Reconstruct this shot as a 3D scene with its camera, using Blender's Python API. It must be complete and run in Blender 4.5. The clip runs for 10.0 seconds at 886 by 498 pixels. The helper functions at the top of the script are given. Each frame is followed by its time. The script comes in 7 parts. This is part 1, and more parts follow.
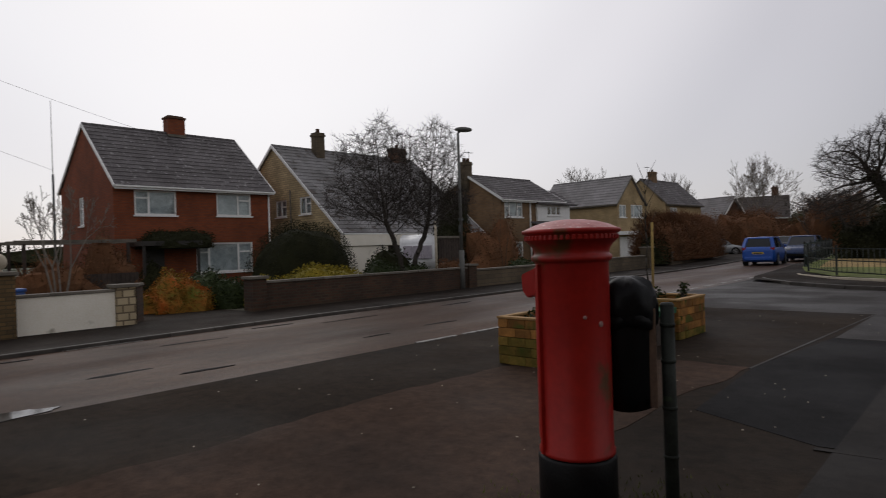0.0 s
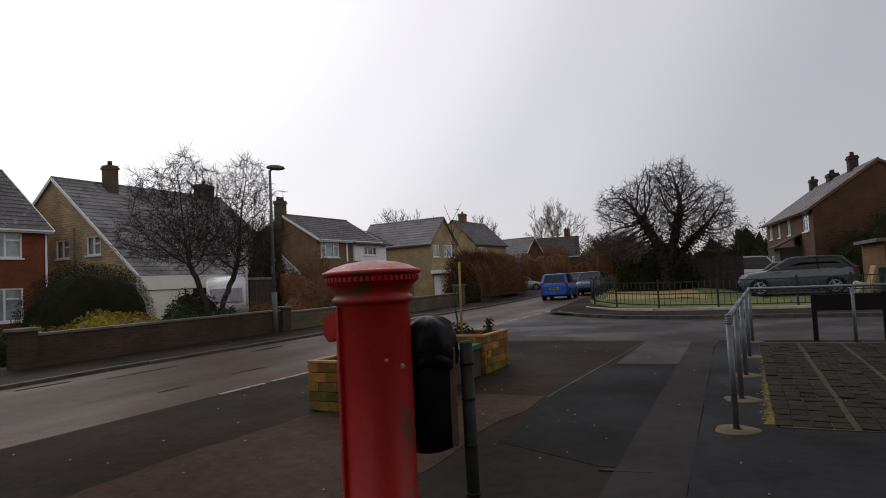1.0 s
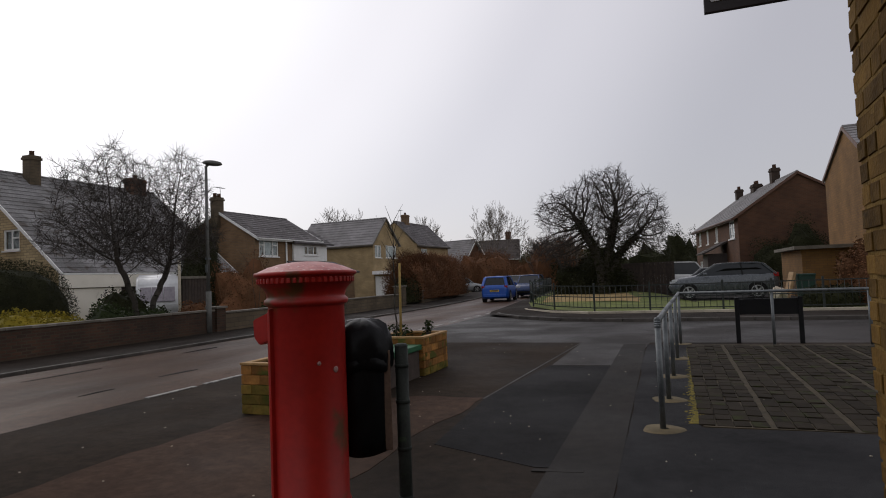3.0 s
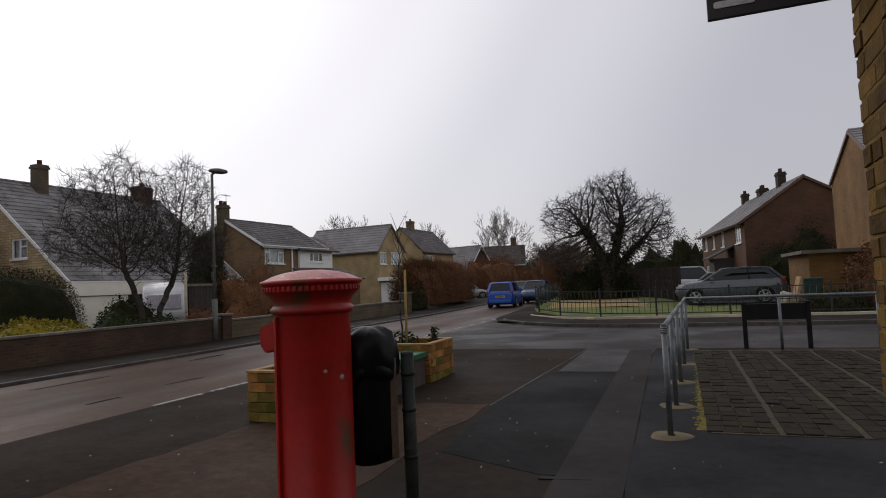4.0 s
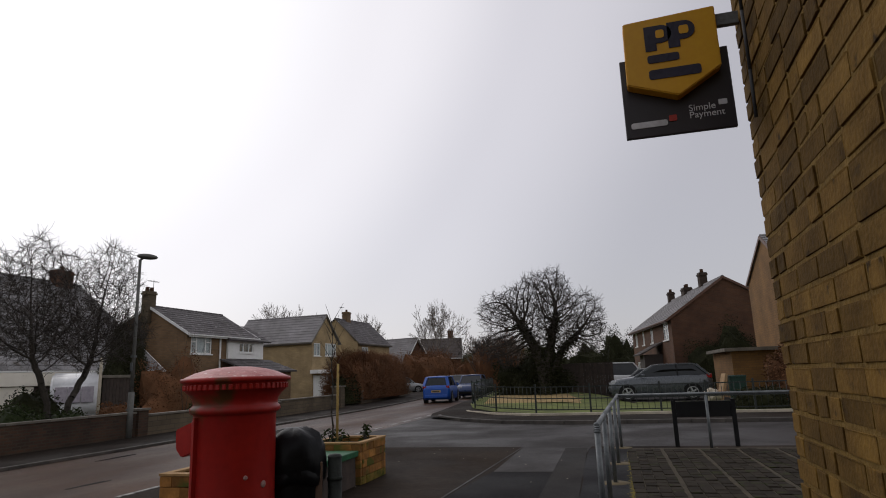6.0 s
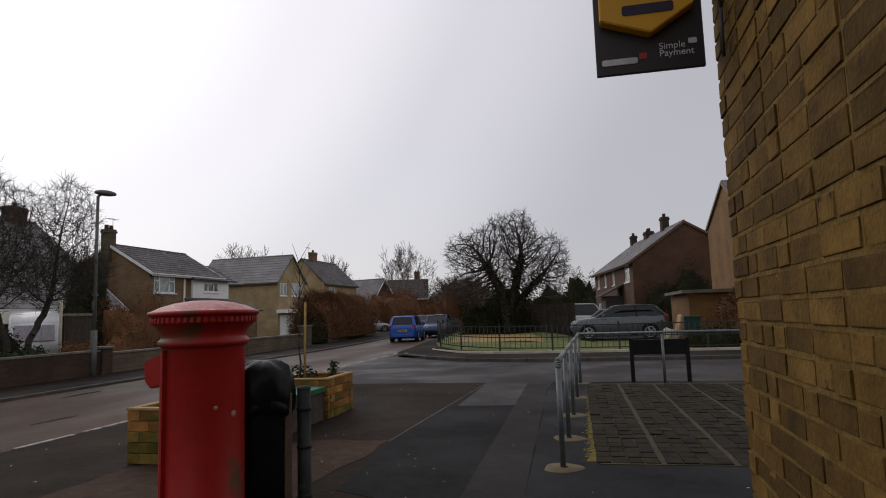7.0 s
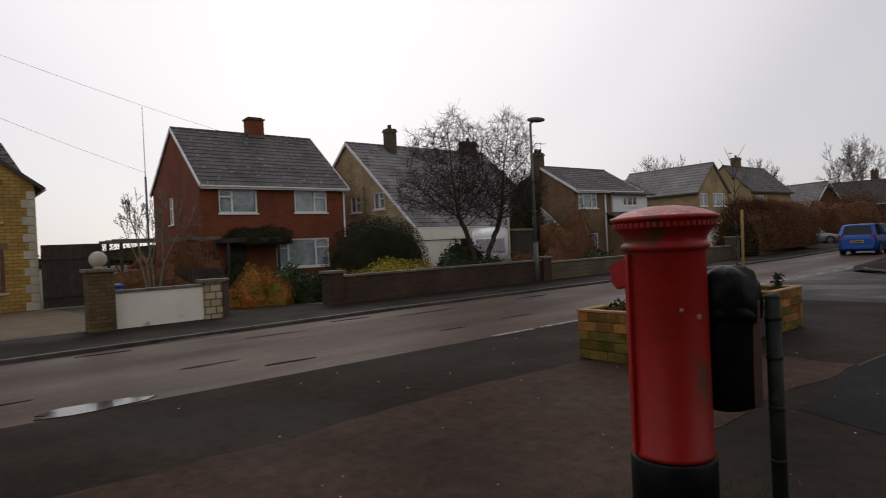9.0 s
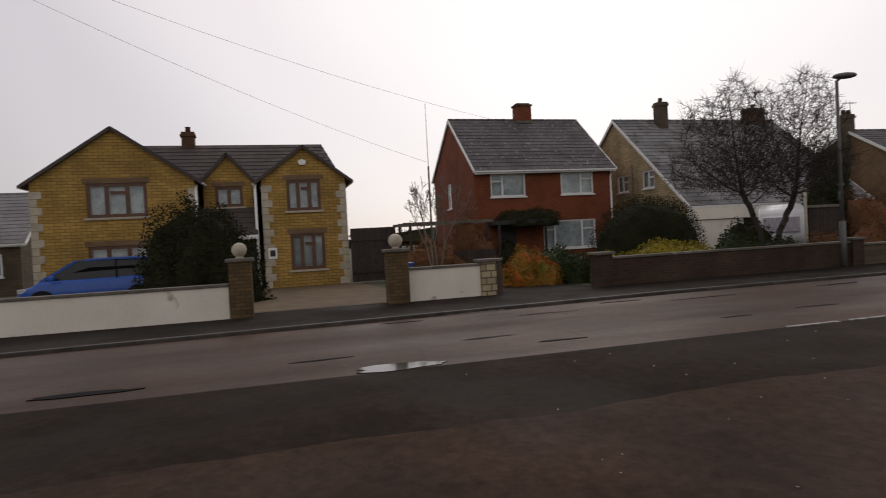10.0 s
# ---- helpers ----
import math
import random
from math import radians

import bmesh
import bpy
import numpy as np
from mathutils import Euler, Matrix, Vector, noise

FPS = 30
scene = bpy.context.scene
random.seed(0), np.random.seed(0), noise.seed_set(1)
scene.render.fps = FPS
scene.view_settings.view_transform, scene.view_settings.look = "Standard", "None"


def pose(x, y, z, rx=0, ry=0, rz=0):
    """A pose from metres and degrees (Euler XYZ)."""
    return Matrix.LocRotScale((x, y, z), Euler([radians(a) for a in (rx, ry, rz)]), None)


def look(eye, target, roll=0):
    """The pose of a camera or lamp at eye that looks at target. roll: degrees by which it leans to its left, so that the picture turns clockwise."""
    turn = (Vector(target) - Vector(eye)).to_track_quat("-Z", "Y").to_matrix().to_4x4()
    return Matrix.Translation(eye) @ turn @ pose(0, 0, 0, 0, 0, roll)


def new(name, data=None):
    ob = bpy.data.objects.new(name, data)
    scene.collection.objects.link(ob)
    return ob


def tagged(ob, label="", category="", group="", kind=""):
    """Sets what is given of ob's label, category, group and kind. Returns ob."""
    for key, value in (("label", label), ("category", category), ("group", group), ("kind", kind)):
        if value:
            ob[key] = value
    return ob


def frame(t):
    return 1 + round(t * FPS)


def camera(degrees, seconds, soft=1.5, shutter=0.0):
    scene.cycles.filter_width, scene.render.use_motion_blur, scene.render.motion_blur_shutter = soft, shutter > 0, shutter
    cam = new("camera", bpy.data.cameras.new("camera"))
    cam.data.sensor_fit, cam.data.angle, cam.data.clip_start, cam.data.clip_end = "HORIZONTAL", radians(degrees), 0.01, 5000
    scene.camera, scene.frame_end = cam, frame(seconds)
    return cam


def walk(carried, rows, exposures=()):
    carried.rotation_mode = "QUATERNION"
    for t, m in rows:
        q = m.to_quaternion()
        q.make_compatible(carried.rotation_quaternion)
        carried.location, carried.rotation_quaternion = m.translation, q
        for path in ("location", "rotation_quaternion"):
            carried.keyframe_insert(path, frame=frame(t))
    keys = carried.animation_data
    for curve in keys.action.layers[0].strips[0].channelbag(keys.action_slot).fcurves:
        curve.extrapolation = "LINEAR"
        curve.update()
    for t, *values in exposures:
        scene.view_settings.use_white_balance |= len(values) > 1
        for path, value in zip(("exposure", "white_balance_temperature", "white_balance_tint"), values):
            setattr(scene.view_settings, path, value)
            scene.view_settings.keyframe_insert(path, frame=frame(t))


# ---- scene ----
cam = camera(72.01, 10.0, soft=1.0, shutter=0.12)

# seconds, place in metres, then yaw, pitch and lean to the right in degrees
PATH = [
    (0.0, -0.071, -0.157, 1.463, 43.15, -0.13, 1.86),
    (0.5, -0.026, -0.085, 1.475, 30.34, 1.29, 2.37),
    (1.0, -0.040, -0.034, 1.472, 26.07, 2.89, 2.95),
    (1.5, -0.024, -0.049, 1.469, 25.09, 1.67, 2.16),
    (2.0, -0.017, -0.019, 1.471, 22.60, 1.39, 2.89),
    (2.5, 0.001, -0.001, 1.479, 20.00, 1.70, 2.20),
    (3.0, -0.017, -0.008, 1.477, 20.66, 2.76, 2.27),
    (4.5, -0.014, -0.016, 1.493, 21.63, 3.97, 2.90),
    (5.0, -0.013, -0.030, 1.505, 22.39, 8.41, 2.61),
    (5.5, -0.014, -0.003, 1.518, 17.66, 12.10, 2.07),
    (5.7, -0.006, -0.010, 1.516, 16.51, 12.25, 2.18),
    (6.8, 0.010, -0.024, 1.502, 11.73, 7.33, 1.47),
    (7.0, 0.001, -0.035, 1.484, 11.99, 6.15, 1.84),
    (7.5, -0.030, -0.067, 1.476, 18.14, 3.83, 1.81),
    (8.0, -0.101, -0.064, 1.463, 26.10, 2.17, 1.14),
    (8.5, -0.160, -0.068, 1.455, 38.19, 0.78, 1.96),
    (9.0, -0.181, -0.132, 1.451, 49.87, -0.47, 2.65),
    (9.5, -0.145, -0.224, 1.453, 60.79, -0.44, 2.49),
    (10.0, -0.100, -0.285, 1.463, 74.39, -1.02, 3.01),
]
walk(cam, [(t, pose(x, y, z, 90 + p, 0, w) @ pose(0, 0, 0, 0, 0, -r)) for t, x, y, z, w, p, r in PATH],
     exposures=[(0.0, -0.25, 6600, 10), (1.0, -0.05, 6550, 10), (2.0, 0.0, 6550, 10), (8.0, 0.0, 6600, 10), (9.0, -0.15, 6700, 10), (10.0, -0.1, 6900, 12)])

# ---- sky and light: an overcast winter day, the hidden sun beyond the houses ----
SUN_TURN, SUN_HEIGHT = 60.0, 36.0
sun_way = Vector((-math.sin(radians(SUN_TURN)) * math.cos(radians(SUN_HEIGHT)),
                  math.cos(radians(SUN_TURN)) * math.cos(radians(SUN_HEIGHT)), math.sin(radians(SUN_HEIGHT))))
world = bpy.data.worlds.new("overcast_sky")
scene.world = world
world.use_nodes = True
wn, wl = world.node_tree.nodes, world.node_tree.links
wn.clear()
w_out = wn.new("ShaderNodeOutputWorld")
w_sky = wn.new("ShaderNodeTexSky")
w_sky.sky_type, w_sky.sun_disc = "NISHITA", False
w_sky.sun_elevation, w_sky.sun_rotation = radians(SUN_HEIGHT), radians(-SUN_TURN)
w_clear = wn.new("ShaderNodeBackground")
w_clear.inputs["Strength"].default_value = 0.015
wl.new(w_sky.outputs["Color"], w_clear.inputs["Color"])
w_co = wn.new("ShaderNodeTexCoord")
w_dot = wn.new("ShaderNodeVectorMath")
w_dot.operation = "DOT_PRODUCT"
w_dot.inputs[1].default_value = sun_way
wl.new(w_co.outputs["Generated"], w_dot.inputs[0])
w_ramp = wn.new("ShaderNodeValToRGB")
w_ramp.color_ramp.interpolation = "EASE"
els = w_ramp.color_ramp.elements
els[0].position, els[0].color = 0.0, (0.66, 0.64, 0.64, 1)
els[1].position, els[1].color = 1.0, (0.96, 0.95, 0.97, 1)
for at_, col in ((0.32, (0.58, 0.565, 0.575, 1)), (0.52, (0.44, 0.435, 0.455, 1)), (0.725, (0.435, 0.425, 0.458, 1)), (0.85, (0.625, 0.607, 0.645, 1)), (0.92, (0.835, 0.81, 0.842, 1)), (0.965, (0.95, 0.935, 0.96, 1))):
    e = els.new(at_)
    e.color = col
w_half = wn.new("ShaderNodeMapRange")
w_half.inputs["From Min"].default_value, w_half.inputs["From Max"].default_value = -1.0, 1.0
wl.new(w_dot.outputs["Value"], w_half.inputs["Value"])
wl.new(w_half.outputs["Result"], w_ramp.inputs["Fac"])
w_noise = wn.new("ShaderNodeTexNoise")
w_noise.inputs["Scale"].default_value, w_noise.inputs["Detail"].default_value = 1.6, 3
wl.new(w_co.outputs["Generated"], w_noise.inputs["Vector"])
w_map = wn.new("ShaderNodeMapRange")
w_map.inputs["To Min"].default_value, w_map.inputs["To Max"].default_value = 0.94, 1.06
wl.new(w_noise.outputs["Fac"], w_map.inputs["Value"])
w_cloud = wn.new("ShaderNodeBackground")
wl.new(w_ramp.outputs["Color"], w_cloud.inputs["Color"])
wl.new(w_map.outputs["Result"], w_cloud.inputs["Strength"])
w_add = wn.new("ShaderNodeAddShader")
wl.new(w_clear.outputs[0], w_add.inputs[0])
wl.new(w_cloud.outputs[0], w_add.inputs[1])
wl.new(w_add.outputs[0], w_out.inputs["Surface"])

sun = new("sun", bpy.data.lights.new("sun", "SUN"))
sun.data.energy, sun.data.angle, sun.data.color = 0.3, radians(35), (1.0, 0.96, 0.93)
sun.matrix_world = look(sun_way * 50, (0, 0, 0))

# ---- materials ----
def mat(name, col, col2=None, rough=0.8, scale=6.0, fine=60.0, bump=0.15, metal=0.0, spots=None, spec=0.5, coat=0.0, per=0.0, fine_mix=0.35):
    """A surface with broad stains (col to col2), fine grain and relief. spots: (colour, scale, threshold) of wear on top.
    per: how far alike pieces differ."""
    m = bpy.data.materials.new(name)
    m.use_nodes = True
    n, l = m.node_tree.nodes, m.node_tree.links
    b = n["Principled BSDF"]
    b.inputs["Roughness"].default_value, b.inputs["Metallic"].default_value = rough, metal
    b.inputs["Specular IOR Level"].default_value = spec
    b.inputs["Coat Weight"].default_value = coat
    co = n.new("ShaderNodeTexCoord")
    where = co.outputs["Object"]
    if per:
        own = n.new("ShaderNodeObjectInfo")
        far = n.new("ShaderNodeVectorMath")
        far.operation = "MULTIPLY_ADD"
        far.inputs[1].default_value = (37.0, 91.0, 53.0)
        l.new(own.outputs["Random"], far.inputs[0])
        l.new(where, far.inputs[2])
        where = far.outputs["Vector"]
    col2 = col2 or tuple(c * 0.7 for c in col)
    n1 = n.new("ShaderNodeTexNoise")
    n1.inputs["Scale"].default_value, n1.inputs["Detail"].default_value = scale, 5
    l.new(where, n1.inputs["Vector"])
    n2 = n.new("ShaderNodeTexNoise")
    n2.inputs["Scale"].default_value, n2.inputs["Detail"].default_value = fine, 3
    l.new(where, n2.inputs["Vector"])
    r1 = n.new("ShaderNodeMapRange")
    r1.inputs["From Min"].default_value, r1.inputs["From Max"].default_value = 0.32, 0.68
    l.new(n1.outputs["Fac"], r1.inputs["Value"])
    mx = n.new("ShaderNodeMix")
    mx.data_type = "RGBA"
    mx.inputs[6].default_value, mx.inputs[7].default_value = (*col, 1), (*col2, 1)
    l.new(r1.outputs["Result"], mx.inputs[0])
    g = n.new("ShaderNodeMix")
    g.data_type, g.blend_type = "RGBA", "OVERLAY"
    g.inputs[0].default_value = fine_mix
    l.new(mx.outputs[2], g.inputs[6])
    l.new(n2.outputs["Fac"], g.inputs[7])
    out = g.outputs[2]
    if per:
        oi = n.new("ShaderNodeObjectInfo")
        isl = n.new("ShaderNodeNewGeometry")
        ad = n.new("ShaderNodeMath")
        ad.operation = "ADD"
        l.new(oi.outputs["Random"], ad.inputs[0])
        l.new(isl.outputs["Random Per Island"], ad.inputs[1])
        fr = n.new("ShaderNodeMath")
        fr.operation = "FRACT"
        l.new(ad.outputs[0], fr.inputs[0])
        pr = n.new("ShaderNodeMapRange")
        pr.inputs["To Min"].default_value, pr.inputs["To Max"].default_value = 1 - per, 1 + per
        l.new(fr.outputs[0], pr.inputs["Value"])
        hs = n.new("ShaderNodeHueSaturation")
        l.new(pr.outputs["Result"], hs.inputs["Value"])
        l.new(out, hs.inputs["Color"])
        out = hs.outputs["Color"]
    if spots:
        sc, ss, th = spots
        n3 = n.new("ShaderNodeTexNoise")
        n3.inputs["Scale"].default_value, n3.inputs["Detail"].default_value = ss, 6
        l.new(where, n3.inputs["Vector"])
        r3 = n.new("ShaderNodeMapRange")
        r3.inputs["From Min"].default_value, r3.inputs["From Max"].default_value = th, th + 0.08
        l.new(n3.outputs["Fac"], r3.inputs["Value"])
        sx = n.new("ShaderNodeMix")
        sx.data_type = "RGBA"
        sx.inputs[7].default_value = (*sc, 1)
        l.new(r3.outputs["Result"], sx.inputs[0])
        l.new(out, sx.inputs[6])
        out = sx.outputs[2]
    l.new(out, b.inputs["Base Color"])
    rr = n.new("ShaderNodeMapRange")
    rr.inputs["To Min"].default_value, rr.inputs["To Max"].default_value = max(rough - 0.12, 0.02), min(rough + 0.12, 1)
    l.new(n1.outputs["Fac"], rr.inputs["Value"])
    l.new(rr.outputs["Result"], b.inputs["Roughness"])
    if bump:
        bp = n.new("ShaderNodeBump")
        bp.inputs["Strength"].default_value, bp.inputs["Distance"].default_value = bump, 0.02
        l.new(n2.outputs["Fac"], bp.inputs["Height"])
        l.new(bp.outputs["Normal"], b.inputs["Normal"])
    return m


def brick_mat(name, c1, c2, mortar, w, h, joint, turned=False, stain=0.7):
    """Coursed masonry too far off for single pieces; the courses run level on upright faces."""
    m = bpy.data.materials.new(name)
    m.use_nodes = True
    n, l = m.node_tree.nodes, m.node_tree.links
    b = n["Principled BSDF"]
    b.inputs["Roughness"].default_value = 0.9
    co = n.new("ShaderNodeTexCoord")
    sp = n.new("ShaderNodeSeparateXYZ")
    l.new(co.outputs["Object"], sp.inputs[0])
    ad = n.new("ShaderNodeMath")
    l.new(sp.outputs["X"], ad.inputs[0])
    l.new(sp.outputs["Y"], ad.inputs[1])
    cb = n.new("ShaderNodeCombineXYZ")
    l.new(ad.outputs[0], cb.inputs["X"])
    l.new(sp.outputs["Z"], cb.inputs["Y"])
    bt = n.new("ShaderNodeTexBrick")
    bt.inputs["Scale"].default_value = 1.0
    bt.inputs["Brick Width"].default_value, bt.inputs["Row Height"].default_value = w, h
    bt.inputs["Mortar Size"].default_value = joint
    bt.inputs["Color1"].default_value, bt.inputs["Color2"].default_value = (*c1, 1), (*c2, 1)
    bt.inputs["Mortar"].default_value = (*mortar, 1)
    l.new(cb.outputs[0], bt.inputs["Vector"])
    n1 = n.new("ShaderNodeTexNoise")
    n1.inputs["Scale"].default_value, n1.inputs["Detail"].default_value = 0.9, 6
    l.new(co.outputs["Object"], n1.inputs["Vector"])
    r1 = n.new("ShaderNodeMapRange")
    r1.inputs["From Min"].default_value, r1.inputs["From Max"].default_value = 0.3, 0.7
    r1.inputs["To Min"].default_value, r1.inputs["To Max"].default_value = stain, 1.15
    l.new(n1.outputs["Fac"], r1.inputs["Value"])
    hs = n.new("ShaderNodeHueSaturation")
    l.new(r1.outputs["Result"], hs.inputs["Value"])
    l.new(bt.outputs["Color"], hs.inputs["Color"])
    l.new(hs.outputs["Color"], b.inputs["Base Color"])
    bp = n.new("ShaderNodeBump")
    bp.inputs["Strength"].default_value, bp.inputs["Distance"].default_value, bp.invert = 0.5, 0.01, True
    l.new(bt.outputs["Fac"], bp.inputs["Height"])
    l.new(bp.outputs["Normal"], b.inputs["Normal"])
    return m


def glass_mat(name, tint=(0.9, 0.95, 0.95)):
    m = bpy.data.materials.new(name)
    m.use_nodes = True
    b = m.node_tree.nodes["Principled BSDF"]
    b.inputs["Base Color"].default_value = (*tint, 1)
    b.inputs["Transmission Weight"].default_value, b.inputs["Roughness"].default_value, b.inputs["IOR"].default_value = 1.0, 0.02, 1.45
    return m


def wet_mat(name, col, col2, dry, wet, scale, fine=90.0, streak=(1, 1, 1), spec=0.5):
    """Tarmac, wet in patches: the roughness follows the puddly stains."""
    m = mat(name, col, col2, rough=dry, scale=scale, fine=fine, bump=0.25, fine_mix=0.5, spec=spec)
    n, l = m.node_tree.nodes, m.node_tree.links
    b = n["Principled BSDF"]
    co = [x for x in n if x.type == "TEX_COORD"][0]
    mp = n.new("ShaderNodeMapping")
    mp.inputs["Scale"].default_value = streak
    l.new(co.outputs["Object"], mp.inputs["Vector"])
    nz = n.new("ShaderNodeTexNoise")
    nz.inputs["Scale"].default_value, nz.inputs["Detail"].default_value = 0.5, 7
    l.new(mp.outputs["Vector"], nz.inputs["Vector"])
    r = n.new("ShaderNodeMapRange")
    r.inputs["From Min"].default_value, r.inputs["From Max"].default_value = 0.40, 0.62
    r.inputs["To Min"].default_value, r.inputs["To Max"].default_value = wet, dry
    l.new(nz.outputs["Fac"], r.inputs["Value"])
    l.new(r.outputs["Result"], b.inputs["Roughness"])
    # mottling the size of a hand, and scattered darker aggregate
    nm = n.new("ShaderNodeTexNoise")
    nm.inputs["Scale"].default_value, nm.inputs["Detail"].default_value = 7.0, 8
    nm.inputs["Roughness"].default_value = 0.75
    l.new(co.outputs["Object"], nm.inputs["Vector"])
    rm = n.new("ShaderNodeMapRange")
    rm.inputs["From Min"].default_value, rm.inputs["From Max"].default_value = 0.3, 0.7
    rm.inputs["To Min"].default_value, rm.inputs["To Max"].default_value = 0.55, 1.45
    l.new(nm.outputs["Fac"], rm.inputs["Value"])
    hv = n.new("ShaderNodeHueSaturation")
    l.new(rm.outputs["Result"], hv.inputs["Value"])
    l.new(b.inputs["Base Color"].links[0].from_socket, hv.inputs["Color"])
    l.new(hv.outputs["Color"], b.inputs["Base Color"])
    return m


M = {}
M["road"] = wet_mat("wet_road_tarmac", (0.084, 0.046, 0.0285), (0.040, 0.022, 0.0145), 0.60, 0.36, 0.5, 120, (1, 0.22, 1), spec=0.11)
M["forecourt"] = wet_mat("dark_tarmac", (0.033, 0.0225, 0.015), (0.0145, 0.0105, 0.0075), 0.92, 0.74, 0.6, 140, spec=0.08)
M["patch_brown"] = wet_mat("brown_tarmac", (0.066, 0.039, 0.0262), (0.035, 0.0215, 0.015), 0.95, 0.75, 0.7, 140, spec=0.1)
M["patch_grey"] = wet_mat("grey_tarmac", (0.036, 0.031, 0.029), (0.023, 0.020, 0.0192), 0.8, 0.5, 0.7, 140, spec=0.2)
M["patch_black"] = wet_mat("new_black_tarmac", (0.0125, 0.0115, 0.0118), (0.008, 0.0075, 0.0078), 0.9, 0.7, 0.8, 140, spec=0.1)
M["apron"] = wet_mat("blue_grey_tarmac", (0.0175, 0.0168, 0.0178), (0.0105, 0.0102, 0.011), 0.9, 0.65, 0.8, 140, spec=0.12)
M["pavement"] = wet_mat("pavement_tarmac", (0.025, 0.018, 0.0135), (0.014, 0.0105, 0.008), 0.92, 0.7, 0.8, 120, spec=0.1)
# darkened: wet gutter and the shaded kerb face are put into the colour
M["kerb"] = mat("kerb_concrete", (0.075, 0.064, 0.054), (0.035, 0.03, 0.026), rough=0.7, scale=3, per=0.2)
M["soil"] = mat("garden_soil", (0.055, 0.043, 0.03), (0.05, 0.06, 0.025), rough=0.95, scale=1.2, fine=25, bump=0.6)
M["grass"] = mat("winter_grass", (0.135, 0.165, 0.026), (0.066, 0.08, 0.018), rough=0.9, scale=1.5, fine=40, bump=0.6)
M["field"] = mat("far_grass", (0.07, 0.08, 0.035), (0.05, 0.05, 0.03), rough=0.95, scale=0.08, fine=3)
M["gravel"] = mat("tan_gravel", (0.15, 0.10, 0.052), (0.095, 0.066, 0.038), rough=0.9, scale=1.5, fine=35, bump=0.5)
M["litter"] = mat("tan_leaf_litter", (0.36, 0.25, 0.095), (0.22, 0.15, 0.06), rough=0.95, scale=3, fine=25, bump=0.6)
M["line"] = mat("worn_road_paint", (0.34, 0.33, 0.31), (0.18, 0.17, 0.16), rough=0.6, scale=6, spots=((0.1, 0.09, 0.09), 9, 0.55))
M["red_brick"] = brick_mat("red_brickwork", (0.255, 0.058, 0.016), (0.18, 0.042, 0.014), (0.13, 0.055, 0.032), 0.225, 0.075, 0.01)
M["dark_brick"] = brick_mat("dark_brown_brickwork", (0.115, 0.049, 0.024), (0.085, 0.038, 0.02), (0.10, 0.058, 0.036), 0.225, 0.075, 0.01)
M["deep_brown_brick"] = brick_mat("deep_brown_brickwork", (0.055, 0.032, 0.022), (0.04, 0.025, 0.018), (0.045, 0.032, 0.024), 0.225, 0.075, 0.01)
M["wall_brick"] = brick_mat("weathered_garden_brickwork", (0.082, 0.036, 0.019), (0.043, 0.023, 0.014), (0.058, 0.042, 0.027), 0.225, 0.075, 0.012, stain=0.5)
M["yellow_stone"] = brick_mat("yellow_coursed_stone", (0.48, 0.295, 0.072), (0.35, 0.21, 0.05), (0.20, 0.12, 0.04), 0.36, 0.12, 0.012)
M["buff_stone"] = brick_mat("buff_coursed_stone", (0.57, 0.44, 0.25), (0.42, 0.325, 0.185), (0.26, 0.20, 0.12), 0.38, 0.12, 0.012)
M["tan_brick"] = brick_mat("tan_brickwork", (0.235, 0.14, 0.07), (0.18, 0.108, 0.057), (0.16, 0.115, 0.074), 0.3, 0.1, 0.012)
M["yellow_wall"] = brick_mat("ochre_brickwork", (0.44, 0.32, 0.17), (0.37, 0.27, 0.14), (0.30, 0.225, 0.13), 0.3, 0.1, 0.01)
M["quoin"] = mat("pale_quoin_stone", (0.52, 0.46, 0.36), (0.40, 0.35, 0.27), rough=0.9, scale=4, per=0.12)
M["slate"] = mat("grey_concrete_roof_tiles", (0.125, 0.114, 0.118), (0.085, 0.077, 0.078), rough=0.8, scale=0.9, fine=22, per=0.10, spots=((0.27, 0.26, 0.265), 5.0, 0.60), fine_mix=0.8, spec=0.3)
M["slate_light"] = mat("pale_grey_roof_tiles", (0.25, 0.24, 0.245), (0.18, 0.172, 0.172), rough=0.8, scale=0.8, fine=22, per=0.07, fine_mix=0.6, spec=0.3)
M["brown_roof"] = mat("dark_brown_roof_tiles", (0.075, 0.06, 0.055), (0.055, 0.045, 0.04), rough=0.8, scale=1.0, fine=22, per=0.12)
M["white"] = mat("white_gloss_paint", (0.86, 0.86, 0.85), (0.78, 0.78, 0.76), rough=0.45, scale=3)
M["render"] = mat("cream_render", (0.88, 0.83, 0.73), (0.79, 0.74, 0.64), rough=0.9, scale=1.2, fine=40, spots=((0.42, 0.38, 0.30), 2.5, 0.66))
M["brown_frame"] = mat("brown_window_frame", (0.13, 0.055, 0.03), (0.09, 0.04, 0.022), rough=0.5)
M["curtain"] = mat("window_backing", (0.58, 0.61, 0.62), (0.36, 0.39, 0.41), rough=0.9, scale=3, fine=14)
# flat dark colour that stands for an unlit inside
M["inside"] = mat("painted_room_dark", (0.05, 0.045, 0.04), rough=0.9)
M["glass"] = glass_mat("window_glass")
M["door_dark"] = mat("dark_door_paint", (0.03, 0.025, 0.022), rough=0.5)
M["fence_wood"] = mat("dark_stained_boards", (0.055, 0.038, 0.03), (0.035, 0.026, 0.022), rough=0.85, per=0.2)
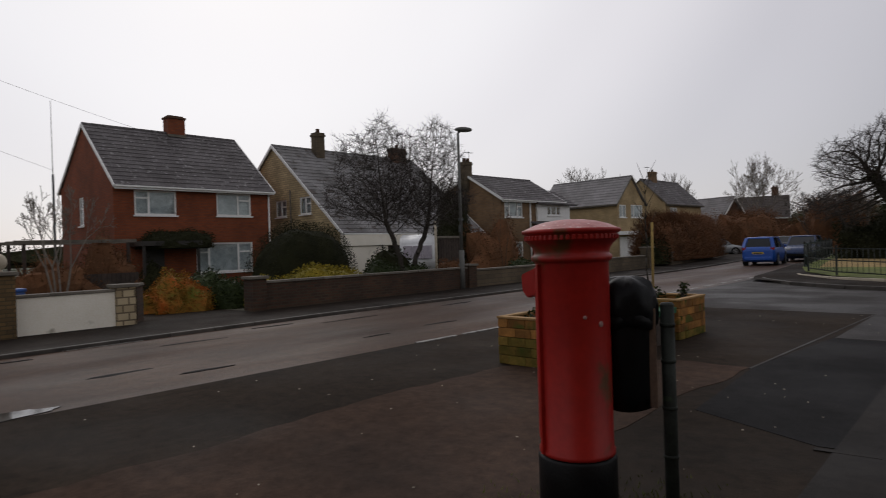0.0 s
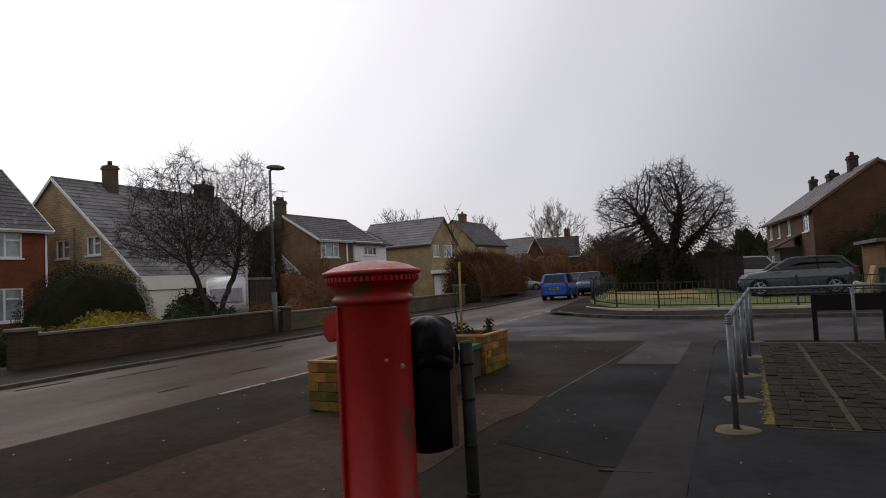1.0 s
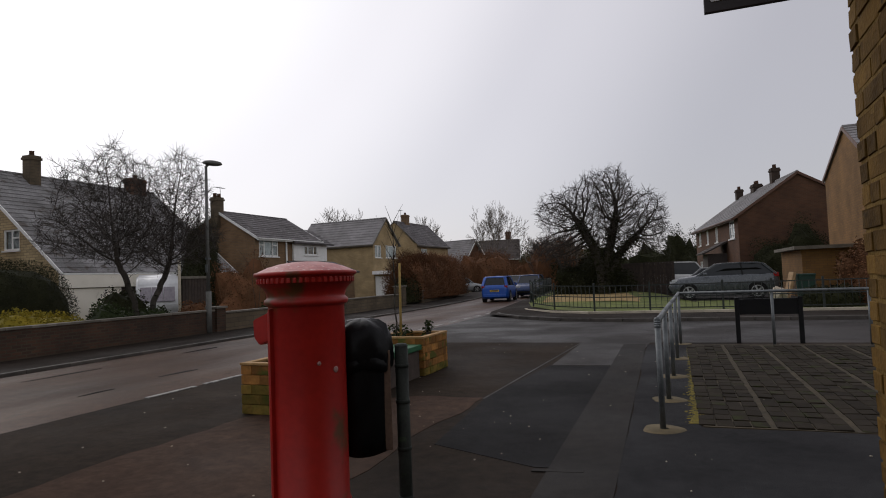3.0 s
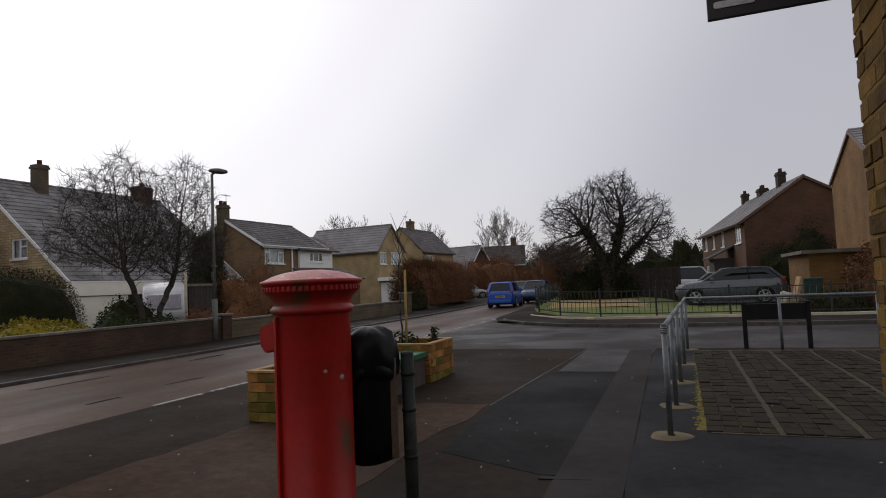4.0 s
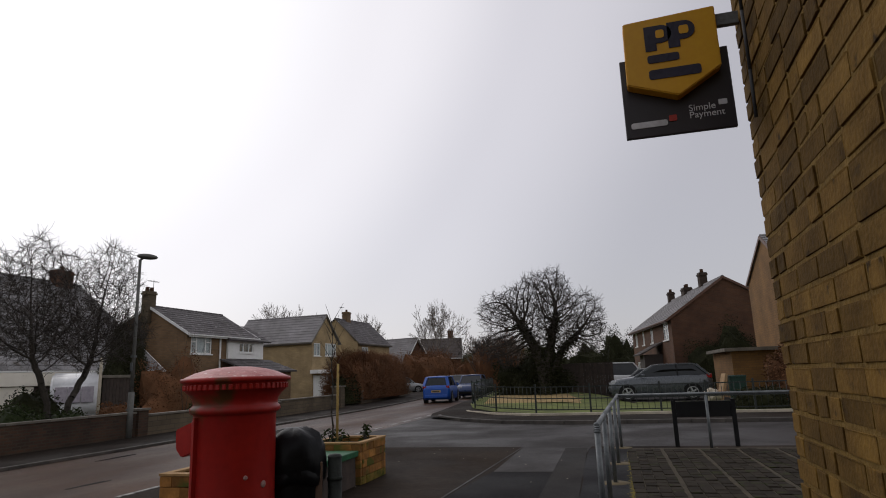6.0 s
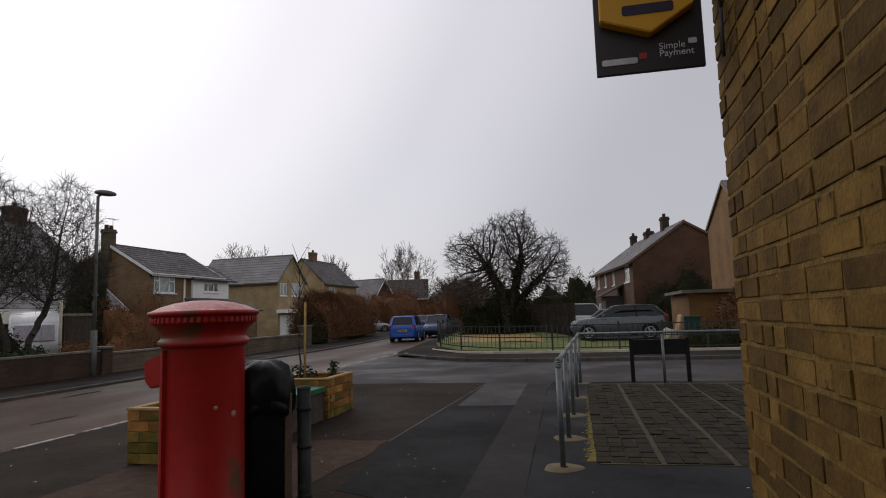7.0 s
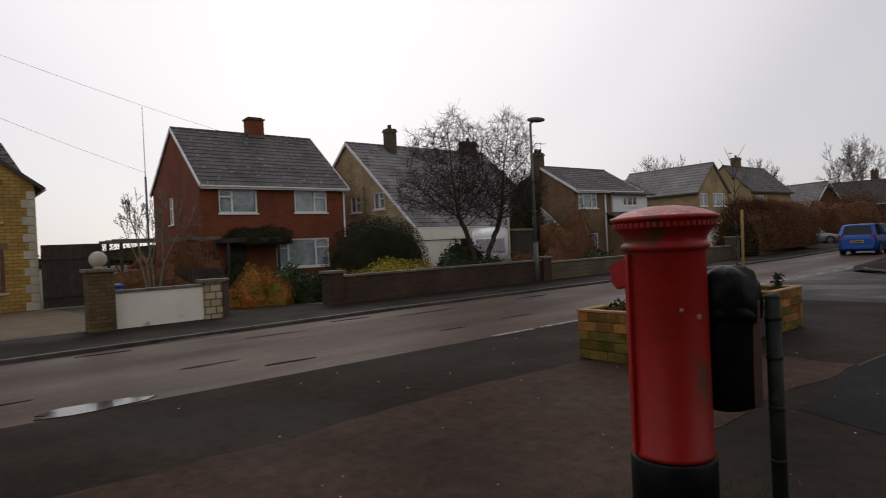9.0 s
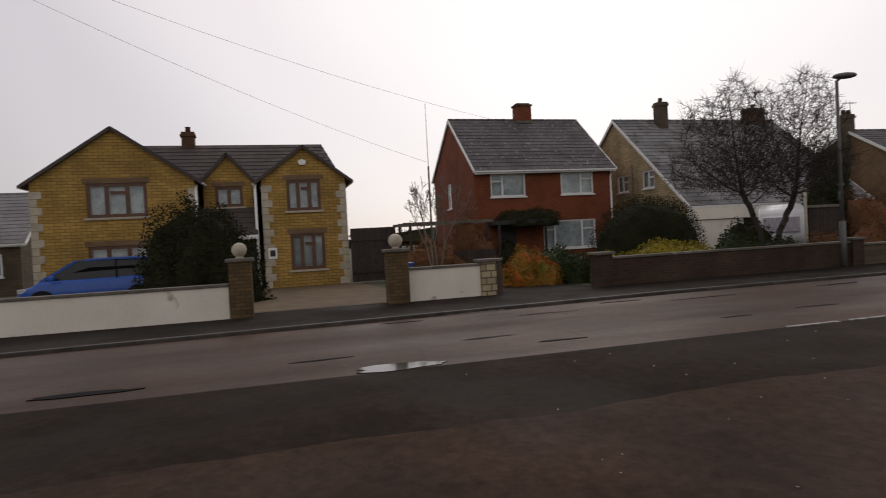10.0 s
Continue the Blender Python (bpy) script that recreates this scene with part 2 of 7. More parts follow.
M["pier_stone"] = brick_mat("pier_stonework", (0.19, 0.115, 0.045), (0.11, 0.07, 0.03), (0.085, 0.06, 0.03), 0.20, 0.075, 0.010, stain=0.5)
M["pale_stone"] = brick_mat("pale_stonework", (0.52, 0.42, 0.27), (0.36, 0.28, 0.165), (0.16, 0.12, 0.075), 0.24, 0.16, 0.016)
M["dull_wall"] = brick_mat("dull_buff_walling", (0.135, 0.10, 0.062), (0.10, 0.076, 0.048), (0.085, 0.066, 0.046), 0.4, 0.15, 0.012, stain=0.55)
M["frosted"] = mat("frosted_grey_roof_tiles", (0.24, 0.235, 0.238), (0.13, 0.125, 0.124), rough=0.85, scale=0.7, fine=22, per=0.10, spots=((0.09, 0.078, 0.07), 2.2, 0.57), fine_mix=0.8, spec=0.3)
M["coping"] = mat("coping_stone", (0.18, 0.158, 0.13), (0.11, 0.098, 0.08), rough=0.85, scale=3, per=0.12)
M["red_paint"] = mat("post_red_paint", (0.40, 0.019, 0.014), (0.29, 0.015, 0.012), rough=0.42, scale=3.5, fine=30, bump=0.05, fine_mix=0.2, spots=((0.11, 0.045, 0.016), 3.4, 0.575), spec=0.3)
M["red_top"] = mat("pale_red_paint_with_flecks", (0.47, 0.15, 0.14), (0.36, 0.075, 0.075), rough=0.45, scale=9, fine=60, spots=((0.62, 0.40, 0.38), 40, 0.62))
M["black_paint"] = mat("black_gloss_paint", (0.006, 0.006, 0.007), (0.010, 0.010, 0.010), rough=0.5, fine_mix=0.2, spec=0.2)
M["black_bag"] = mat("black_plastic", (0.005, 0.005, 0.006), (0.008, 0.008, 0.009), rough=0.36, scale=8, fine=20, bump=0.15, fine_mix=0.2, spec=0.12)
M["bin_strip"] = mat("brown_wood_strip", (0.14, 0.085, 0.055), (0.09, 0.055, 0.04), rough=0.7)
M["pole"] = mat("weathered_dark_metal", (0.036, 0.042, 0.037), (0.020, 0.023, 0.020), spec=0.2, rough=0.65, scale=9, spots=((0.06, 0.09, 0.045), 6, 0.6))
M["steel"] = mat("galvanised_steel", (0.17, 0.185, 0.19), (0.11, 0.12, 0.125), rough=0.5, metal=0.5, scale=8)
M["lamp_grey"] = mat("grey_lamp_column", (0.13, 0.13, 0.12), (0.09, 0.09, 0.085), rough=0.6)
M["planter"] = mat("planter_timber", (0.34, 0.155, 0.04), (0.17, 0.08, 0.024), rough=0.8, scale=5, fine=30, per=0.35, spec=0.2, spots=((0.085, 0.085, 0.016), 3.5, 0.56))
M["trench"] = wet_mat("trench_tarmac", (0.0205, 0.017, 0.0145), (0.012, 0.0102, 0.009), 0.92, 0.75, 0.8, 140, spec=0.2)
M["planter_moss"] = mat("mossy_planter_timber", (0.20, 0.125, 0.03), (0.10, 0.085, 0.018), rough=0.85, scale=4, fine=30, per=0.3, spec=0.15, spots=((0.06, 0.065, 0.012), 3.0, 0.52))
M["russet_brick"] = brick_mat("russet_brickwork", (0.23, 0.118, 0.035), (0.185, 0.095, 0.03), (0.15, 0.085, 0.035), 0.3, 0.1, 0.01)
M["leaf"] = mat("evergreen_leaves", (0.036, 0.050, 0.015), (0.022, 0.032, 0.011), rough=0.6, scale=3, per=0.25, spec=0.12)
M["leaf_dark"] = mat("dark_hedge_leaves", (0.034, 0.036, 0.015), (0.020, 0.021, 0.010), rough=0.8, scale=2, per=0.25, spec=0.12)
M["leaf_yellow"] = mat("yellow_leaves", (0.28, 0.21, 0.022), (0.16, 0.14, 0.022), rough=0.7, scale=2, per=0.25, spec=0.12)
M["leaf_orange"] = mat("orange_leaves", (0.36, 0.10, 0.02), (0.11, 0.12, 0.02), rough=0.7, scale=2, per=0.25, spec=0.12)
M["leaf_brown"] = mat("brown_beech_leaves", (0.17, 0.078, 0.038), (0.10, 0.052, 0.028), rough=0.9, scale=1.2, per=0.25, spec=0.12)
M["bark"] = mat("grey_brown_bark", (0.055, 0.045, 0.036), (0.035, 0.03, 0.024), rough=0.95, scale=4)
M["twig"] = mat("twigs", (0.055, 0.043, 0.036), (0.036, 0.03, 0.026), rough=0.95, per=0.3)
# pale grey of their own, lightened further to put distance haze into the colour
M["bark_hazed"] = mat("pale_hazed_bark", (0.22, 0.19, 0.16), (0.15, 0.13, 0.11), rough=0.95, scale=4)
M["twig_hazed"] = mat("pale_hazed_twigs", (0.20, 0.17, 0.145), (0.14, 0.12, 0.10), rough=0.95, per=0.25)
M["shop_brick"] = mat("buff_brick", (0.150, 0.085, 0.019), (0.085, 0.048, 0.013), rough=0.9, scale=7, fine=70, per=0.42, bump=0.22, spec=0.12, spots=((0.045, 0.028, 0.012), 14, 0.64))
M["mortar"] = mat("mortar", (0.20, 0.125, 0.036), (0.12, 0.075, 0.023), spec=0.12, rough=0.95, scale=10, bump=0.4)
M["sign_yellow"] = mat("yellow_sign_panel", (0.72, 0.37, 0.012), (0.66, 0.34, 0.012), rough=0.4, bump=0.02, fine_mix=0.1)
M["sign_black"] = mat("black_sign_panel", (0.022, 0.018, 0.022), (0.028, 0.022, 0.026), rough=0.4, bump=0.02, fine_mix=0.1)
M["sign_navy"] = mat("navy_letter", (0.02, 0.018, 0.045), rough=0.5)
M["chip"] = mat("chipped_pale_paint", (0.42, 0.24, 0.22), rough=0.7)
M["sign_white"] = mat("white_letter", (0.72, 0.72, 0.74), rough=0.5)
M["sign_red"] = mat("red_square", (0.6, 0.06, 0.04), rough=0.5)
M["blue_car"] = mat("blue_car_paint", (0.004, 0.080, 0.41), (0.004, 0.066, 0.35), rough=0.35, coat=0.25, bump=0, fine_mix=0.1)
M["navy_car"] = mat("dark_blue_car_paint", (0.008, 0.035, 0.13), (0.007, 0.028, 0.10), rough=0.3, coat=0.3, bump=0, fine_mix=0.1)
M["grey_car"] = mat("gunmetal_car_paint", (0.095, 0.108, 0.122), (0.075, 0.085, 0.097), rough=0.28, metal=0.3, coat=0.5, bump=0, fine_mix=0.1)
M["silver_car"] = mat("silver_car_paint", (0.30, 0.31, 0.32), (0.26, 0.27, 0.28), rough=0.3, metal=0.4, coat=0.5, bump=0, fine_mix=0.1)
M["white_car"] = mat("white_van_paint", (0.66, 0.67, 0.68), (0.58, 0.59, 0.6), rough=0.35, coat=0.4, bump=0, fine_mix=0.1)
M["car_glass"] = mat("dark_car_glass", (0.018, 0.022, 0.026), (0.022, 0.026, 0.03), rough=0.08, bump=0, spec=0.35, fine_mix=0.05)
M["caravan_glass"] = mat("tinted_caravan_window", (0.30, 0.27, 0.30), (0.22, 0.20, 0.23), rough=0.15, bump=0, fine_mix=0.05)
M["tyre"] = mat("tyre_rubber", (0.016, 0.016, 0.016), rough=0.85)
M["rim"] = mat("alloy_rim", (0.45, 0.46, 0.47), rough=0.35, metal=0.8)
M["tail"] = mat("red_tail_lamp", (0.36, 0.015, 0.015), rough=0.15, bump=0)
M["clear"] = mat("clear_head_lamp", (0.55, 0.57, 0.6), rough=0.12, bump=0)
M["plate_y"] = mat("yellow_plate", (0.62, 0.42, 0.03), rough=0.4, bump=0)
M["railing"] = mat("black_green_railing_paint", (0.016, 0.022, 0.018), (0.012, 0.016, 0.014), rough=0.5, fine_mix=0.2)
M["railing_green"] = mat("dark_green_railing_paint", (0.012, 0.05, 0.04), (0.01, 0.04, 0.033), rough=0.5, fine_mix=0.2)
M["concrete"] = mat("pale_concrete", (0.14, 0.105, 0.05), (0.085, 0.066, 0.034), rough=0.9, scale=5)
M["grid"] = mat("concrete_grass_paver", (0.032, 0.025, 0.018), (0.020, 0.016, 0.011), rough=0.95, scale=2.5, per=0.25, spots=((0.03, 0.032, 0.012), 4, 0.58), spec=0.12)
M["moss"] = mat("yellow_green_moss", (0.20, 0.15, 0.013), (0.10, 0.085, 0.012), rough=0.95, scale=8, fine=40, bump=0.7)
M["grid_joint"] = mat("dead_grass_and_soil", (0.06, 0.042, 0.018), (0.03, 0.023, 0.011), rough=0.95, scale=4, fine=30, bump=0.6)
M["bin_green"] = mat("green_bin_plastic", (0.012, 0.05, 0.04), rough=0.5)
M["bench_green"] = mat("green_bench_paint", (0.012, 0.115, 0.045), (0.010, 0.08, 0.03), rough=0.55)
M["rim_wood"] = mat("pale_rim_timber", (0.42, 0.25, 0.10), (0.28, 0.16, 0.06), rough=0.8, scale=6)
M["stake_wood"] = mat("pale_stake_wood", (0.36, 0.24, 0.07), (0.24, 0.16, 0.05), rough=0.85)
M["bin_blue"] = mat("blue_bin_plastic", (0.02, 0.08, 0.3), rough=0.5)
M["card"] = mat("cardboard", (0.45, 0.30, 0.17), rough=0.9)
M["puddle"] = mat("puddle_water", (0.03, 0.028, 0.028), rough=0.03, bump=0, fine_mix=0.1)
M["rubber"] = mat("cable", (0.03, 0.03, 0.032), rough=0.7)

# ---- building helpers ----
def box(bm, x0, y0, z0, x1, y1, z1):
    v = [bm.verts.new((x, y, z)) for z in (z0, z1) for x, y in ((x0, y0), (x1, y0), (x1, y1), (x0, y1))]
    for q in ((3, 2, 1, 0), (4, 5, 6, 7), (0, 1, 5, 4), (1, 2, 6, 5), (2, 3, 7, 6), (3, 0, 4, 7)):
        bm.faces.new([v[i] for i in q])
    return v


def soft_box(bm, x0, y0, z0, x1, y1, z1, r):
    """A box with its edges cut off by r."""
    t = bmesh.new()
    box(t, x0, y0, z0, x1, y1, z1)
    bmesh.ops.bevel(t, geom=t.edges[:], offset=r, segments=2, affect="EDGES", profile=0.6)
    merge(bm, t)


def merge(bm, t):
    t.verts.index_update()
    vs = [bm.verts.new(v.co) for v in t.verts]
    for f in t.faces:
        bm.faces.new([vs[v.index] for v in f.verts]).smooth = f.smooth
    t.free()


def prism(bm, ring, shift):
    """A closed body: a flat ring of points and the same ring moved by shift."""
    s = Vector(shift)
    a = [bm.verts.new(p) for p in ring]
    b = [bm.verts.new(Vector(p) + s) for p in ring]
    k = len(ring)
    fs = [bm.faces.new(a[::-1]), bm.faces.new(b)]
    for i in range(k):
        fs.append(bm.faces.new((a[i], a[(i + 1) % k], b[(i + 1) % k], b[i])))
    bmesh.ops.recalc_face_normals(bm, faces=fs)


def tube(bm, p0, p1, r0, r1, n=8, caps=True, smooth=True):
    p0, p1 = Vector(p0), Vector(p1)
    d = (p1 - p0).normalized()
    a = d.orthogonal().normalized()
    b = d.cross(a)
    rings = []
    for p, r in ((p0, r0), (p1, r1)):
        rings.append([bm.verts.new(p + (a * math.cos(2 * math.pi * i / n) + b * math.sin(2 * math.pi * i / n)) * r) for i in range(n)])
    for i in range(n):
        f = bm.faces.new((rings[0][i], rings[0][(i + 1) % n], rings[1][(i + 1) % n], rings[1][i]))
        f.smooth = smooth
    if caps:
        bm.faces.new(rings[0][::-1])
        bm.faces.new(rings[1])


def lathe(bm, profile, n=48, centre=(0, 0)):
    """Turns (radius, height) points round an upright axis."""
    rings = []
    for r, z in profile:
        if r < 1e-4:
            rings.append([bm.verts.new((centre[0], centre[1], z))])
        else:
            rings.append([bm.verts.new((centre[0] + r * math.cos(2 * math.pi * i / n), centre[1] + r * math.sin(2 * math.pi * i / n), z)) for i in range(n)])
    for a, b in zip(rings, rings[1:]):
        for i in range(n):
            j = (i + 1) % n
            q = [a[0]] if len(a) == 1 else [a[i], a[j]]
            q += [b[0]] if len(b) == 1 else [b[j], b[i]]
            if len(q) > 2:
                bm.faces.new(q).smooth = True


def finish(name, bm, material):
    me = bpy.data.meshes.new(name)
    bm.to_mesh(me)
    bm.free()
    for m in (material if isinstance(material, (list, tuple)) else [material]):
        me.materials.append(m)
    return me


def part(name, bm, material, parent, label="", m=None):
    ob = new(name, finish(name, bm, material))
    ob.parent = parent
    if m is not None:
        ob.matrix_basis = m
    return tagged(ob, label)


def thing(name, m, label, category, group="", kind=""):
    ob = new(name)
    ob.matrix_basis = m
    ob.empty_display_size = 0.2
    return tagged(ob, label, category, group, kind)


def solid(name, bm, material, label, category, group="", kind="", m=None):
    ob = new(name, finish(name, bm, material))
    if m is not None:
        ob.matrix_basis = m
    return tagged(ob, label, category, group, kind)


# ---- the plan: the road runs along y, the camera stands on the shop's forecourt ----
def bend(y):
    """How far the road leaves the straight to the far end."""
    return -0.0042 * max(0.0, y - 24.0) ** 2 if y < 90 else -0.0042 * 66 ** 2 - 0.55 * (y - 90)


def kerb_in(y):
    """The far kerb comes in a little before the yellow house."""
    return bend(y) + 0.06 * min(max(8.0 - y, 0.0), 14.0)


FAR_KERB, NEAR_EDGE, WALL_LINE = -11.5, -6.85, -13.85


def garden_z(x, y=0):
    """The front gardens fall slightly away from the road."""
    k = min(max((-13.9 - (x - bend(y))) / 12.0, 0.0), 1.0)
    return 0.062 - 0.30 * k


def plot_z(x, y):
    """The green behind the railings rises to the drive."""
    k = min(max((y - 21.6) / 7.5, 0.0), 1.0)
    return 0.10 - 0.02 * k + 0.26 * k * min(max((-0.4 - x) / 1.6, 0.0), 1.0)


def sheet(name, xs_of, ys, z_of, material, label, category, kind="structure", nx=8):
    """A ground sheet between two edges xs_of(y), draped on z_of."""
    bm = bmesh.new()
    rows = []
    for y in ys:
        a, b = xs_of(y)
        rows.append([bm.verts.new((a + (b - a) * i / nx, y, z_of(a + (b - a) * i / nx, y))) for i in range(nx + 1)])
    for p, q in zip(rows, rows[1:]):
        for i in range(nx):
            bm.faces.new((p[i], p[i + 1], q[i + 1], q[i])).smooth = True
    return solid(name, bm, material, label, category, kind=kind)


def slab(name, outline, z0, z1, material, label, category, parent=None):
    bm = bmesh.new()
    prism(bm, [(x, y, z0) for x, y in outline], (0, 0, z1 - z0))
    if parent is not None:
        return part(name, bm, material, parent, label)
    return solid(name, bm, material, label, category, kind="structure")


def span(a, b, n):
    return [a + (b - a) * i / n for i in range(n + 1)]


# the wide ground to the horizon
sheet("ground", lambda y: (-900, 900), [-900, -300, -100, -40] + span(-20, 120, 28) + [200, 400, 900],
      lambda x, y: -0.45, M["field"], "dull winter ground reaching to the horizon", "ground", nx=36)
ROAD_Y = span(-60, 22, 20) + span(25, 130, 42)
sheet("road", lambda y: (FAR_KERB + kerb_in(y), NEAR_EDGE + 0.02 + bend(y)), ROAD_Y, lambda x, y: 0.0 - 0.02 * abs(x - bend(y) + 9.2) / 2.4 + 0.02,
      M["road"], "worn wet tarmac road", "road")
sheet("side_road", lambda y: (NEAR_EDGE, 60), span(13.2, 25.0, 8), lambda x, y: -0.003, M["patch_grey"],
      "wet grey tarmac side road", "road", nx=30)
sheet("forecourt", lambda y: (NEAR_EDGE, 30), span(-60, 13.2, 20), lambda x, y: 0.002, M["forecourt"],
      "dark damp tarmac forecourt before the shop", "pavement", nx=10)
sheet("far_pavement", lambda y: (WALL_LINE - 0.2 + bend(y), FAR_KERB - 0.12 + kerb_in(y)), ROAD_Y, lambda x, y: 0.06, M["pavement"],
      "narrow damp tarmac pavement", "pavement", nx=2)
sheet("garden_ground", lambda y: (-70 + bend(y), WALL_LINE + bend(y)), ROAD_Y, lambda x, y: garden_z(x, y) - 0.004, M["soil"],
      "dark soil and thin grass of front gardens", "ground", nx=20)
def green_edge(y):
    """The rounded corner of the green, just outside its railing."""
    line = ((21.42, 1.4), (21.5, -0.83), (21.85, -2.75), (22.9, -4.4), (24.6, -5.55), (26.6, -6.1), (32.0, -6.6), (38.0, -7.3), (60.0, -12.0))
    for (y0, x0), (y1, x1) in zip(line, line[1:]):
        if y <= y1:
            return x0 + (x1 - x0) * (y - y0) / (y1 - y0)
    return line[-1][1]


sheet("green", lambda y: (green_edge(y), 40), [21.42, 21.5, 21.65, 21.85, 22.2, 22.55, 22.9, 23.4, 24, 24.6, 25.6, 26.6, 28, 30, 32, 35, 38, 45, 60], plot_z, M["grass"],
      "patchy winter grass green on a corner plot", "grass", nx=20)
sheet("corner_pavement", lambda y: (-6.75 + bend(y) + max(0, 22.6 - y) ** 2 * 0.42, 40), span(18.75, 60, 40), lambda x, y: plot_z(x, y) - 0.03, M["pavement"],
      "damp tarmac pavement round the corner", "pavement", nx=16)
sheet("drive_gravel", lambda y: (-26.5, WALL_LINE + 0.0), span(-9.5, 3.2, 6), lambda x, y: garden_z(x) + 0.002, M["gravel"],
      "tan gravel drive", "drive", nx=6)
sheet("dark_drive", lambda y: (-29.0, WALL_LINE), span(4.95, 7.5, 3), lambda x, y: garden_z(x) + 0.002, M["forecourt"],
      "dark tarmac garden drive", "drive", nx=6)

# patches of other tarmac on the forecourt
def ragged(pts, seed, step=0.3, by=0.05):
    """The outline pts broken into short uneven runs."""
    rnd = random.Random(seed)
    out = []
    for (ax, ay), (bx, by_) in zip(pts, pts[1:] + pts[:1]):
        k = max(1, round(math.hypot(bx - ax, by_ - ay) / step))
        for q in range(k):
            f = q / k
            w = by if q else by * 0.3
            out.append((ax + (bx - ax) * f + rnd.uniform(-w, w), ay + (by_ - ay) * f + rnd.uniform(-w, w)))
    return out


slab("brown_patch", ragged([(-4.55, -9), (-1.2, -9), (-1.5, 1.6), (-2.0, 3.2), (-2.36, 4.0), (-2.38, 5.0), (-2.28, 7.2), (-3.2, 7.12), (-4.0, 6.6), (-4.62, 5.65), (-4.72, 3.6), (-4.58, 1.6), (-4.66, 0.2), (-4.5, -2.2)], 5), -0.02, 0.006, M["patch_brown"], "brownish older tarmac patch", "tarmac patch")
slab("grey_patch", [(-1.95, 9.9), (-0.75, 9.95), (-0.55, 13.2), (-1.92, 13.2)], -0.02, 0.006, M["patch_grey"], "light grey tarmac patch", "tarmac patch")
slab("black_patch", [(-2.25, 7.25), (-2.1, 5.1), (-1.1, 4.66), (-0.8, 4.7), (-0.85, 9.88), (-1.97, 9.88)], -0.02, 0.0055, M["patch_black"], "newer black tarmac patch", "tarmac patch")
slab("trench_patch", [(-0.98, 3.2), (-0.45, 3.2), (-0.62, 12.9), (-1.05, 12.9)], -0.02, 0.009, M["trench"], "long brownish trench repair in the tarmac", "tarmac patch")
slab("bay_apron", ragged([(-0.46, 3.3), (5.5, 3.5), (5.5, 6.26), (0.14, 6.16), (0.18, 12.8), (-0.60, 12.8)], 9, 0.5, 0.02), -0.02, 0.0075, M["apron"], "dark blue-grey tarmac before the paved bay", "tarmac patch")
slab("tarmac_seam", [(-2.27, 7.1), (-2.24, 7.1), (-1.92, 13.1), (-1.95, 13.1)], -0.02, 0.008, M["patch_grey"], "pale concrete edging strip", "edging")
slab("drain_cover", [(-1.1, 4.55), (-0.72, 4.6), (-0.72, 4.66), (-1.1, 4.61)], -0.02, 0.011, M["trench"], "dull strip of a drain cover", "drain")


# kerbs, stone by stone
def kerb_run(label, pts, top, low, length=0.9, material=M["kerb"]):
    run = thing("kerb", Matrix.Identity(4), label, "kerb", kind="structure")
    bm = bmesh.new()
    soft_box(bm, 0.004, -0.06, low - top, length - 0.004, 0.06, 0.0, 0.012)
    me = finish("kerb_stone", bm, material)
    for (ax, ay), (bx, by) in zip(pts, pts[1:]):
        d = math.hypot(bx - ax, by - ay)
        k = max(1, round(d / length))
        for i in range(k):
            ob = new("kerb_stone", me)
            ob.parent = run
            f = i / k
            ob.matrix_basis = pose(ax + (bx - ax) * f, ay + (by - ay) * f, top, 0, 0, math.degrees(math.atan2(by - ay, bx - ax))) @ Matrix.Diagonal((d / k / length, 1, 1, 1))


kerb_run("weathered concrete kerb of the far pavement, darkened for wet and shade", [(FAR_KERB - 0.06 + kerb_in(y), y) for y in [-30, -6, 8, 24] + span(28, 70, 14)], 0.068, -0.1)
kerb_run("concrete kerb round the corner of the green", [(40, 18.7), (8, 18.6), (-1.5, 18.65), (-3.4, 19.2), (-5.0, 20.4), (-6.2, 22.0), (-6.75, 24.0), (-7.0, 30), (-7.6, 38), (-9.5, 50)], 0.10, -0.1)
# the pale stone colour carries the gleam along the wet kerb top
kerb_run("low edging of the green, its wet gleam put into pale stone", [(30, 21.25), (8, 21.2), (-2.8, 21.3), (-4.3, 22.2), (-5.5, 23.6), (-6.0, 25.2), (-6.4, 30)], 0.15, 0.0, material=M["quoin"])

# road paint: broken edge line and the dashes of the junction
lines = thing("road_marking", Matrix.Identity(4), "worn white dashes of paint on the wet road", "road marking", kind="structure")
for (ax, ay), (bx, by), w in [((-6.85, y), (-6.84, y + 0.9), 0.08) for y in (6.4, 7.5, 8.4)] + [((-7.05 + 0.0 * i, 13.6 + 1.35 * i), (-7.08, 14.4 + 1.35 * i), 0.12) for i in range(8)] + [((-11.2, y), (-11.24, y + 2.2), 0.06) for y in (-0.6, 1.8)]:
    bm = bmesh.new()
    prism(bm, [(ax - w / 2, ay, -0.02), (ax + w / 2, ay, -0.02), (bx + w / 2, by, -0.02), (bx - w / 2, by, -0.02)], (0, 0, 0.032))
    part("dash", bm, M["line"], lines)


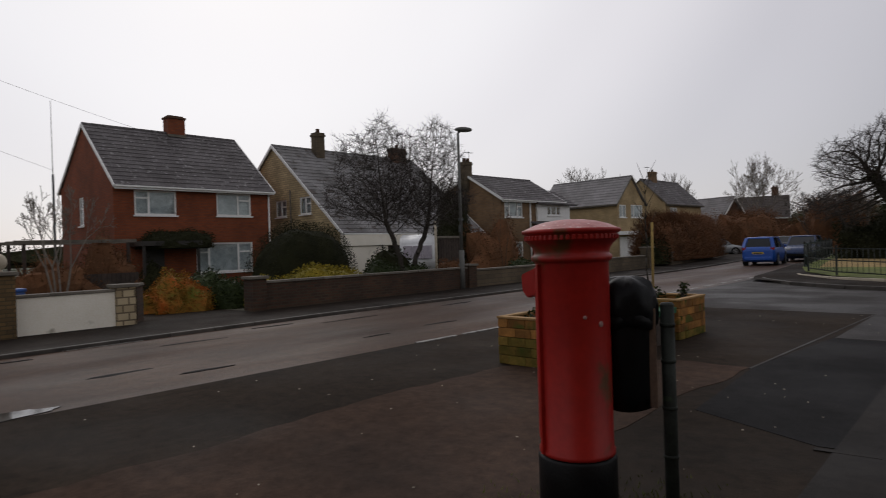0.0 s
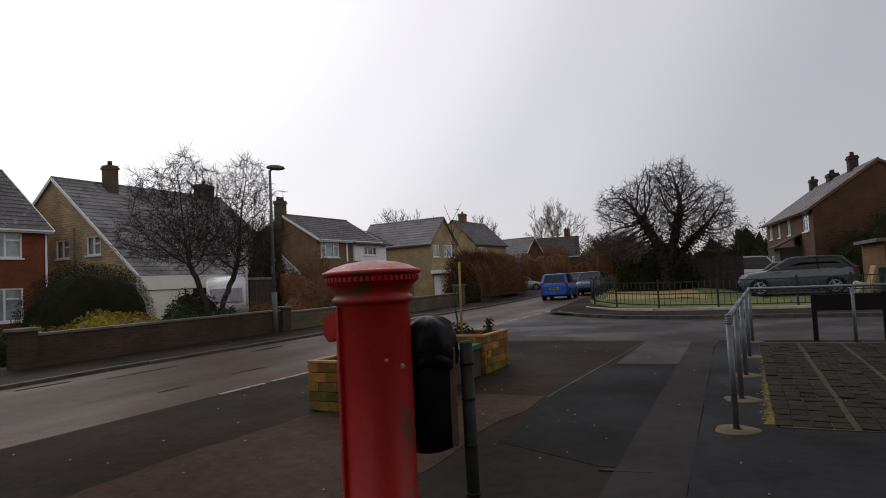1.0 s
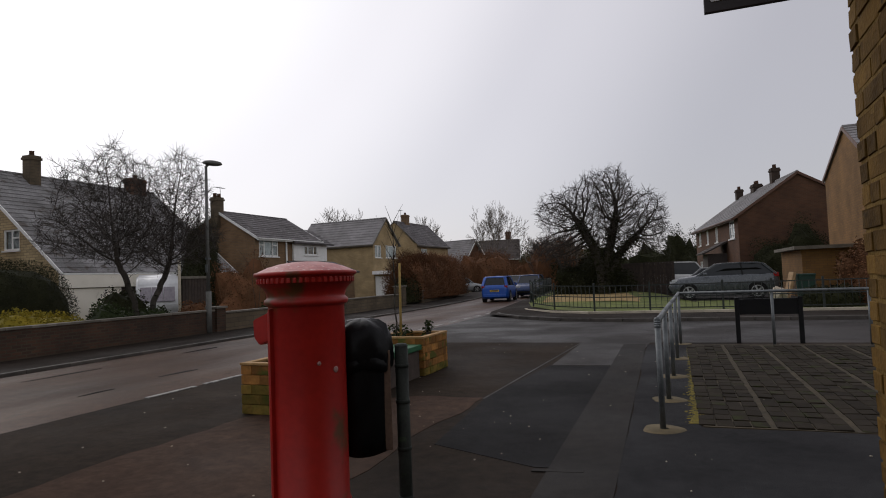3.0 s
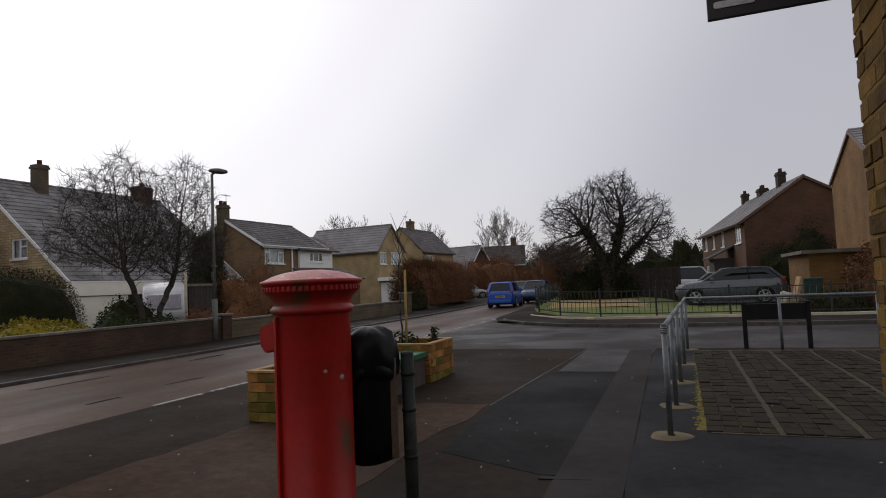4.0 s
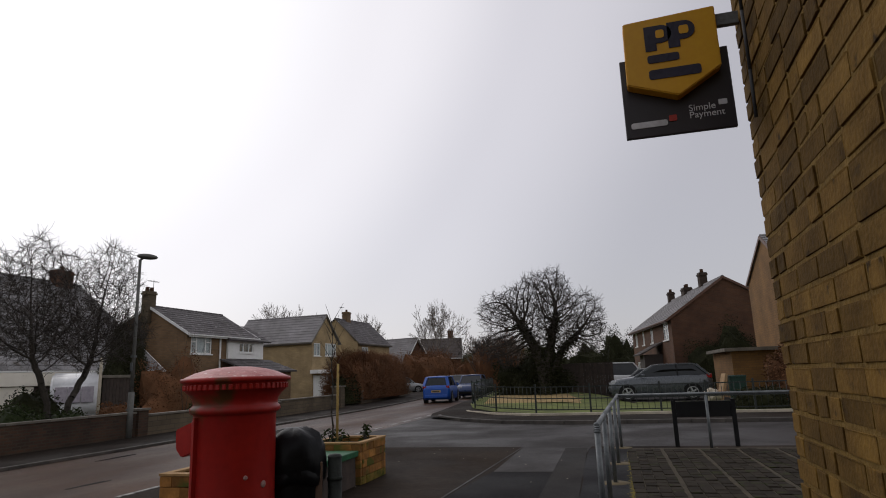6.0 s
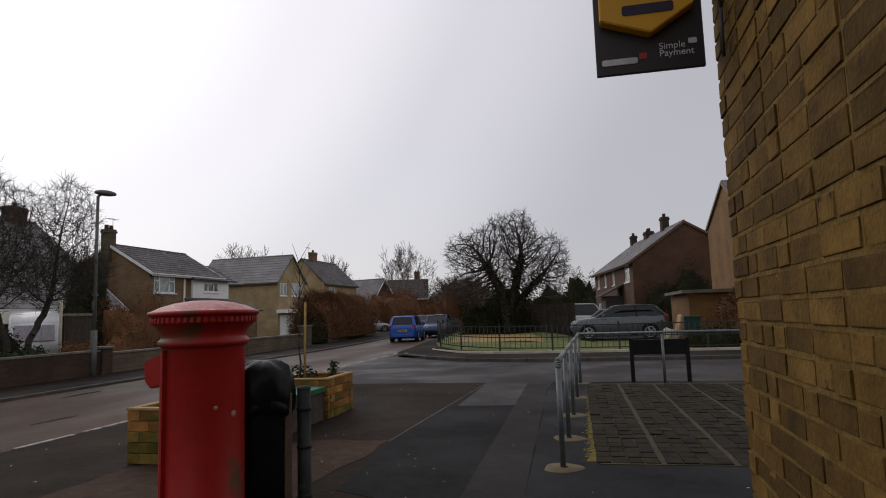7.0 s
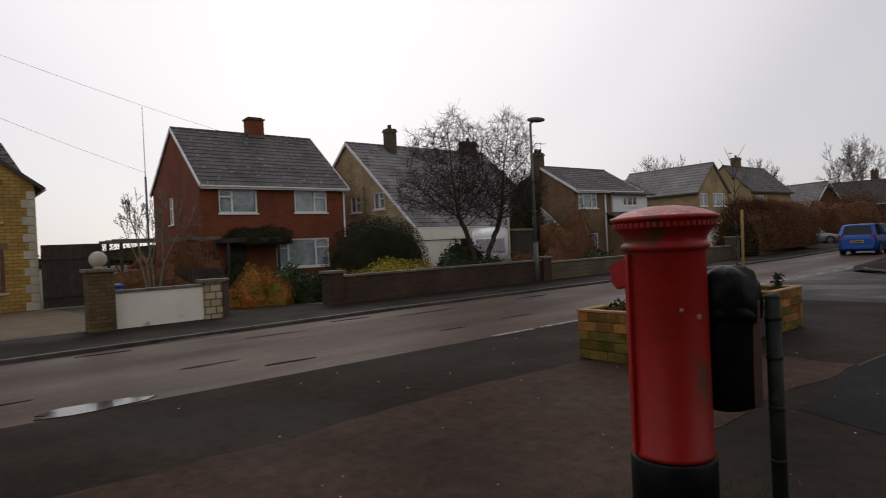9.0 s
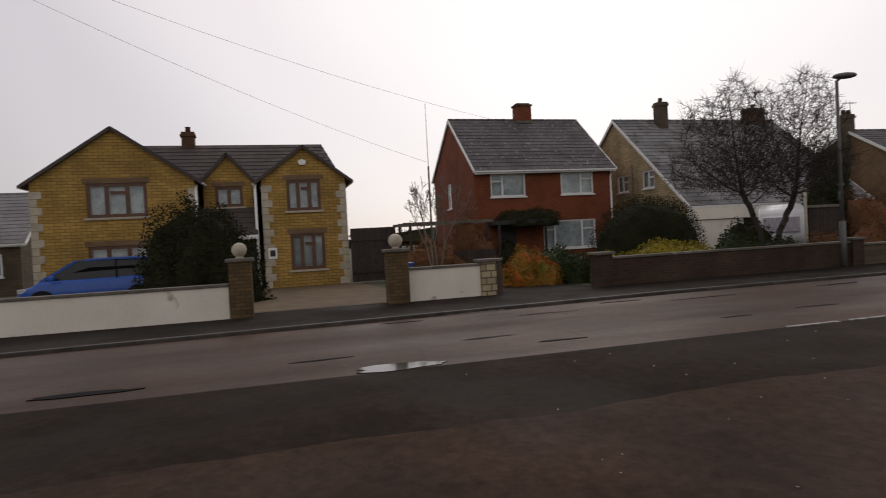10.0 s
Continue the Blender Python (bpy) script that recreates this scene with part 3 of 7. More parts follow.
def blot(name, cx, cy, rx, ry, z, material, label, category, seed, thick=0.004, turn=0.0):
    rnd = random.Random(seed)
    k = 22
    ring = []
    ph = [rnd.uniform(0, 6.28) for _ in range(3)]
    for i in range(k):
        a = 2 * math.pi * i / k
        r = 1 + 0.22 * math.sin(2 * a + ph[0]) + 0.13 * math.sin(3 * a + ph[1]) + 0.08 * math.sin(7 * a + ph[2])
        x, y = rx * r * math.cos(a), ry * r * math.sin(a)
        ring.append((cx + x * math.cos(turn) - y * math.sin(turn), cy + x * math.sin(turn) + y * math.cos(turn), z - 0.02))
    bm = bmesh.new()
    prism(bm, ring, (0, 0, 0.02 + thick))
    return solid(name, bm, material, label, category, kind="structure")


blot("puddle", -7.02, 1.05, 0.16, 0.62, 0.006, M["puddle"], "shallow puddle at the road's edge", "puddle", 3)
for i, (x, y, a, b) in enumerate([(-8.3, 2.6, 0.07, 0.35), (-9.4, 1.2, 0.05, 0.5), (-8.9, 5.2, 0.09, 0.3), (-9.3, 6.6, 0.05, 0.45), (-10.2, 4.4, 0.05, 0.6),
                                  (-8.2, 8.4, 0.06, 0.4), (-9.0, 10.2, 0.06, 0.5), (-10.4, 8.0, 0.05, 0.7), (-8.6, -1.6, 0.07, 0.5), (-9.9, -0.6, 0.05, 0.4), (-7.6, 3.4, 0.05, 0.3), (-7.35, -2.3, 0.08, 0.6), (-10.9, 6.4, 0.04, 0.4), (-9.7, 9.4, 0.04, 0.35), (-8.8, 12.5, 0.05, 0.5), (-10.6, 11.6, 0.05, 0.6), (-9.1, 15.6, 0.05, 0.6), (-8.0, 6.6, 0.04, 0.25), (-10.7, 1.9, 0.04, 0.4), (-9.5, 3.4, 0.035, 0.3), (-7.9, 0.2, 0.04, 0.35), (-11.0, -2.6, 0.05, 0.7)]):
    blot("tar_repair", x, y, a, b, 0.010, M["patch_black"], "thin dark repair strip in the road", "tar repair", 10 + i)

# ---- houses ----
def panel(bm, a0, a1, z0, z1, holes, place, thick, top=None):
    """An upright wall a0..a1 by z0..z1 with rectangular holes (a, z, a, z); place(a, depth, z) gives the point. top: the gable's (a, z)."""
    cuts_a = sorted({a0, a1, *[h[0] for h in holes], *[h[2] for h in holes]})
    cuts_z = sorted({z0, z1, *[h[1] for h in holes], *[h[3] for h in holes]})
    for u, v in zip(cuts_a, cuts_a[1:]):
        for p, q in zip(cuts_z, cuts_z[1:]):
            if any(h[0] <= u + 1e-6 and v <= h[2] + 1e-6 and h[1] <= p + 1e-6 and q <= h[3] + 1e-6 for h in holes):
                continue
            prism(bm, [place(u, 0, p), place(v, 0, p), place(v, 0, q), place(u, 0, q)], Vector(place(u, thick, p)) - Vector(place(u, 0, p)))
    if top:
        prism(bm, [place(a0, 0, z1), place(a1, 0, z1), place(top[0], 0, top[1])], Vector(place(a0, thick, z1)) - Vector(place(a0, 0, z1)))


def window(parent, place, a0, z0, a1, z1, frame_mat, bars=(), rails=(), sill=True, name="window", room=True, f=0.075):
    """A window in a hole: frame with mullions at the fractions bars and transoms (x0, x1, height fraction), pane, sill,
    net curtain. Without room, a sheet painted dark replaces the curtain.
    """
    d0, d1 = 0.03, 0.10
    bm = bmesh.new()
    ring = [[bm.verts.new(place(u, dd, v)) for u, v in ((a0 + k, z0 + k), (a1 - k, z0 + k), (a1 - k, z1 - k), (a0 + k, z1 - k))] for k, dd in ((0, d0), (f, d0), (f, d1), (0, d1))]
    for p, q in zip(ring, ring[1:] + ring[:1]):
        for i in range(4):
            bm.faces.new((p[i], p[(i + 1) % 4], q[(i + 1) % 4], q[i]))
    bmesh.ops.recalc_face_normals(bm, faces=bm.faces[:])
    win = part(name, bm, frame_mat, parent)
    w, h = a1 - a0, z1 - z0

    def bar(piece, u0, w0, u1, w1, e0, e1):
        b_ = bmesh.new()
        prism(b_, [place(u0, e0, w0), place(u1, e0, w0), place(u1, e0, w1), place(u0, e0, w1)], Vector(place(u0, e1, w0)) - Vector(place(u0, e0, w0)))
        part(piece, b_, frame_mat, win)
    for b in bars:
        bar("mullion", a0 + b * w - f * 0.6, z0 + f, a0 + b * w + f * 0.6, z1 - f, 0.034, 0.096)
    for b0, b1, hh in rails:
        bar("transom", a0 + b0 * w + f, z0 + hh * h - f * 0.5, a0 + b1 * w - f * 0.6, z0 + hh * h + f * 0.5, 0.038, 0.092)
    bm = bmesh.new()
    prism(bm, [place(a0 + f, 0.06, z0 + f), place(a1 - f, 0.06, z0 + f), place(a1 - f, 0.06, z1 - f), place(a0 + f, 0.06, z1 - f)], Vector(place(a0, 0.072, z0)) - Vector(place(a0, 0.06, z0)))
    g = part("pane", bm, M["glass"], win)
    g.visible_shadow = False
    # net curtain, or without room a dark-painted sheet for the unlit inside
    bm = bmesh.new()
    prism(bm, [place(a0, 0.18, z0), place(a1, 0.18, z0), place(a1, 0.18, z1), place(a0, 0.18, z1)], Vector(place(a0, 0.2, z0)) - Vector(place(a0, 0.18, z0)))
    part("window_backing", bm, M["curtain"] if room else M["inside"], win)
    if sill:
        bm = bmesh.new()
        prism(bm, [place(a0 - 0.06, -0.07, z0 - 0.07), place(a1 + 0.06, -0.07, z0 - 0.07), place(a1 + 0.06, -0.07, z0 - 0.004), place(a0 - 0.06, -0.07, z0 - 0.004)], Vector(place(a0, 0.08, z0)) - Vector(place(a0, -0.07, z0)))
        part("sill", bm, frame_mat, win)


def roof_slope(bm, a, b, c, d, course=0.34, tile=0.33, thick=0.036, lap=0.012, seed=1):
    """Courses of overlapping tiles on the slope with eave a-b and ridge d-c; each tile a thin wedge of its own."""
    a, b, c, d = (Vector(p) for p in (a, b, c, d))
    n = (b - a).cross(d - a).normalized()
    if n.z < 0:
        n = -n
    rnd = random.Random(seed)
    rise = max((d - a).length, (c - b).length)
    rows = max(2, round(rise / course))
    for i in range(rows):
        f0, f1 = i / rows, min(1.0, (i + 1.12) / rows)
        l0, r0 = a.lerp(d, f0), b.lerp(c, f0)
        l1, r1 = a.lerp(d, f1), b.lerp(c, f1)
        k = max(1, round((r0 - l0).length / tile))
        for j in range(k):
            o = 0.5 * (i % 2) / k
            g0, g1 = max(0, j / k - o + 0.004 / k), min(1, (j + 1) / k - o - 0.03 / k)
            lift = rnd.uniform(0.9, 1.35) * lap
            p = [l0.lerp(r0, g0) + n * (thick * 0.5 + lift), l0.lerp(r0, g1) + n * (thick * 0.5 + lift), l1.lerp(r1, g1) + n * thick * 0.15, l1.lerp(r1, g0) + n * thick * 0.15]
            q = [l0.lerp(r0, g0), l0.lerp(r0, g1)]
            v = [bm.verts.new(x) for x in p + q]
            bm.faces.new(v[:4])
            bm.faces.new((v[4], v[5], v[1], v[0]))
    v = [bm.verts.new(p + n * 0.003) for p in (a, b, c, d)]
    w = [bm.verts.new(p - n * 0.08) for p in (a, b, c, d)]
    bm.faces.new(v), bm.faces.new(w[::-1])
    for i in range(4):
        bm.faces.new((w[i], w[(i + 1) % 4], v[(i + 1) % 4], v[i]))


def beam(bm, p, q, w, h):
    """A straight board from p to q, w thick across and h high."""
    p, q = Vector(p), Vector(q)
    d = (q - p).normalized()
    s = d.cross(Vector((0, 0, 1)))
    s = (s.normalized() if s.length > 1e-4 else Vector((1, 0, 0))) * w / 2
    u = s.cross(d).normalized() * h / 2
    prism(bm, [p - s - u, p + s - u, p + s + u, p - s + u], q - p)


def chimney(parent, x, y, z0, z1, w, d, material, pots=1):
    bm = bmesh.new()
    box(bm, x - w / 2, y - d / 2, z0, x + w / 2, y + d / 2, z1 - 0.22)
    box(bm, x - w / 2 - 0.05, y - d / 2 - 0.05, z1 - 0.22, x + w / 2 + 0.05, y + d / 2 + 0.05, z1 - 0.1)
    box(bm, x - w / 2 - 0.01, y - d / 2 - 0.01, z1 - 0.1, x + w / 2 + 0.01, y + d / 2 + 0.01, z1)
    ch = part("chimney", bm, material, parent)
    for i in range(pots):
        bm = bmesh.new()
        px = x + (i - (pots - 1) / 2) * 0.35
        lathe(bm, [(0, z1 - 0.05), (0.13, z1 - 0.05), (0.11, z1 + 0.22), (0.13, z1 + 0.25), (0.09, z1 + 0.25), (0.08, z1)], 14, (px, y))
        part("chimney_pot", bm, M["dark_brick"], ch)


def gutter(parent, material, p, q):
    bm = bmesh.new()
    beam(bm, p, q, 0.10, 0.07)
    part("gutter", bm, material, parent)


def long_house(label, m, w, d, eave, ridge, wall, roof, front=(), left=(), back=0.0, over=0.3, barge=None, low=-0.6, ridge_v=None, right=(), frame_mat=None, low_back=None, end=None, board=0.14):
    """A house whose ridge runs along its front (local x), gables at its ends. front/left/right: windows (a, z, a, z, bars, rails)."""
    h = thing("house", m, label, "house", group="houses along the street")
    fm = frame_mat or M["white"]
    t = 0.28
    rv = d / 2 if ridge_v is None else ridge_v
    e2 = eave if low_back is None else low_back
    bm = bmesh.new()
    fr = lambda a, dd, z: (a, dd, z)
    lf = lambda a, dd, z: (dd, a, z)
    rt = lambda a, dd, z: (w - dd, a, z)
    panel(bm, 0, w, low, eave, [o[:4] for o in front], fr, t)
    bmesh.ops.remove_doubles(bm, verts=bm.verts[:], dist=0.0005)
    part("front_wall", bm, wall, h)
    bm = bmesh.new()
    panel(bm, 0, w, low, e2, [], lambda a, dd, z: (a, d - dd, z), t)
    part("rear_wall", bm, wall, h)
    for nm, pl, holes in (("gable_wall", lf, left), ("gable_wall", rt, right)):
        bm = bmesh.new()
        lo = min(eave, e2)
        panel(bm, t, d - t, low, lo, [o[:4] for o in holes if o[3] <= lo], pl, t)
        hi = [o for o in holes if o[3] > lo]
        if hi:
            # the gable's head, cut round its window by strips
            steps = sorted({t, d - t, rv, *[x for o in hi for x in (o[0], o[2])]})
            top = lambda a: (eave + (ridge - eave) * (a / rv) if a <= rv else e2 + (ridge - e2) * ((d - a) / (d - rv))) - 0.06
            for u, v in zip(steps, steps[1:]):
                spans = [(lo, None)]
                for o in hi:
                    if o[0] <= u + 1e-6 and v <= o[2] + 1e-6:
                        spans = [(lo, o[1]), (o[3], None)]
                for s0, s1 in spans:
                    if s1 is None:
                        ring = [pl(u, 0, s0), pl(v, 0, s0), pl(v, 0, max(top(v), s0 + 0.01)), pl(u, 0, max(top(u), s0 + 0.01))]
                    elif s1 > s0 + 1e-3:
                        ring = [pl(u, 0, s0), pl(v, 0, s0), pl(v, 0, s1), pl(u, 0, s1)]
                    else:
                        continue
                    prism(bm, ring, Vector(pl(u, t, s0)) - Vector(pl(u, 0, s0)))
        else:
            ring = [pl(t, 0, lo), pl(d - t, 0, lo), pl(d - t, 0, max(lo, e2 - 0.06)), pl(rv, 0, ridge - 0.08), pl(t, 0, max(lo + 0.001, eave - 0.06))]
            prism(bm, ring, Vector(pl(t, t, lo)) - Vector(pl(t, 0, lo)))
        bmesh.ops.remove_doubles(bm, verts=bm.verts[:], dist=0.0005)
        part(nm, bm, wall, h)
    sf = (ridge - eave) / rv
    sb = (ridge - e2) / (d - rv)
    o = over
    q = over if end is None else end
    bm = bmesh.new()
    roof_slope(bm, (-q, -o, eave - sf * o), (w + q, -o, eave - sf * o), (w + q, rv, ridge), (-q, rv, ridge), seed=int(w * 100))
    roof_slope(bm, (w + q, d + o, e2 - sb * o), (-q, d + o, e2 - sb * o), (-q, rv, ridge), (w + q, rv, ridge), course=0.6, tile=1.2)
    rf = part("roof", bm, roof, h)
    bm = bmesh.new()
    k = max(4, round(w / 0.45))
    for i in range(k):
        x0, x1 = -q + (w + 2 * q) * i / k, -q + (w + 2 * q) * (i + 1) / k - 0.02
        tube(bm, (x0, rv, ridge - 0.03), (x1, rv, ridge - 0.03), 0.105, 0.10, 8)
    part("ridge_tiles", bm, roof, rf)
    for x in (-q - 0.02, w + q + 0.02):
        bm = bmesh.new()
        beam(bm, (x, -o, eave - sf * o - 0.06), (x, rv, ridge - 0.06), 0.04, board)
        beam(bm, (x, d + o, e2 - sb * o - 0.06), (x, rv, ridge - 0.06), 0.04, board)
        part("bargeboard", bm, barge or M["white"], rf)
    bm = bmesh.new()
    beam(bm, (-q + 0.01, -o + 0.03, eave - sf * o - 0.12), (w + q - 0.01, -o + 0.03, eave - sf * o - 0.09), 0.03, 0.12)
    part("fascia", bm, barge or M["white"], rf)
    gutter(rf, barge or M["white"], (-q, -o - 0.06, eave - sf * o - 0.05), (w + q, -o - 0.06, eave - sf * o - 0.05))
    for a0, z0, a1, z1, bb, rr in front:
        window(h, fr, a0, z0, a1, z1, fm, bb, rr)
    for a0, z0, a1, z1, bb, rr in left:
        window(h, lf, a0, z0, a1, z1, fm, bb, rr)
    for a0, z0, a1, z1, bb, rr in right:
        window(h, rt, a0, z0, a1, z1, fm, bb, rr)
    return h


# red brick house
RED = pose(-28.5, 9.39, 0, 0, 0, 90.4)
red = long_house("two-storey red brick house under a grey tiled roof", RED, 7.68, 7.2, 4.93, 7.88, M["red_brick"], M["slate"],
                 front=[(0.87, 3.36, 2.74, 4.47, (0.34,), ((0, 0.34, 0.70),)), (4.71, 3.38, 6.56, 4.5, (0.62,), ((0.62, 1, 0.70),)),
                        (3.62, 0.62, 6.58, 2.07, (0.22, 0.74), ((0, 0.22, 0.68), (0.74, 1, 0.68)))],
                 left=[(3.84, 3.05, 4.5, 4.42, (), ((0, 1, 0.6),))], over=0.35, end=0.05, ridge_v=3.585, low_back=5.14)
bm = bmesh.new()
box(bm, 3.9, 3.3, 7.5, 4.78, 3.9, 8.62)
stack = part("chimney", bm, M["red_brick"], red, "square red brick chimney")
bm = bmesh.new()
soft_box(bm, 3.84, 3.24, 8.622, 4.84, 3.96, 8.72, 0.015)
soft_box(bm, 3.95, 3.35, 8.722, 4.73, 3.85, 8.80, 0.015)
part("chimney_cap", bm, M["dark_brick"], stack, "dark capping courses")
bm = bmesh.new()
box(bm, 3.86, 3.22, 7.66, 4.82, 3.298, 7.80)
part("lead_flashing", bm, M["coping"], stack, "pale lead flashing at the roof")
bm = bmesh.new()
box(bm, 0.6, -1.3, 1.95, 3.3, 0, 2.15)
for x in (0.75, 3.15):
    box(bm, x - 0.05, -1.25, -0.4, x + 0.05, -1.15, 1.95)
part("porch", bm, M["door_dark"], red, "dark flat porch roof on posts")
bm = bmesh.new()
box(bm, 1.25, -0.03, -0.3, 2.1, -0.002, 1.8)
part("front_door", bm, M["door_dark"], red, "dark front door in shade")
bm = bmesh.new()
tube(bm, (7.55, -0.06, -0.4), (7.55, -0.06, 4.5), 0.045, 0.045, 10)
part("downpipe", bm, M["white"], red, "white rainwater pipe")

# ---- the other houses ----
BASE = pose(-24.8, 18.76, 0, 0, 0, 89.6)
buff = long_house("buff stone chalet house with a long grey roof slope", BASE, 10.8, 9.2, 2.61, 7.62, M["buff_stone"], M["frosted"],
                  front=[(6.6, 0.5, 8.4, 1.9, (0.5,), ())],
                  left=[(4.92, 3.47, 6.02, 4.41, (0.5,), ((0, 0.5, 0.6),)), (2.54, 3.5, 3.6, 4.44, (0.5,), ((0, 0.5, 0.6),))], ridge_v=6.09, low_back=5.25, over=0.3, end=0.12)
chimney(buff, 2.72, 5.6, 6.6, 8.55, 0.58, 0.55, M["dull_wall"], 1)
chimney(buff, 9.35, 5.9, 6.9, 8.3, 1.15, 0.55, M["dark_brick"], 1)
bm = bmesh.new()
tube(bm, (-0.05, 4.45, 0.2), (-0.05, 4.45, 4.9), 0.04, 0.04, 8)
part("downpipe", bm, M["coping"], buff, "grey pipe down the gable")
bm = bmesh.new()
box(bm, 0.05, -0.30, -0.5, 2.84, -0.004, 1.66)
part("painted_wall", bm, M["render"], buff, "white-painted wall under the eave")
bm = bmesh.new()
soft_box(bm, -0.08, -0.40, 1.69, 5.4, -0.02, 2.27, 0.015)
part("fascia_panel", bm, M["render"], buff, "deep white fascia panel over the garage")
for i in range(8):
    bm = bmesh.new()
    soft_box(bm, 2.90 + i * 0.28, -0.16, -0.4, 2.90 + i * 0.28 + 0.272, -0.09, 1.66, 0.008)
    part("garage_board", bm, M["fence_wood"], buff, "brown garage door board")

tan = long_house("tan brick house with a white dormer box", pose(-23.9, 30.76, 0, 0, 0, 87.8), 6.71, 7.0, 4.61, 6.25, M["tan_brick"], M["slate"],
                 front=[(0.38, 3.3, 2.25, 4.34, (0.28, 0.72), ((0, 0.28, 0.68), (0.72, 1, 0.68))), (0.5, 0.5, 2.2, 1.7, (0.5,), ())], ridge_v=2.78, low_back=4.3, over=0.3, end=0.1)
chimney(tan, 0.0, 2.9, 5.2, 7.15, 0.62, 0.5, M["dull_wall"], 2)
bm = bmesh.new()
panel(bm, 3.69, 7.55, 3.05, 4.2, [(4.83, 3.46, 6.4, 4.1)], lambda a, dd, z: (a, dd - 0.15, z), 0.14)
bmesh.ops.remove_doubles(bm, verts=bm.verts[:], dist=0.0005)
part("dormer_box", bm, M["white"], tan, "white boarded upper storey over the garage")
window(tan, lambda a, dd, z: (a, dd - 0.15, z), 4.83, 3.46, 6.4, 4.1, M["white"], (0.3, 0.7), ())
bm = bmesh.new()
box(bm, 6.72, 0.0, -0.5, 7.55, 4.0, 4.2)
part("side_wing", bm, M["tan_brick"], tan)
bm = bmesh.new()
roof_slope(bm, (3.4, -0.55, 4.22), (7.95, -0.55, 4.22), (7.95, 1.5, 5.42), (3.4, 1.5, 5.42))
part("wing_roof", bm, M["slate"], tan)
bm = bmesh.new()
roof_slope(bm, (2.9, -2.4, 2.2), (8.3, -2.4, 2.2), (8.3, -0.15, 3.02), (2.9, -0.15, 3.02))
part("low_roof", bm, M["slate"], tan)
bm = bmesh.new()
box(bm, 3.2, -2.1, -0.5, 8.0, -0.02, 2.2)
part("garage", bm, M["tan_brick"], tan)
bm = bmesh.new()
tube(bm, (3.0, -0.06, 0.0), (3.0, -0.06, 4.3), 0.06, 0.06, 10)
part("downpipe", bm, M["white"], tan, "white rainwater pipe")

ochre = long_house("ochre brick house with its gable to the street", pose(-32.4, 48.0, 0, 0, 0, -4), 8.0, 4.5, 4.95, 7.15, M["yellow_wall"], M["slate_light"],
                   right=[(0.3, 3.54, 1.4, 4.62, (0.5,), ()), (2.2, 3.55, 4.15, 4.66, (0.25, 0.75), ())], over=0.3, end=0.15, ridge_v=2.25, barge=M["coping"], board=0.1)
bm = bmesh.new()
box(bm, 8.02, 0.2, -0.4, 8.06, 3.0, 1.9)
box(bm, 8.02, -0.3, 2.05, 8.8, 3.3, 2.35)
part("garage_door", bm, M["white"], ochre, "white garage door under a flat canopy")
far1 = long_house("beige brick house with a grey roof", pose(-25.6, 60.0, 0, 0, 0, 87.5), 8.5, 8.2, 5.4, 7.9, M["yellow_wall"], M["slate"], front=[(1.0, 3.7, 2.6, 4.8, (0.5,), ())], ridge_v=2.6, low_back=3.6, end=0.1, barge=M["coping"], board=0.1)
chimney(far1, 2.6, 2.6, 7.4, 8.8, 0.9, 0.6, M["tan_brick"], 1)
far2 = long_house("low house with a dark gable", pose(-33.0, 75.0, 0, 0, 0, -20), 9.0, 5.0, 3.3, 6.3, M["dark_brick"], M["slate_light"], barge=M["white"])
chimney(far2, 2.0, 2.5, 5.5, 7.2, 0.7, 0.5, M["tan_brick"], 1)
far3 = long_house("distant brown house between trees", pose(-28.5, 92.0, 0, 0, 0, 14), 6.0, 6.0, 4.4, 7.3, M["dark_brick"], M["brown_roof"])
chimney(far3, 4.5, 3.5, 6.6, 8.6, 0.9, 0.6, M["dark_brick"], 2)

terrace = long_house("terrace of brown brick houses with a grey roof", pose(1.84, 55.0, 0.3, 0, 0, -82.4), 14.38, 6.6, 4.34, 6.71, M["dark_brick"], M["slate_light"],
                     front=[(11.9, 2.95, 13.4, 4.08, (0.5,), ((0, 1, 0.65),)), (7.6, 2.95, 8.5, 4.0, (0.5,), ()), (4.4, 2.95, 5.2, 4.0, (0.5,), ()), (1.2, 2.95, 2.2, 4.0, (0.5,), ()),
                            (1.2, 0.5, 2.4, 1.7, (0.5,), ()), (4.3, 0.5, 5.3, 1.7, (0.5,), ())], over=0.3, end=0.1, barge=M["brown_frame"], ridge_v=3.39, low_back=4.85)
chimney(terrace, 10.1, 3.4, 6.4, 7.6, 0.55, 0.5, M["deep_brown_brick"], 1)
chimney(terrace, 5.6, 3.4, 6.4, 7.15, 0.85, 0.6, M["deep_brown_brick"], 2)
chimney(terrace, 0.5, 3.4, 6.4, 7.45, 0.5, 0.5, M["deep_brown_brick"], 1)
bm = bmesh.new()
box(bm, 9.3, -1.2, 0, 11.0, 0, 2.1)
roof_slope(bm, (9.0, -1.6, 2.1), (11.4, -1.6, 2.1), (11.4, 0, 2.9), (9.0, 0, 2.9))
part("porch", bm, M["brown_roof"], terrace, "dark tiled porch")
gabled = long_house("ochre brick house with a plain gable end", pose(6.7, 25.0, 0.2, 0, 0, -1.7), 9.0, 8.6, 4.75, 6.87, M["russet_brick"], M["slate_light"], over=0.15, end=0.06, barge=M["brown_frame"], ridge_v=4.16, low_back=5.3)

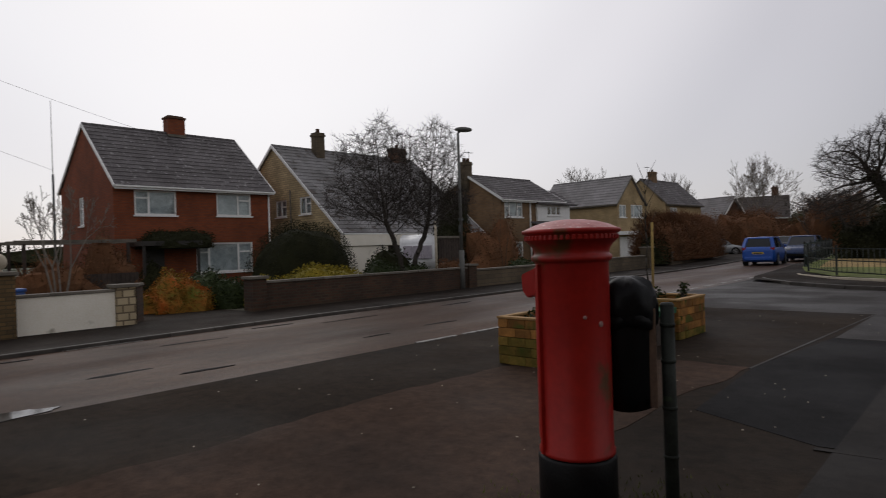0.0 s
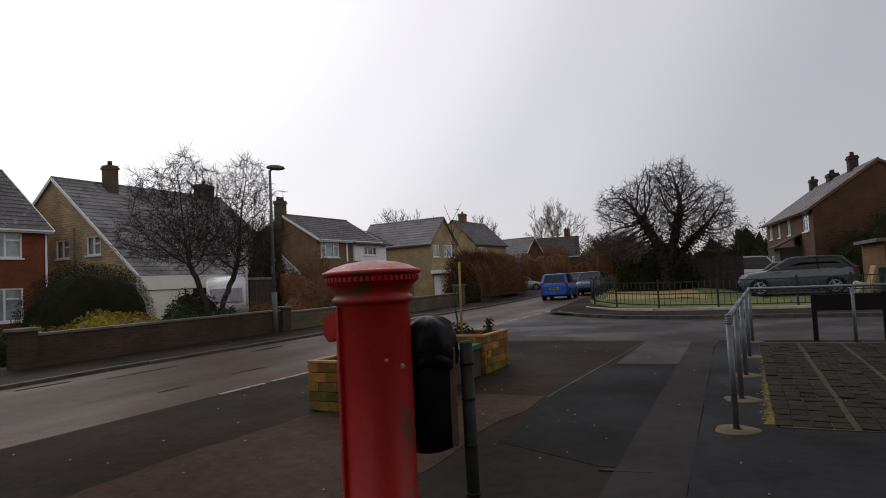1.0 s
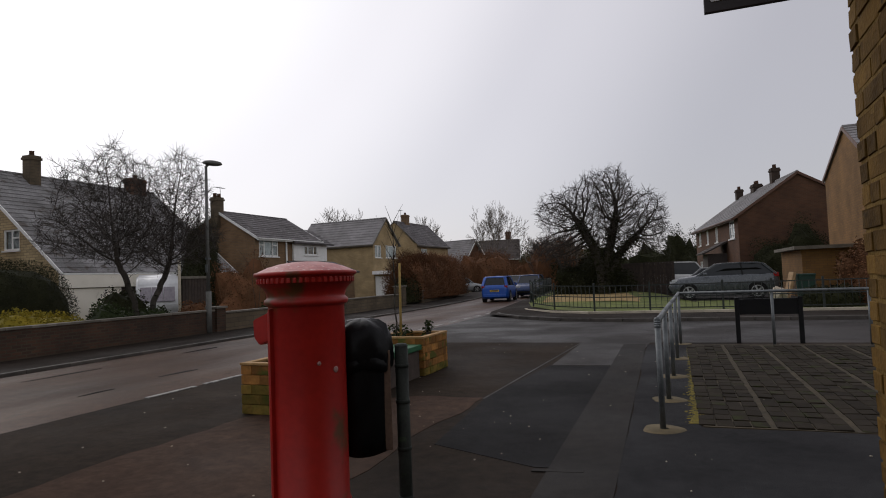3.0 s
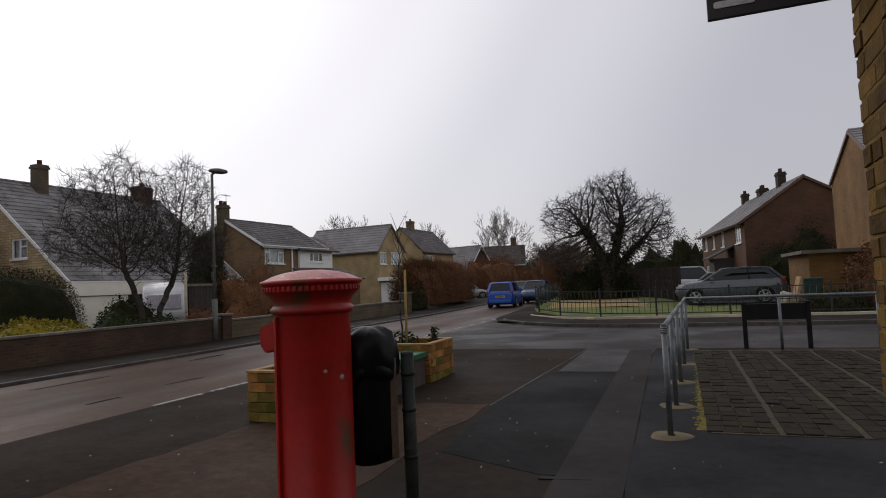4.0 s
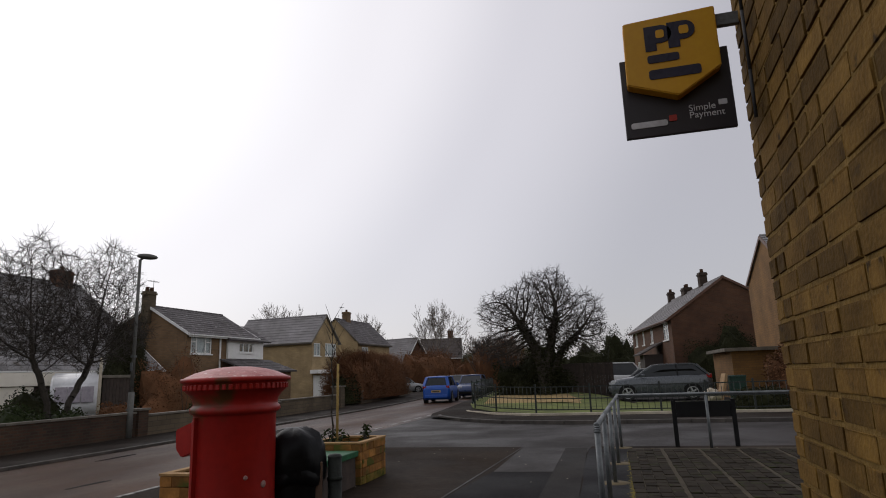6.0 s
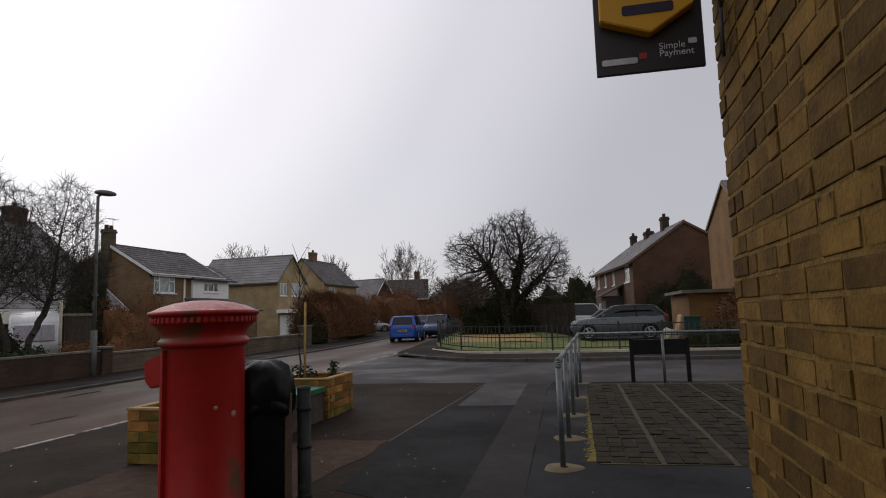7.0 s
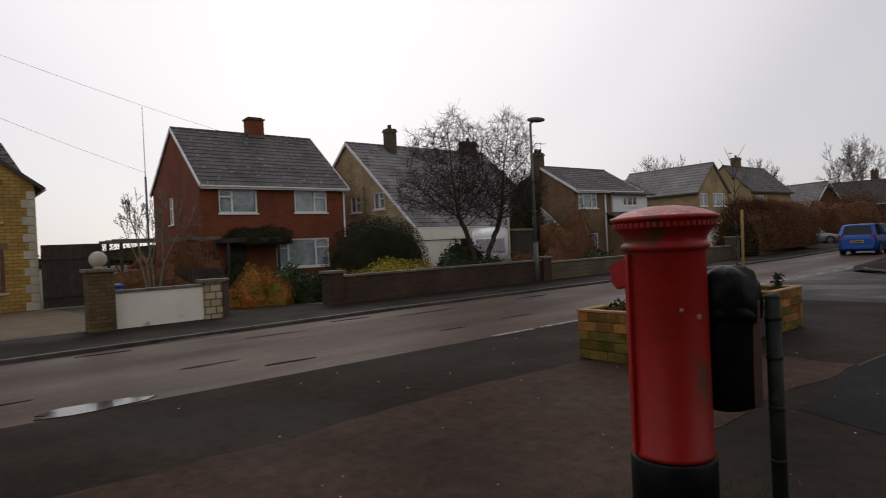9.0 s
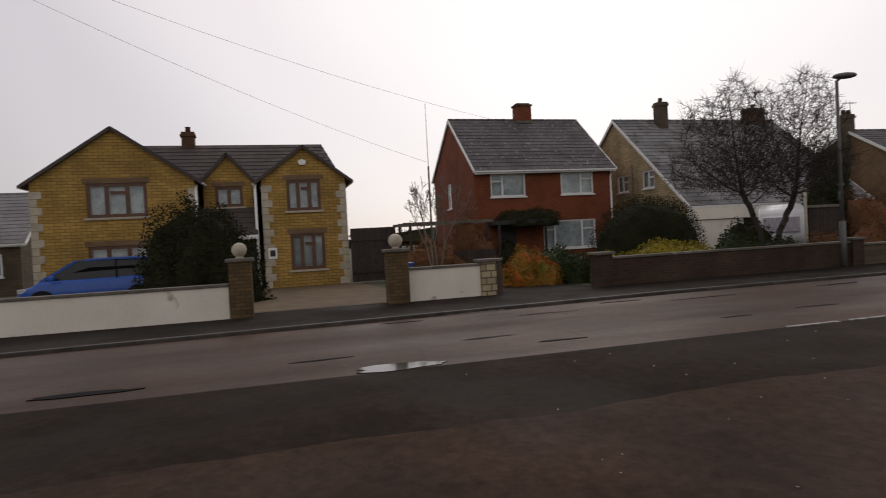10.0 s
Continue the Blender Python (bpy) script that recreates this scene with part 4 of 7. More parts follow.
# flat-roofed garages before it
gar = thing("garage_block", pose(4.9, 28.6, 0.08), "flat-roofed brown brick garages with a white-framed door", "garage")
bm = bmesh.new()
fp = lambda a, dd, z: (a, dd, z)
panel(bm, 0, 5.5, -0.3, 2.0, [(3.0, -0.1, 3.9, 1.85)], fp, 0.2)
box(bm, 0, 0.202, -0.3, 0.2, 5, 2.0)
part("wall", bm, M["russet_brick"], gar)
bm = bmesh.new()
box(bm, -0.3, -0.35, 2.0, 5.8, 5, 2.14)
part("flat_roof", bm, M["coping"], gar)
window(gar, fp, 3.0, -0.1, 3.9, 1.85, M["white"], (), ((0, 1, 0.5),), sill=False, name="door", room=False)


# ---- yellow stone house: three gables to the street ----
YEL = pose(-26.0, -9.0, -0.22, 0, 0, 90)
yel = thing("house", YEL, "yellow stone house with three gables and pale quoins", "house", group="houses along the street")


def gable_front(u0, u1, v, eave, apex, holes, depth, wall, quoins=True):
    pl = lambda a, dd, z: (a, v + dd, z)
    bm = bmesh.new()
    panel(bm, u0, u1, -0.5, eave, [o[:4] for o in holes], pl, 0.28, top=((u0 + u1) / 2, apex))
    bmesh.ops.remove_doubles(bm, verts=bm.verts[:], dist=0.0005)
    part("gable_wall", bm, wall, yel)
    for uu in (u0, u1 - 0.28):
        bm = bmesh.new()
        box(bm, uu, v + 0.282, -0.5, uu + 0.28, v + depth, eave)
        part("side_wall", bm, wall, yel)
    um = (u0 + u1) / 2
    o = 0.3
    s = (apex - eave) / (um - u0)
    bm = bmesh.new()
    e = eave - s * o
    roof_slope(bm, (u0 - o, v + depth, e), (u0 - o, v - 0.12, e), (um, v - 0.12, apex + 0.05), (um, v + depth, apex + 0.05))
    roof_slope(bm, (u1 + o, v - 0.12, e), (u1 + o, v + depth, e), (um, v + depth, apex + 0.05), (um, v - 0.12, apex + 0.05))
    rf = part("roof", bm, M["brown_roof"], yel)
    for ux in (u0 - o, u1 + o):
        bm = bmesh.new()
        beam(bm, (ux, v - 0.14, e - 0.03), (um, v - 0.14, apex + 0.0), 0.04, 0.12)
        part("bargeboard", bm, M["brown_roof"], rf)
        gutter(rf, M["white"], (ux, v - 0.12, e - 0.04), (ux, v + depth, e - 0.04))
    if quoins:
        me = None
        k = int((eave - 0.15) / 0.3)
        for i in range(k):
            for sd in (0, 1):
                wq = 0.42 if (i + sd) % 2 else 0.26
                bm = bmesh.new()
                x0 = u0 - 0.02 if sd == 0 else u1 + 0.02 - wq
                soft_box(bm, x0, v - 0.025, 0.01 + i * 0.3, x0 + wq, v + 0.3, 0.295 + i * 0.3, 0.012)
                part("quoin", bm, M["quoin"], yel)
    for a0, z0, a1, z1, bb, rr in holes:
        window(yel, pl, a0, z0, a1, z1, M["brown_frame"], bb, rr, sill=False, f=0.125)
        bm = bmesh.new()
        soft_box(bm, a0 - 0.1, v - 0.08, z0 - 0.09, a1 + 0.1, v + 0.05, z0 - 0.003, 0.012)
        part("stone_sill", bm, M["quoin"], yel)
        bm = bmesh.new()
        box(bm, a0 - 0.12, v - 0.012, z1, a1 + 0.12, v + 0.1, z1 + 0.2)
        part("lintel", bm, M["tan_brick"], yel)


gable_front(0.15, 5.88, 0.0, 4.6, 6.55, [(2.03, 3.14, 4.15, 4.45, (0.33, 0.67), ((0.33, 0.67, 0.72),)), (2.0, 0.75, 4.1, 2.05, (0.33, 0.67), ())], 6, M["yellow_stone"])
gable_front(6.1, 8.05, 1.0, 4.6, 5.65, [(6.55, 3.45, 7.65, 4.3, (0.5,), ())], 5, M["yellow_stone"], False)
gable_front(8.42, 11.8, -0.1, 4.52, 5.76, [(9.4, 3.13, 10.77, 4.4, (0.33, 0.67), ((0.33, 0.67, 0.72),)), (9.45, 0.69, 10.84, 2.18, (0.33, 0.67), ((0.33, 0.67, 0.72),))], 6, M["yellow_stone"])
bm = bmesh.new()
roof_slope(bm, (0.0, 1.6, 4.4), (12.0, 1.6, 4.4), (11.3, 4.6, 6.6), (1.2, 4.6, 6.6))
roof_slope(bm, (12.0, 7.6, 4.4), (0.0, 7.6, 4.4), (1.2, 4.6, 6.6), (11.3, 4.6, 6.6), 0.6, 1.2)
part("main_roof", bm, M["brown_roof"], yel)
chimney(yel, 5.24, 4.6, 6.3, 7.2, 0.55, 0.5, M["dark_brick"], 1)
bm = bmesh.new()
box(bm, 0.16, 5.5, -0.5, 11.84, 7.4, 4.4)
part("rear_wall", bm, M["yellow_stone"], yel)
bm = bmesh.new()
roof_slope(bm, (6.0, -0.35, 2.25), (8.2, -0.35, 2.25), (8.2, 0.95, 3.4), (6.0, 0.95, 3.4))
part("porch_roof", bm, M["brown_roof"], yel, "dark tiled porch roof")
bm = bmesh.new()
soft_box(bm, 6.0, -0.4, 2.05, 8.2, -0.3, 2.22, 0.01)
part("porch_beam", bm, M["white"], yel)
bm = bmesh.new()
box(bm, 7.25, 0.93, 0.0, 8.1, 0.985, 2.0)
part("front_door", bm, M["door_dark"], yel, "dark front door")
bm = bmesh.new()
soft_box(bm, 8.55, -0.16, 1.2, 8.9, -0.13, 1.65, 0.008)
pn = part("wall_plaque", bm, M["white"], yel, "white plaque with a dark square")
bm = bmesh.new()
box(bm, 8.62, -0.168, 1.3, 8.83, -0.161, 1.55)
part("plaque_square", bm, M["sign_black"], pn)
bm = bmesh.new()
prism(bm, [(9.95, -0.2, 5.0), (10.2, -0.2, 5.0), (10.24, -0.2, 5.16), (10.07, -0.2, 5.24), (9.91, -0.2, 5.16)], (0, 0.09, 0))
part("alarm_box", bm, M["white"], yel, "white alarm box")
for u, v in ((8.17, -0.12), (5.93, -0.02)):
    bm = bmesh.new()
    tube(bm, (u, v, 0.0), (u, v, 4.1), 0.055, 0.055, 10)
    tube(bm, (u, v, 4.1), (u, v + 0.2, 4.35), 0.055, 0.055, 10)
    part("downpipe", bm, M["white"], yel, "white rainwater pipe")


def aerial(house_ob, x, y, z):
    bm = bmesh.new()
    tube(bm, (x, y, z - 0.8), (x, y, z + 0.5), 0.018, 0.015, 6)
    tube(bm, (x - 0.5, y, z + 0.4), (x + 0.4, y, z + 0.4), 0.014, 0.014, 6)
    for k in range(5):
        tube(bm, (x - 0.4 + k * 0.17, y - 0.2, z + 0.4), (x - 0.4 + k * 0.17, y + 0.2, z + 0.4), 0.008, 0.008, 5)
    part("aerial", bm, M["steel"], house_ob, "thin television aerial")


aerial(far1, 1.5, 2.6, 8.8)
aerial(buff, 9.9, 5.9, 8.9)
aerial(tan, 0.3, 2.9, 7.4)
# the boarded gates between the two houses
gates = thing("side_gate", pose(-25.6, 2.87, -0.22, 0, 0, 90), "tall dark boarded double gates", "gate")
for i in range(12):
    bm = bmesh.new()
    soft_box(bm, i * 0.16, 0, 0.05, i * 0.16 + 0.157, 0.04, 2.28, 0.008)
    part("board", bm, M["fence_wood"], gates)
for z0 in (1.75, 0.4):
    bm = bmesh.new()
    box(bm, 0, -0.04, z0, 1.92, -0.002, z0 + 0.1)
    part("rail", bm, M["fence_wood"], gates)

# ---- garden walls of the street ----
def wall_run(label, p, q, h, material, thick=0.22, cope=M["coping"], cope_h=0.06, z=0.0):
    d = math.hypot(q[0] - p[0], q[1] - p[1])
    w = thing("garden_wall", pose(p[0], p[1], z, 0, 0, math.degrees(math.atan2(q[1] - p[1], q[0] - p[0]))), label, "garden wall", kind="structure")
    bm = bmesh.new()
    box(bm, 0, -thick / 2, -0.3, d, thick / 2, h)
    part("wall_body", bm, material, w)
    k = max(1, round(d / 0.6))
    bm = bmesh.new()
    soft_box(bm, 0.003, -thick / 2 - 0.03, 0.0, d / k - 0.003, thick / 2 + 0.03, cope_h, 0.012)
    me = finish("coping_stone", bm, cope)
    for i in range(k):
        ob = new("coping_stone", me)
        ob.parent = w
        ob.matrix_basis = pose(d * i / k, 0, h, 0, 0, 0)
    return w


def pier(name, label, x, y, w, h, material, ball=0.0, z=0.0):
    p = thing(name, pose(x, y, z), label, "gate pier")
    bm = bmesh.new()
    box(bm, -w / 2, -w / 2, -0.3, w / 2, w / 2, h)
    part("shaft", bm, material, p)
    bm = bmesh.new()
    soft_box(bm, -w / 2 - 0.05, -w / 2 - 0.05, h, w / 2 + 0.05, w / 2 + 0.05, h + 0.07, 0.015)
    part("cap", bm, M["coping"], p)
    if ball:
        bm = bmesh.new()
        lathe(bm, [(0, h + 0.07), (0.09, h + 0.07), (0.08, h + 0.1)] + [(ball * math.sin(a), h + 0.09 + ball - ball * math.cos(a)) for a in span(0.5, math.pi, 14)], 24)
        part("ball", bm, M["quoin"], p, "round stone ball")
    return p


wall_run("low white-rendered garden wall with thin coping", (-13.1, -14), (-13.2, -1.18), 0.71, M["render"])
pier("gate_pier", "stone gate pier with a ball on top", -13.2, -0.94, 0.44, 1.20, M["pier_stone"], 0.15)
pier("gate_pier", "stone gate pier with a ball on top", -13.6, 2.38, 0.46, 1.21, M["pier_stone"], 0.16)
wall_run("short white-rendered garden wall with thin coping", (-13.72, 2.62), (-13.78, 4.38), 0.77, M["render"])
pier("stone_pier", "low stone pier at the end of the white wall", -13.8, 4.58, 0.38, 0.85, M["pale_stone"])
wall_run("short dark brick wall end", (-13.95, 4.8), (-14.4, 5.1), 0.84, M["wall_brick"])
pier("brick_pier", "low brick pier with a pale cap", -13.74, 7.62, 0.40, 0.84, M["wall_brick"])
wall_run("weathered brick garden wall with pale coping", (-13.76, 7.84), (-13.85, 15.6), 0.72, M["wall_brick"])
pier("brick_pier", "low brick pier with a pale cap", -13.85, 15.8, 0.4, 0.8, M["wall_brick"])
pts = [(-13.9 + bend(y), y) for y in (16.05, 24.0, 30.0)]
wall_run("plain buff garden wall", pts[0], pts[1], 0.62, M["dull_wall"])
wall_run("plain buff garden wall", pts[1], pts[2], 0.68, M["dull_wall"])
pier("buff_pier", "buff stone gate pier", pts[2][0], 30.3, 0.5, 1.1, M["dull_wall"])
for y0, y1 in ((34.0, 42.0), (42.0, 50.0)):
    wall_run("low buff garden wall under a hedge", (-14.0 + bend(y0), y0), (-14.0 + bend(y1), y1), 0.75, M["dull_wall"])

# ---- lamp column ----
lampc = thing("street_lamp", pose(-13.7, 15.3, 0.06), "grey steel street lamp with a flat oval head", "street lamp")
bm = bmesh.new()
tube(bm, (0, 0, 0), (0, 0, 1.3), 0.085, 0.085, 14)
tube(bm, (0, 0, 1.3), (0, 0, 5.25), 0.055, 0.042, 14)
tube(bm, (0, 0, 5.25), (0.1, 0.08, 5.34), 0.035, 0.03, 10)
part("column", bm, M["lamp_grey"], lampc)
bm = bmesh.new()
prof = [(0.0, -0.09), (0.1, -0.085), (0.17, -0.05), (0.19, 0.0), (0.16, 0.06), (0.08, 0.095), (0.0, 0.1)]
lathe(bm, prof, 20)
hd = part("lamp_head", bm, M["lamp_grey"], lampc, m=pose(0.15, 0.12, 5.36, 0, 4, 40) @ Matrix.Diagonal((1.6, 0.95, 0.85, 1)))
bm = bmesh.new()
box(bm, -0.062, -0.062, 2.3, 0.062, 0.062, 2.36)
part("bracket", bm, M["steel"], lampc)
bm = bmesh.new()
box(bm, -0.03, -0.09, 1.9, 0.03, -0.05, 2.15)
part("number_tag", bm, M["steel"], lampc)

# ---- parked cars ----
def car(label, m, L, W, H, paint, belt, nose, boot, clear=0.17, wheel=0.31, rake=(0.24, 0.40, 0.80, 0.97), tall_back=True, plate=True):
    """A parked car, front to +x. rake: the windscreen's foot and head, the roof's end and the rear window's foot, as shares of the length from the front."""
    c = thing("car", m, label, "car", group="parked cars")
    hw = W / 2
    xs = lambda f: L * (0.5 - f)
    # lower body, lofted from rounded cross-sections
    st = [(0.0, 0.80, nose * 0.62, 0.36), (0.03, 0.90, nose * 0.90, 0.24), (0.10, 0.97, nose, clear), (rake[0], 1.0, belt * 0.985, clear), (0.45, 1.0, belt, clear), (0.75, 1.0, belt * 1.03, clear), (0.93, 0.97, belt * 1.03, clear + 0.03), (0.985, 0.90, boot, 0.28), (1.0, 0.82, boot * 0.80, 0.36)]
    bm = bmesh.new()
    rings = []
    for f, w, zt, zb in st:
        w = w * hw
        zm = (zt + zb) / 2
        half = [(0.0, zt + 0.015), (w * 0.75, zt + 0.005), (w * 0.93, zt - 0.03), (w * 0.985, zt - 0.13), (w, zm), (w * 0.985, zb + 0.1), (w * 0.9, zb)]
        ring = [(xs(f), y, z) for y, z in half] + [(xs(f), -y, z) for y, z in half[::-1][:-1]]
        rings.append([bm.verts.new(p) for p in ring])
    k = len(rings[0])
    for a, b in zip(rings, rings[1:]):
        for i in range(k):
            bm.faces.new((a[i], a[(i + 1) % k], b[(i + 1) % k], b[i])).smooth = True
    bm.faces.new(rings[0])
    bm.faces.new(rings[-1][::-1])
    bmesh.ops.recalc_face_normals(bm, faces=bm.faces[:])
    body = part("body", bm, paint, c)
    # glasshouse
    f0, f1, f2, f3 = rake
    foot = [(f0, 0.86, belt * 0.985), (f1, 0.93, belt), (f2, 0.93, belt * 1.03), (f3, 0.86, belt * 1.02)]
    head = [(f1 - 0.01, 0.70, H - 0.05), (f1 + 0.05, 0.745, H - 0.02), (f2 - 0.03, 0.745, H - 0.02), (f2, 0.70, H - 0.06)]
    lo = [[Vector((xs(f), s * w * hw, z - 0.03)) for f, w, z in foot] for s in (1, -1)]
    hi = [[Vector((xs(f), s * w * hw, z)) for f, w, z in head] for s in (1, -1)]

    def pane(name, ring):
        bm = bmesh.new()
        mid = (ring[0] + ring[2]) / 2
        n = (ring[1] - ring[0]).cross(ring[-1] - ring[0]).normalized()
        if n.dot(mid - Vector((0, 0, mid.z))) > 0:
            n = -n
        prism(bm, ring, n * 0.03)
        part(name, bm, M["car_glass"], c, "dark car glass")
    for s in (0, 1):
        pane("side_window", [lo[s][0], lo[s][1], lo[s][2], lo[s][3], hi[s][3], hi[s][2], hi[s][1], hi[s][0]])
    pane("windscreen", [lo[0][0], lo[1][0], hi[1][0], hi[0][0]])
    pane("rear_window", [lo[0][3], lo[1][3], hi[1][3], hi[0][3]])
    bm = bmesh.new()
    prism(bm, [(xs(f), -hw * 0.8, z - 0.06) for f, w, z in foot[:1]] + [(xs(f), -hw * 0.8, z - 0.06) for f, w, z in foot[3:]] + [(xs(f2 - 0.05), -hw * 0.6, H - 0.25), (xs(f1 + 0.08), -hw * 0.6, H - 0.25)], (0, hw * 1.5, 0))
    part("cabin", bm, M["black_paint"], c, "dark seats and lining")
    bm = bmesh.new()
    top = []
    for f, w, z in ((f1 - 0.02, 0.70, H - 0.045), (f1 + 0.05, 0.76, H - 0.01), ((f1 + f2) / 2, 0.77, H), (f2 - 0.03, 0.76, H - 0.015), (f2 + 0.005, 0.71, H - 0.05)):
        top.append([bm.verts.new((xs(f), y * w * hw, z + (0.02 if y == 0 else 0.0))) for y in (-1, -0.6, 0, 0.6, 1)])
    low = [[bm.verts.new(v.co - Vector((0, 0, 0.05))) for v in r] for r in top]
    for r, q in ((top, 1), (low, 0)):
        for a, b in zip(r, r[1:]):
            for i in range(4):
                bm.faces.new((a[i], a[i + 1], b[i + 1], b[i])).smooth = True
    for a, b, a2, b2 in zip(top, top[1:], low, low[1:]):
        bm.faces.new((a[0], b[0], b2[0], a2[0])), bm.faces.new((a[4], b[4], b2[4], a2[4]))
    for r, q in ((top[0], low[0]), (top[-1], low[-1])):
        for i in range(4):
            bm.faces.new((r[i], r[i + 1], q[i + 1], q[i]))
    bmesh.ops.recalc_face_normals(bm, faces=bm.faces[:])
    part("roof", bm, paint, c)
    for s in (1, -1):
        for a, b in ((0, 0), (3, 3)):
            bm = bmesh.new()
            p = Vector((xs(foot[a][0]), s * foot[a][1] * hw * 1.005, foot[a][2] - 0.04))
            q = Vector((xs(head[b][0]), s * head[b][1] * hw * 1.005, head[b][2]))
            beam(bm, p, q, 0.07 if a == 0 else 0.16, 0.07)
            part("pillar", bm, paint, c)
        bm = bmesh.new()
        fm = (f1 + f2) / 2 + 0.02
        beam(bm, (xs(fm), s * 0.935 * hw, belt), (xs(fm - 0.01), s * 0.755 * hw, H - 0.03), 0.03, 0.07)
        part("pillar", bm, M["black_paint"], c)
        bm = bmesh.new()
        soft_box(bm, xs(f0 + 0.09) - 0.08, s * (hw * 1.0 + 0.07) - 0.07, belt - 0.02, xs(f0 + 0.09) + 0.08, s * (hw + 0.07) + 0.07, belt + 0.11, 0.03)
        part("mirror", bm, paint, c)
        for f in (0.18, 0.80):
            bm = bmesh.new()
            y0, y1 = s * (hw - 0.19), s * (hw + 0.008)
            tube(bm, (xs(f), y0, wheel), (xs(f), y1, wheel), wheel, wheel, 24)
            tyre = part("wheel", bm, M["tyre"], c)
            bm = bmesh.new()
            for kk in range(5):
                a = 2 * math.pi * kk / 5
                beam(bm, (xs(f), y1 + s * 0.006, wheel), (xs(f) + math.cos(a) * wheel * 0.66, y1 + s * 0.006, wheel + math.sin(a) * wheel * 0.66), 0.012, 0.07)
            ringn = 20
            for kk in range(ringn):
                a, b = 2 * math.pi * kk / ringn, 2 * math.pi * (kk + 1) / ringn
                beam(bm, (xs(f) + math.cos(a) * wheel * 0.66, y1 + s * 0.004, wheel + math.sin(a) * wheel * 0.66), (xs(f) + math.cos(b) * wheel * 0.66, y1 + s * 0.004, wheel + math.sin(b) * wheel * 0.66), 0.014, 0.035)
            part("rim", bm, M["rim"], tyre, "alloy rim")
            # black half-disc on the uncut body, painted shade of the arch's hollow
            bm = bmesh.new()
            ring = [(xs(f) + math.cos(a) * (wheel + 0.05), s * (hw * 0.985), wheel + math.sin(a) * (wheel + 0.05)) for a in span(-0.25, math.pi + 0.25, 16)]
            prism(bm, ring, (0, s * 0.012 + s * hw * 0.015, 0))
            part("arch_shade_disc", bm, M["black_paint"], c)
        bm = bmesh.new()
        soft_box(bm, xs(0.075), s * hw * 0.52 - 0.02, nose * 0.78, xs(0.02), s * hw * 0.90, nose * 0.94, 0.02) if s > 0 else soft_box(bm, xs(0.075), -hw * 0.90, nose * 0.78, xs(0.02), -hw * 0.52, nose * 0.94, 0.02)
        part("headlight", bm, M["clear"], c, "clear headlight")
        bm = bmesh.new()
        y0, y1 = sorted((s * hw * 0.70, s * hw * 0.925))
        soft_box(bm, xs(0.992), y0, boot * 0.84, xs(0.945), y1, boot * 1.0, 0.02)
        part("tail_light", bm, M["tail"], c, "red tail light")
    if plate:
        bm = bmesh.new()
        soft_box(bm, xs(1.0) - 0.012, -0.26, boot * 0.62, xs(1.0) + 0.03, 0.26, boot * 0.62 + 0.11, 0.004)
        pl = part("rear_plate", bm, M["plate_y"], c, "yellow rear plate")
        bm = bmesh.new()
        box(bm, xs(1.0) - 0.016, -0.21, boot * 0.62 + 0.03, xs(1.0) - 0.0125, 0.21, boot * 0.62 + 0.08)
        part("plate_bar", bm, M["sign_black"], pl)
    for f, mm, z in ((0.0, M["black_paint"], 0.3), (1.0, M["black_paint"], 0.3)):
        bm = bmesh.new()
        soft_box(bm, xs(f) - 0.05, -hw * 0.8, z, xs(f) + 0.05, hw * 0.8, z + 0.16, 0.03)
        part("bumper", bm, paint if f else mm, c)
    return c


car("bright blue small hatchback parked at the kerb", pose(-9.75, 35.1, 0.01, 0, 0, 96), 3.75, 1.60, 1.47, M["blue_car"], 0.93, 0.80, 0.96, rake=(0.22, 0.38, 0.90, 0.985))
car("dark blue car parked facing the junction", pose(-9.1, 40.5, 0.02, 0, 0, -84), 4.1, 1.70, 1.48, M["navy_car"], 0.95, 0.82, 0.98, rake=(0.24, 0.40, 0.88, 0.98))
car("gunmetal grey crossover car on the drive", pose(1.98, 30.0, 0.09, 0, 0, 178), 4.38, 1.80, 1.58, M["grey_car"], 1.06, 0.96, 1.10, wheel=0.345, clear=0.24, rake=(0.25, 0.45, 0.86, 0.975))
car("silver car parked behind the crossover", pose(1.75, 34.2, 0.09, 0, 0, 176), 4.1, 1.70, 1.42, M["silver_car"], 0.92, 0.80, 0.95)
van = car("white window van beside the brick house", pose(0.35, 38.2, 0.09, 0, 0, 3), 4.3, 1.80, 1.80, M["white_car"], 1.10, 1.02, 1.15, wheel=0.32, rake=(0.2, 0.33, 0.93, 0.995))
car("bright blue hatchback on the gravel drive", pose(-20.6, -5.35, -0.1, 0, 0, -90), 4.0, 1.68, 1.50, M["blue_car"], 0.95, 0.78, 0.98, rake=(0.16, 0.40, 0.88, 0.985))
car("pale green car on a far drive", pose(-19.5, 56.5, 0.0, 0, 0, 30), 4.1, 1.70, 1.45, M["silver_car"], 0.93, 0.80, 0.95)
car("dark car parked beyond the blue cars", pose(-14.5, 58.0, 0.0, 0, 0, 104), 4.2, 1.72, 1.50, M["grey_car"], 0.95, 0.82, 0.96)

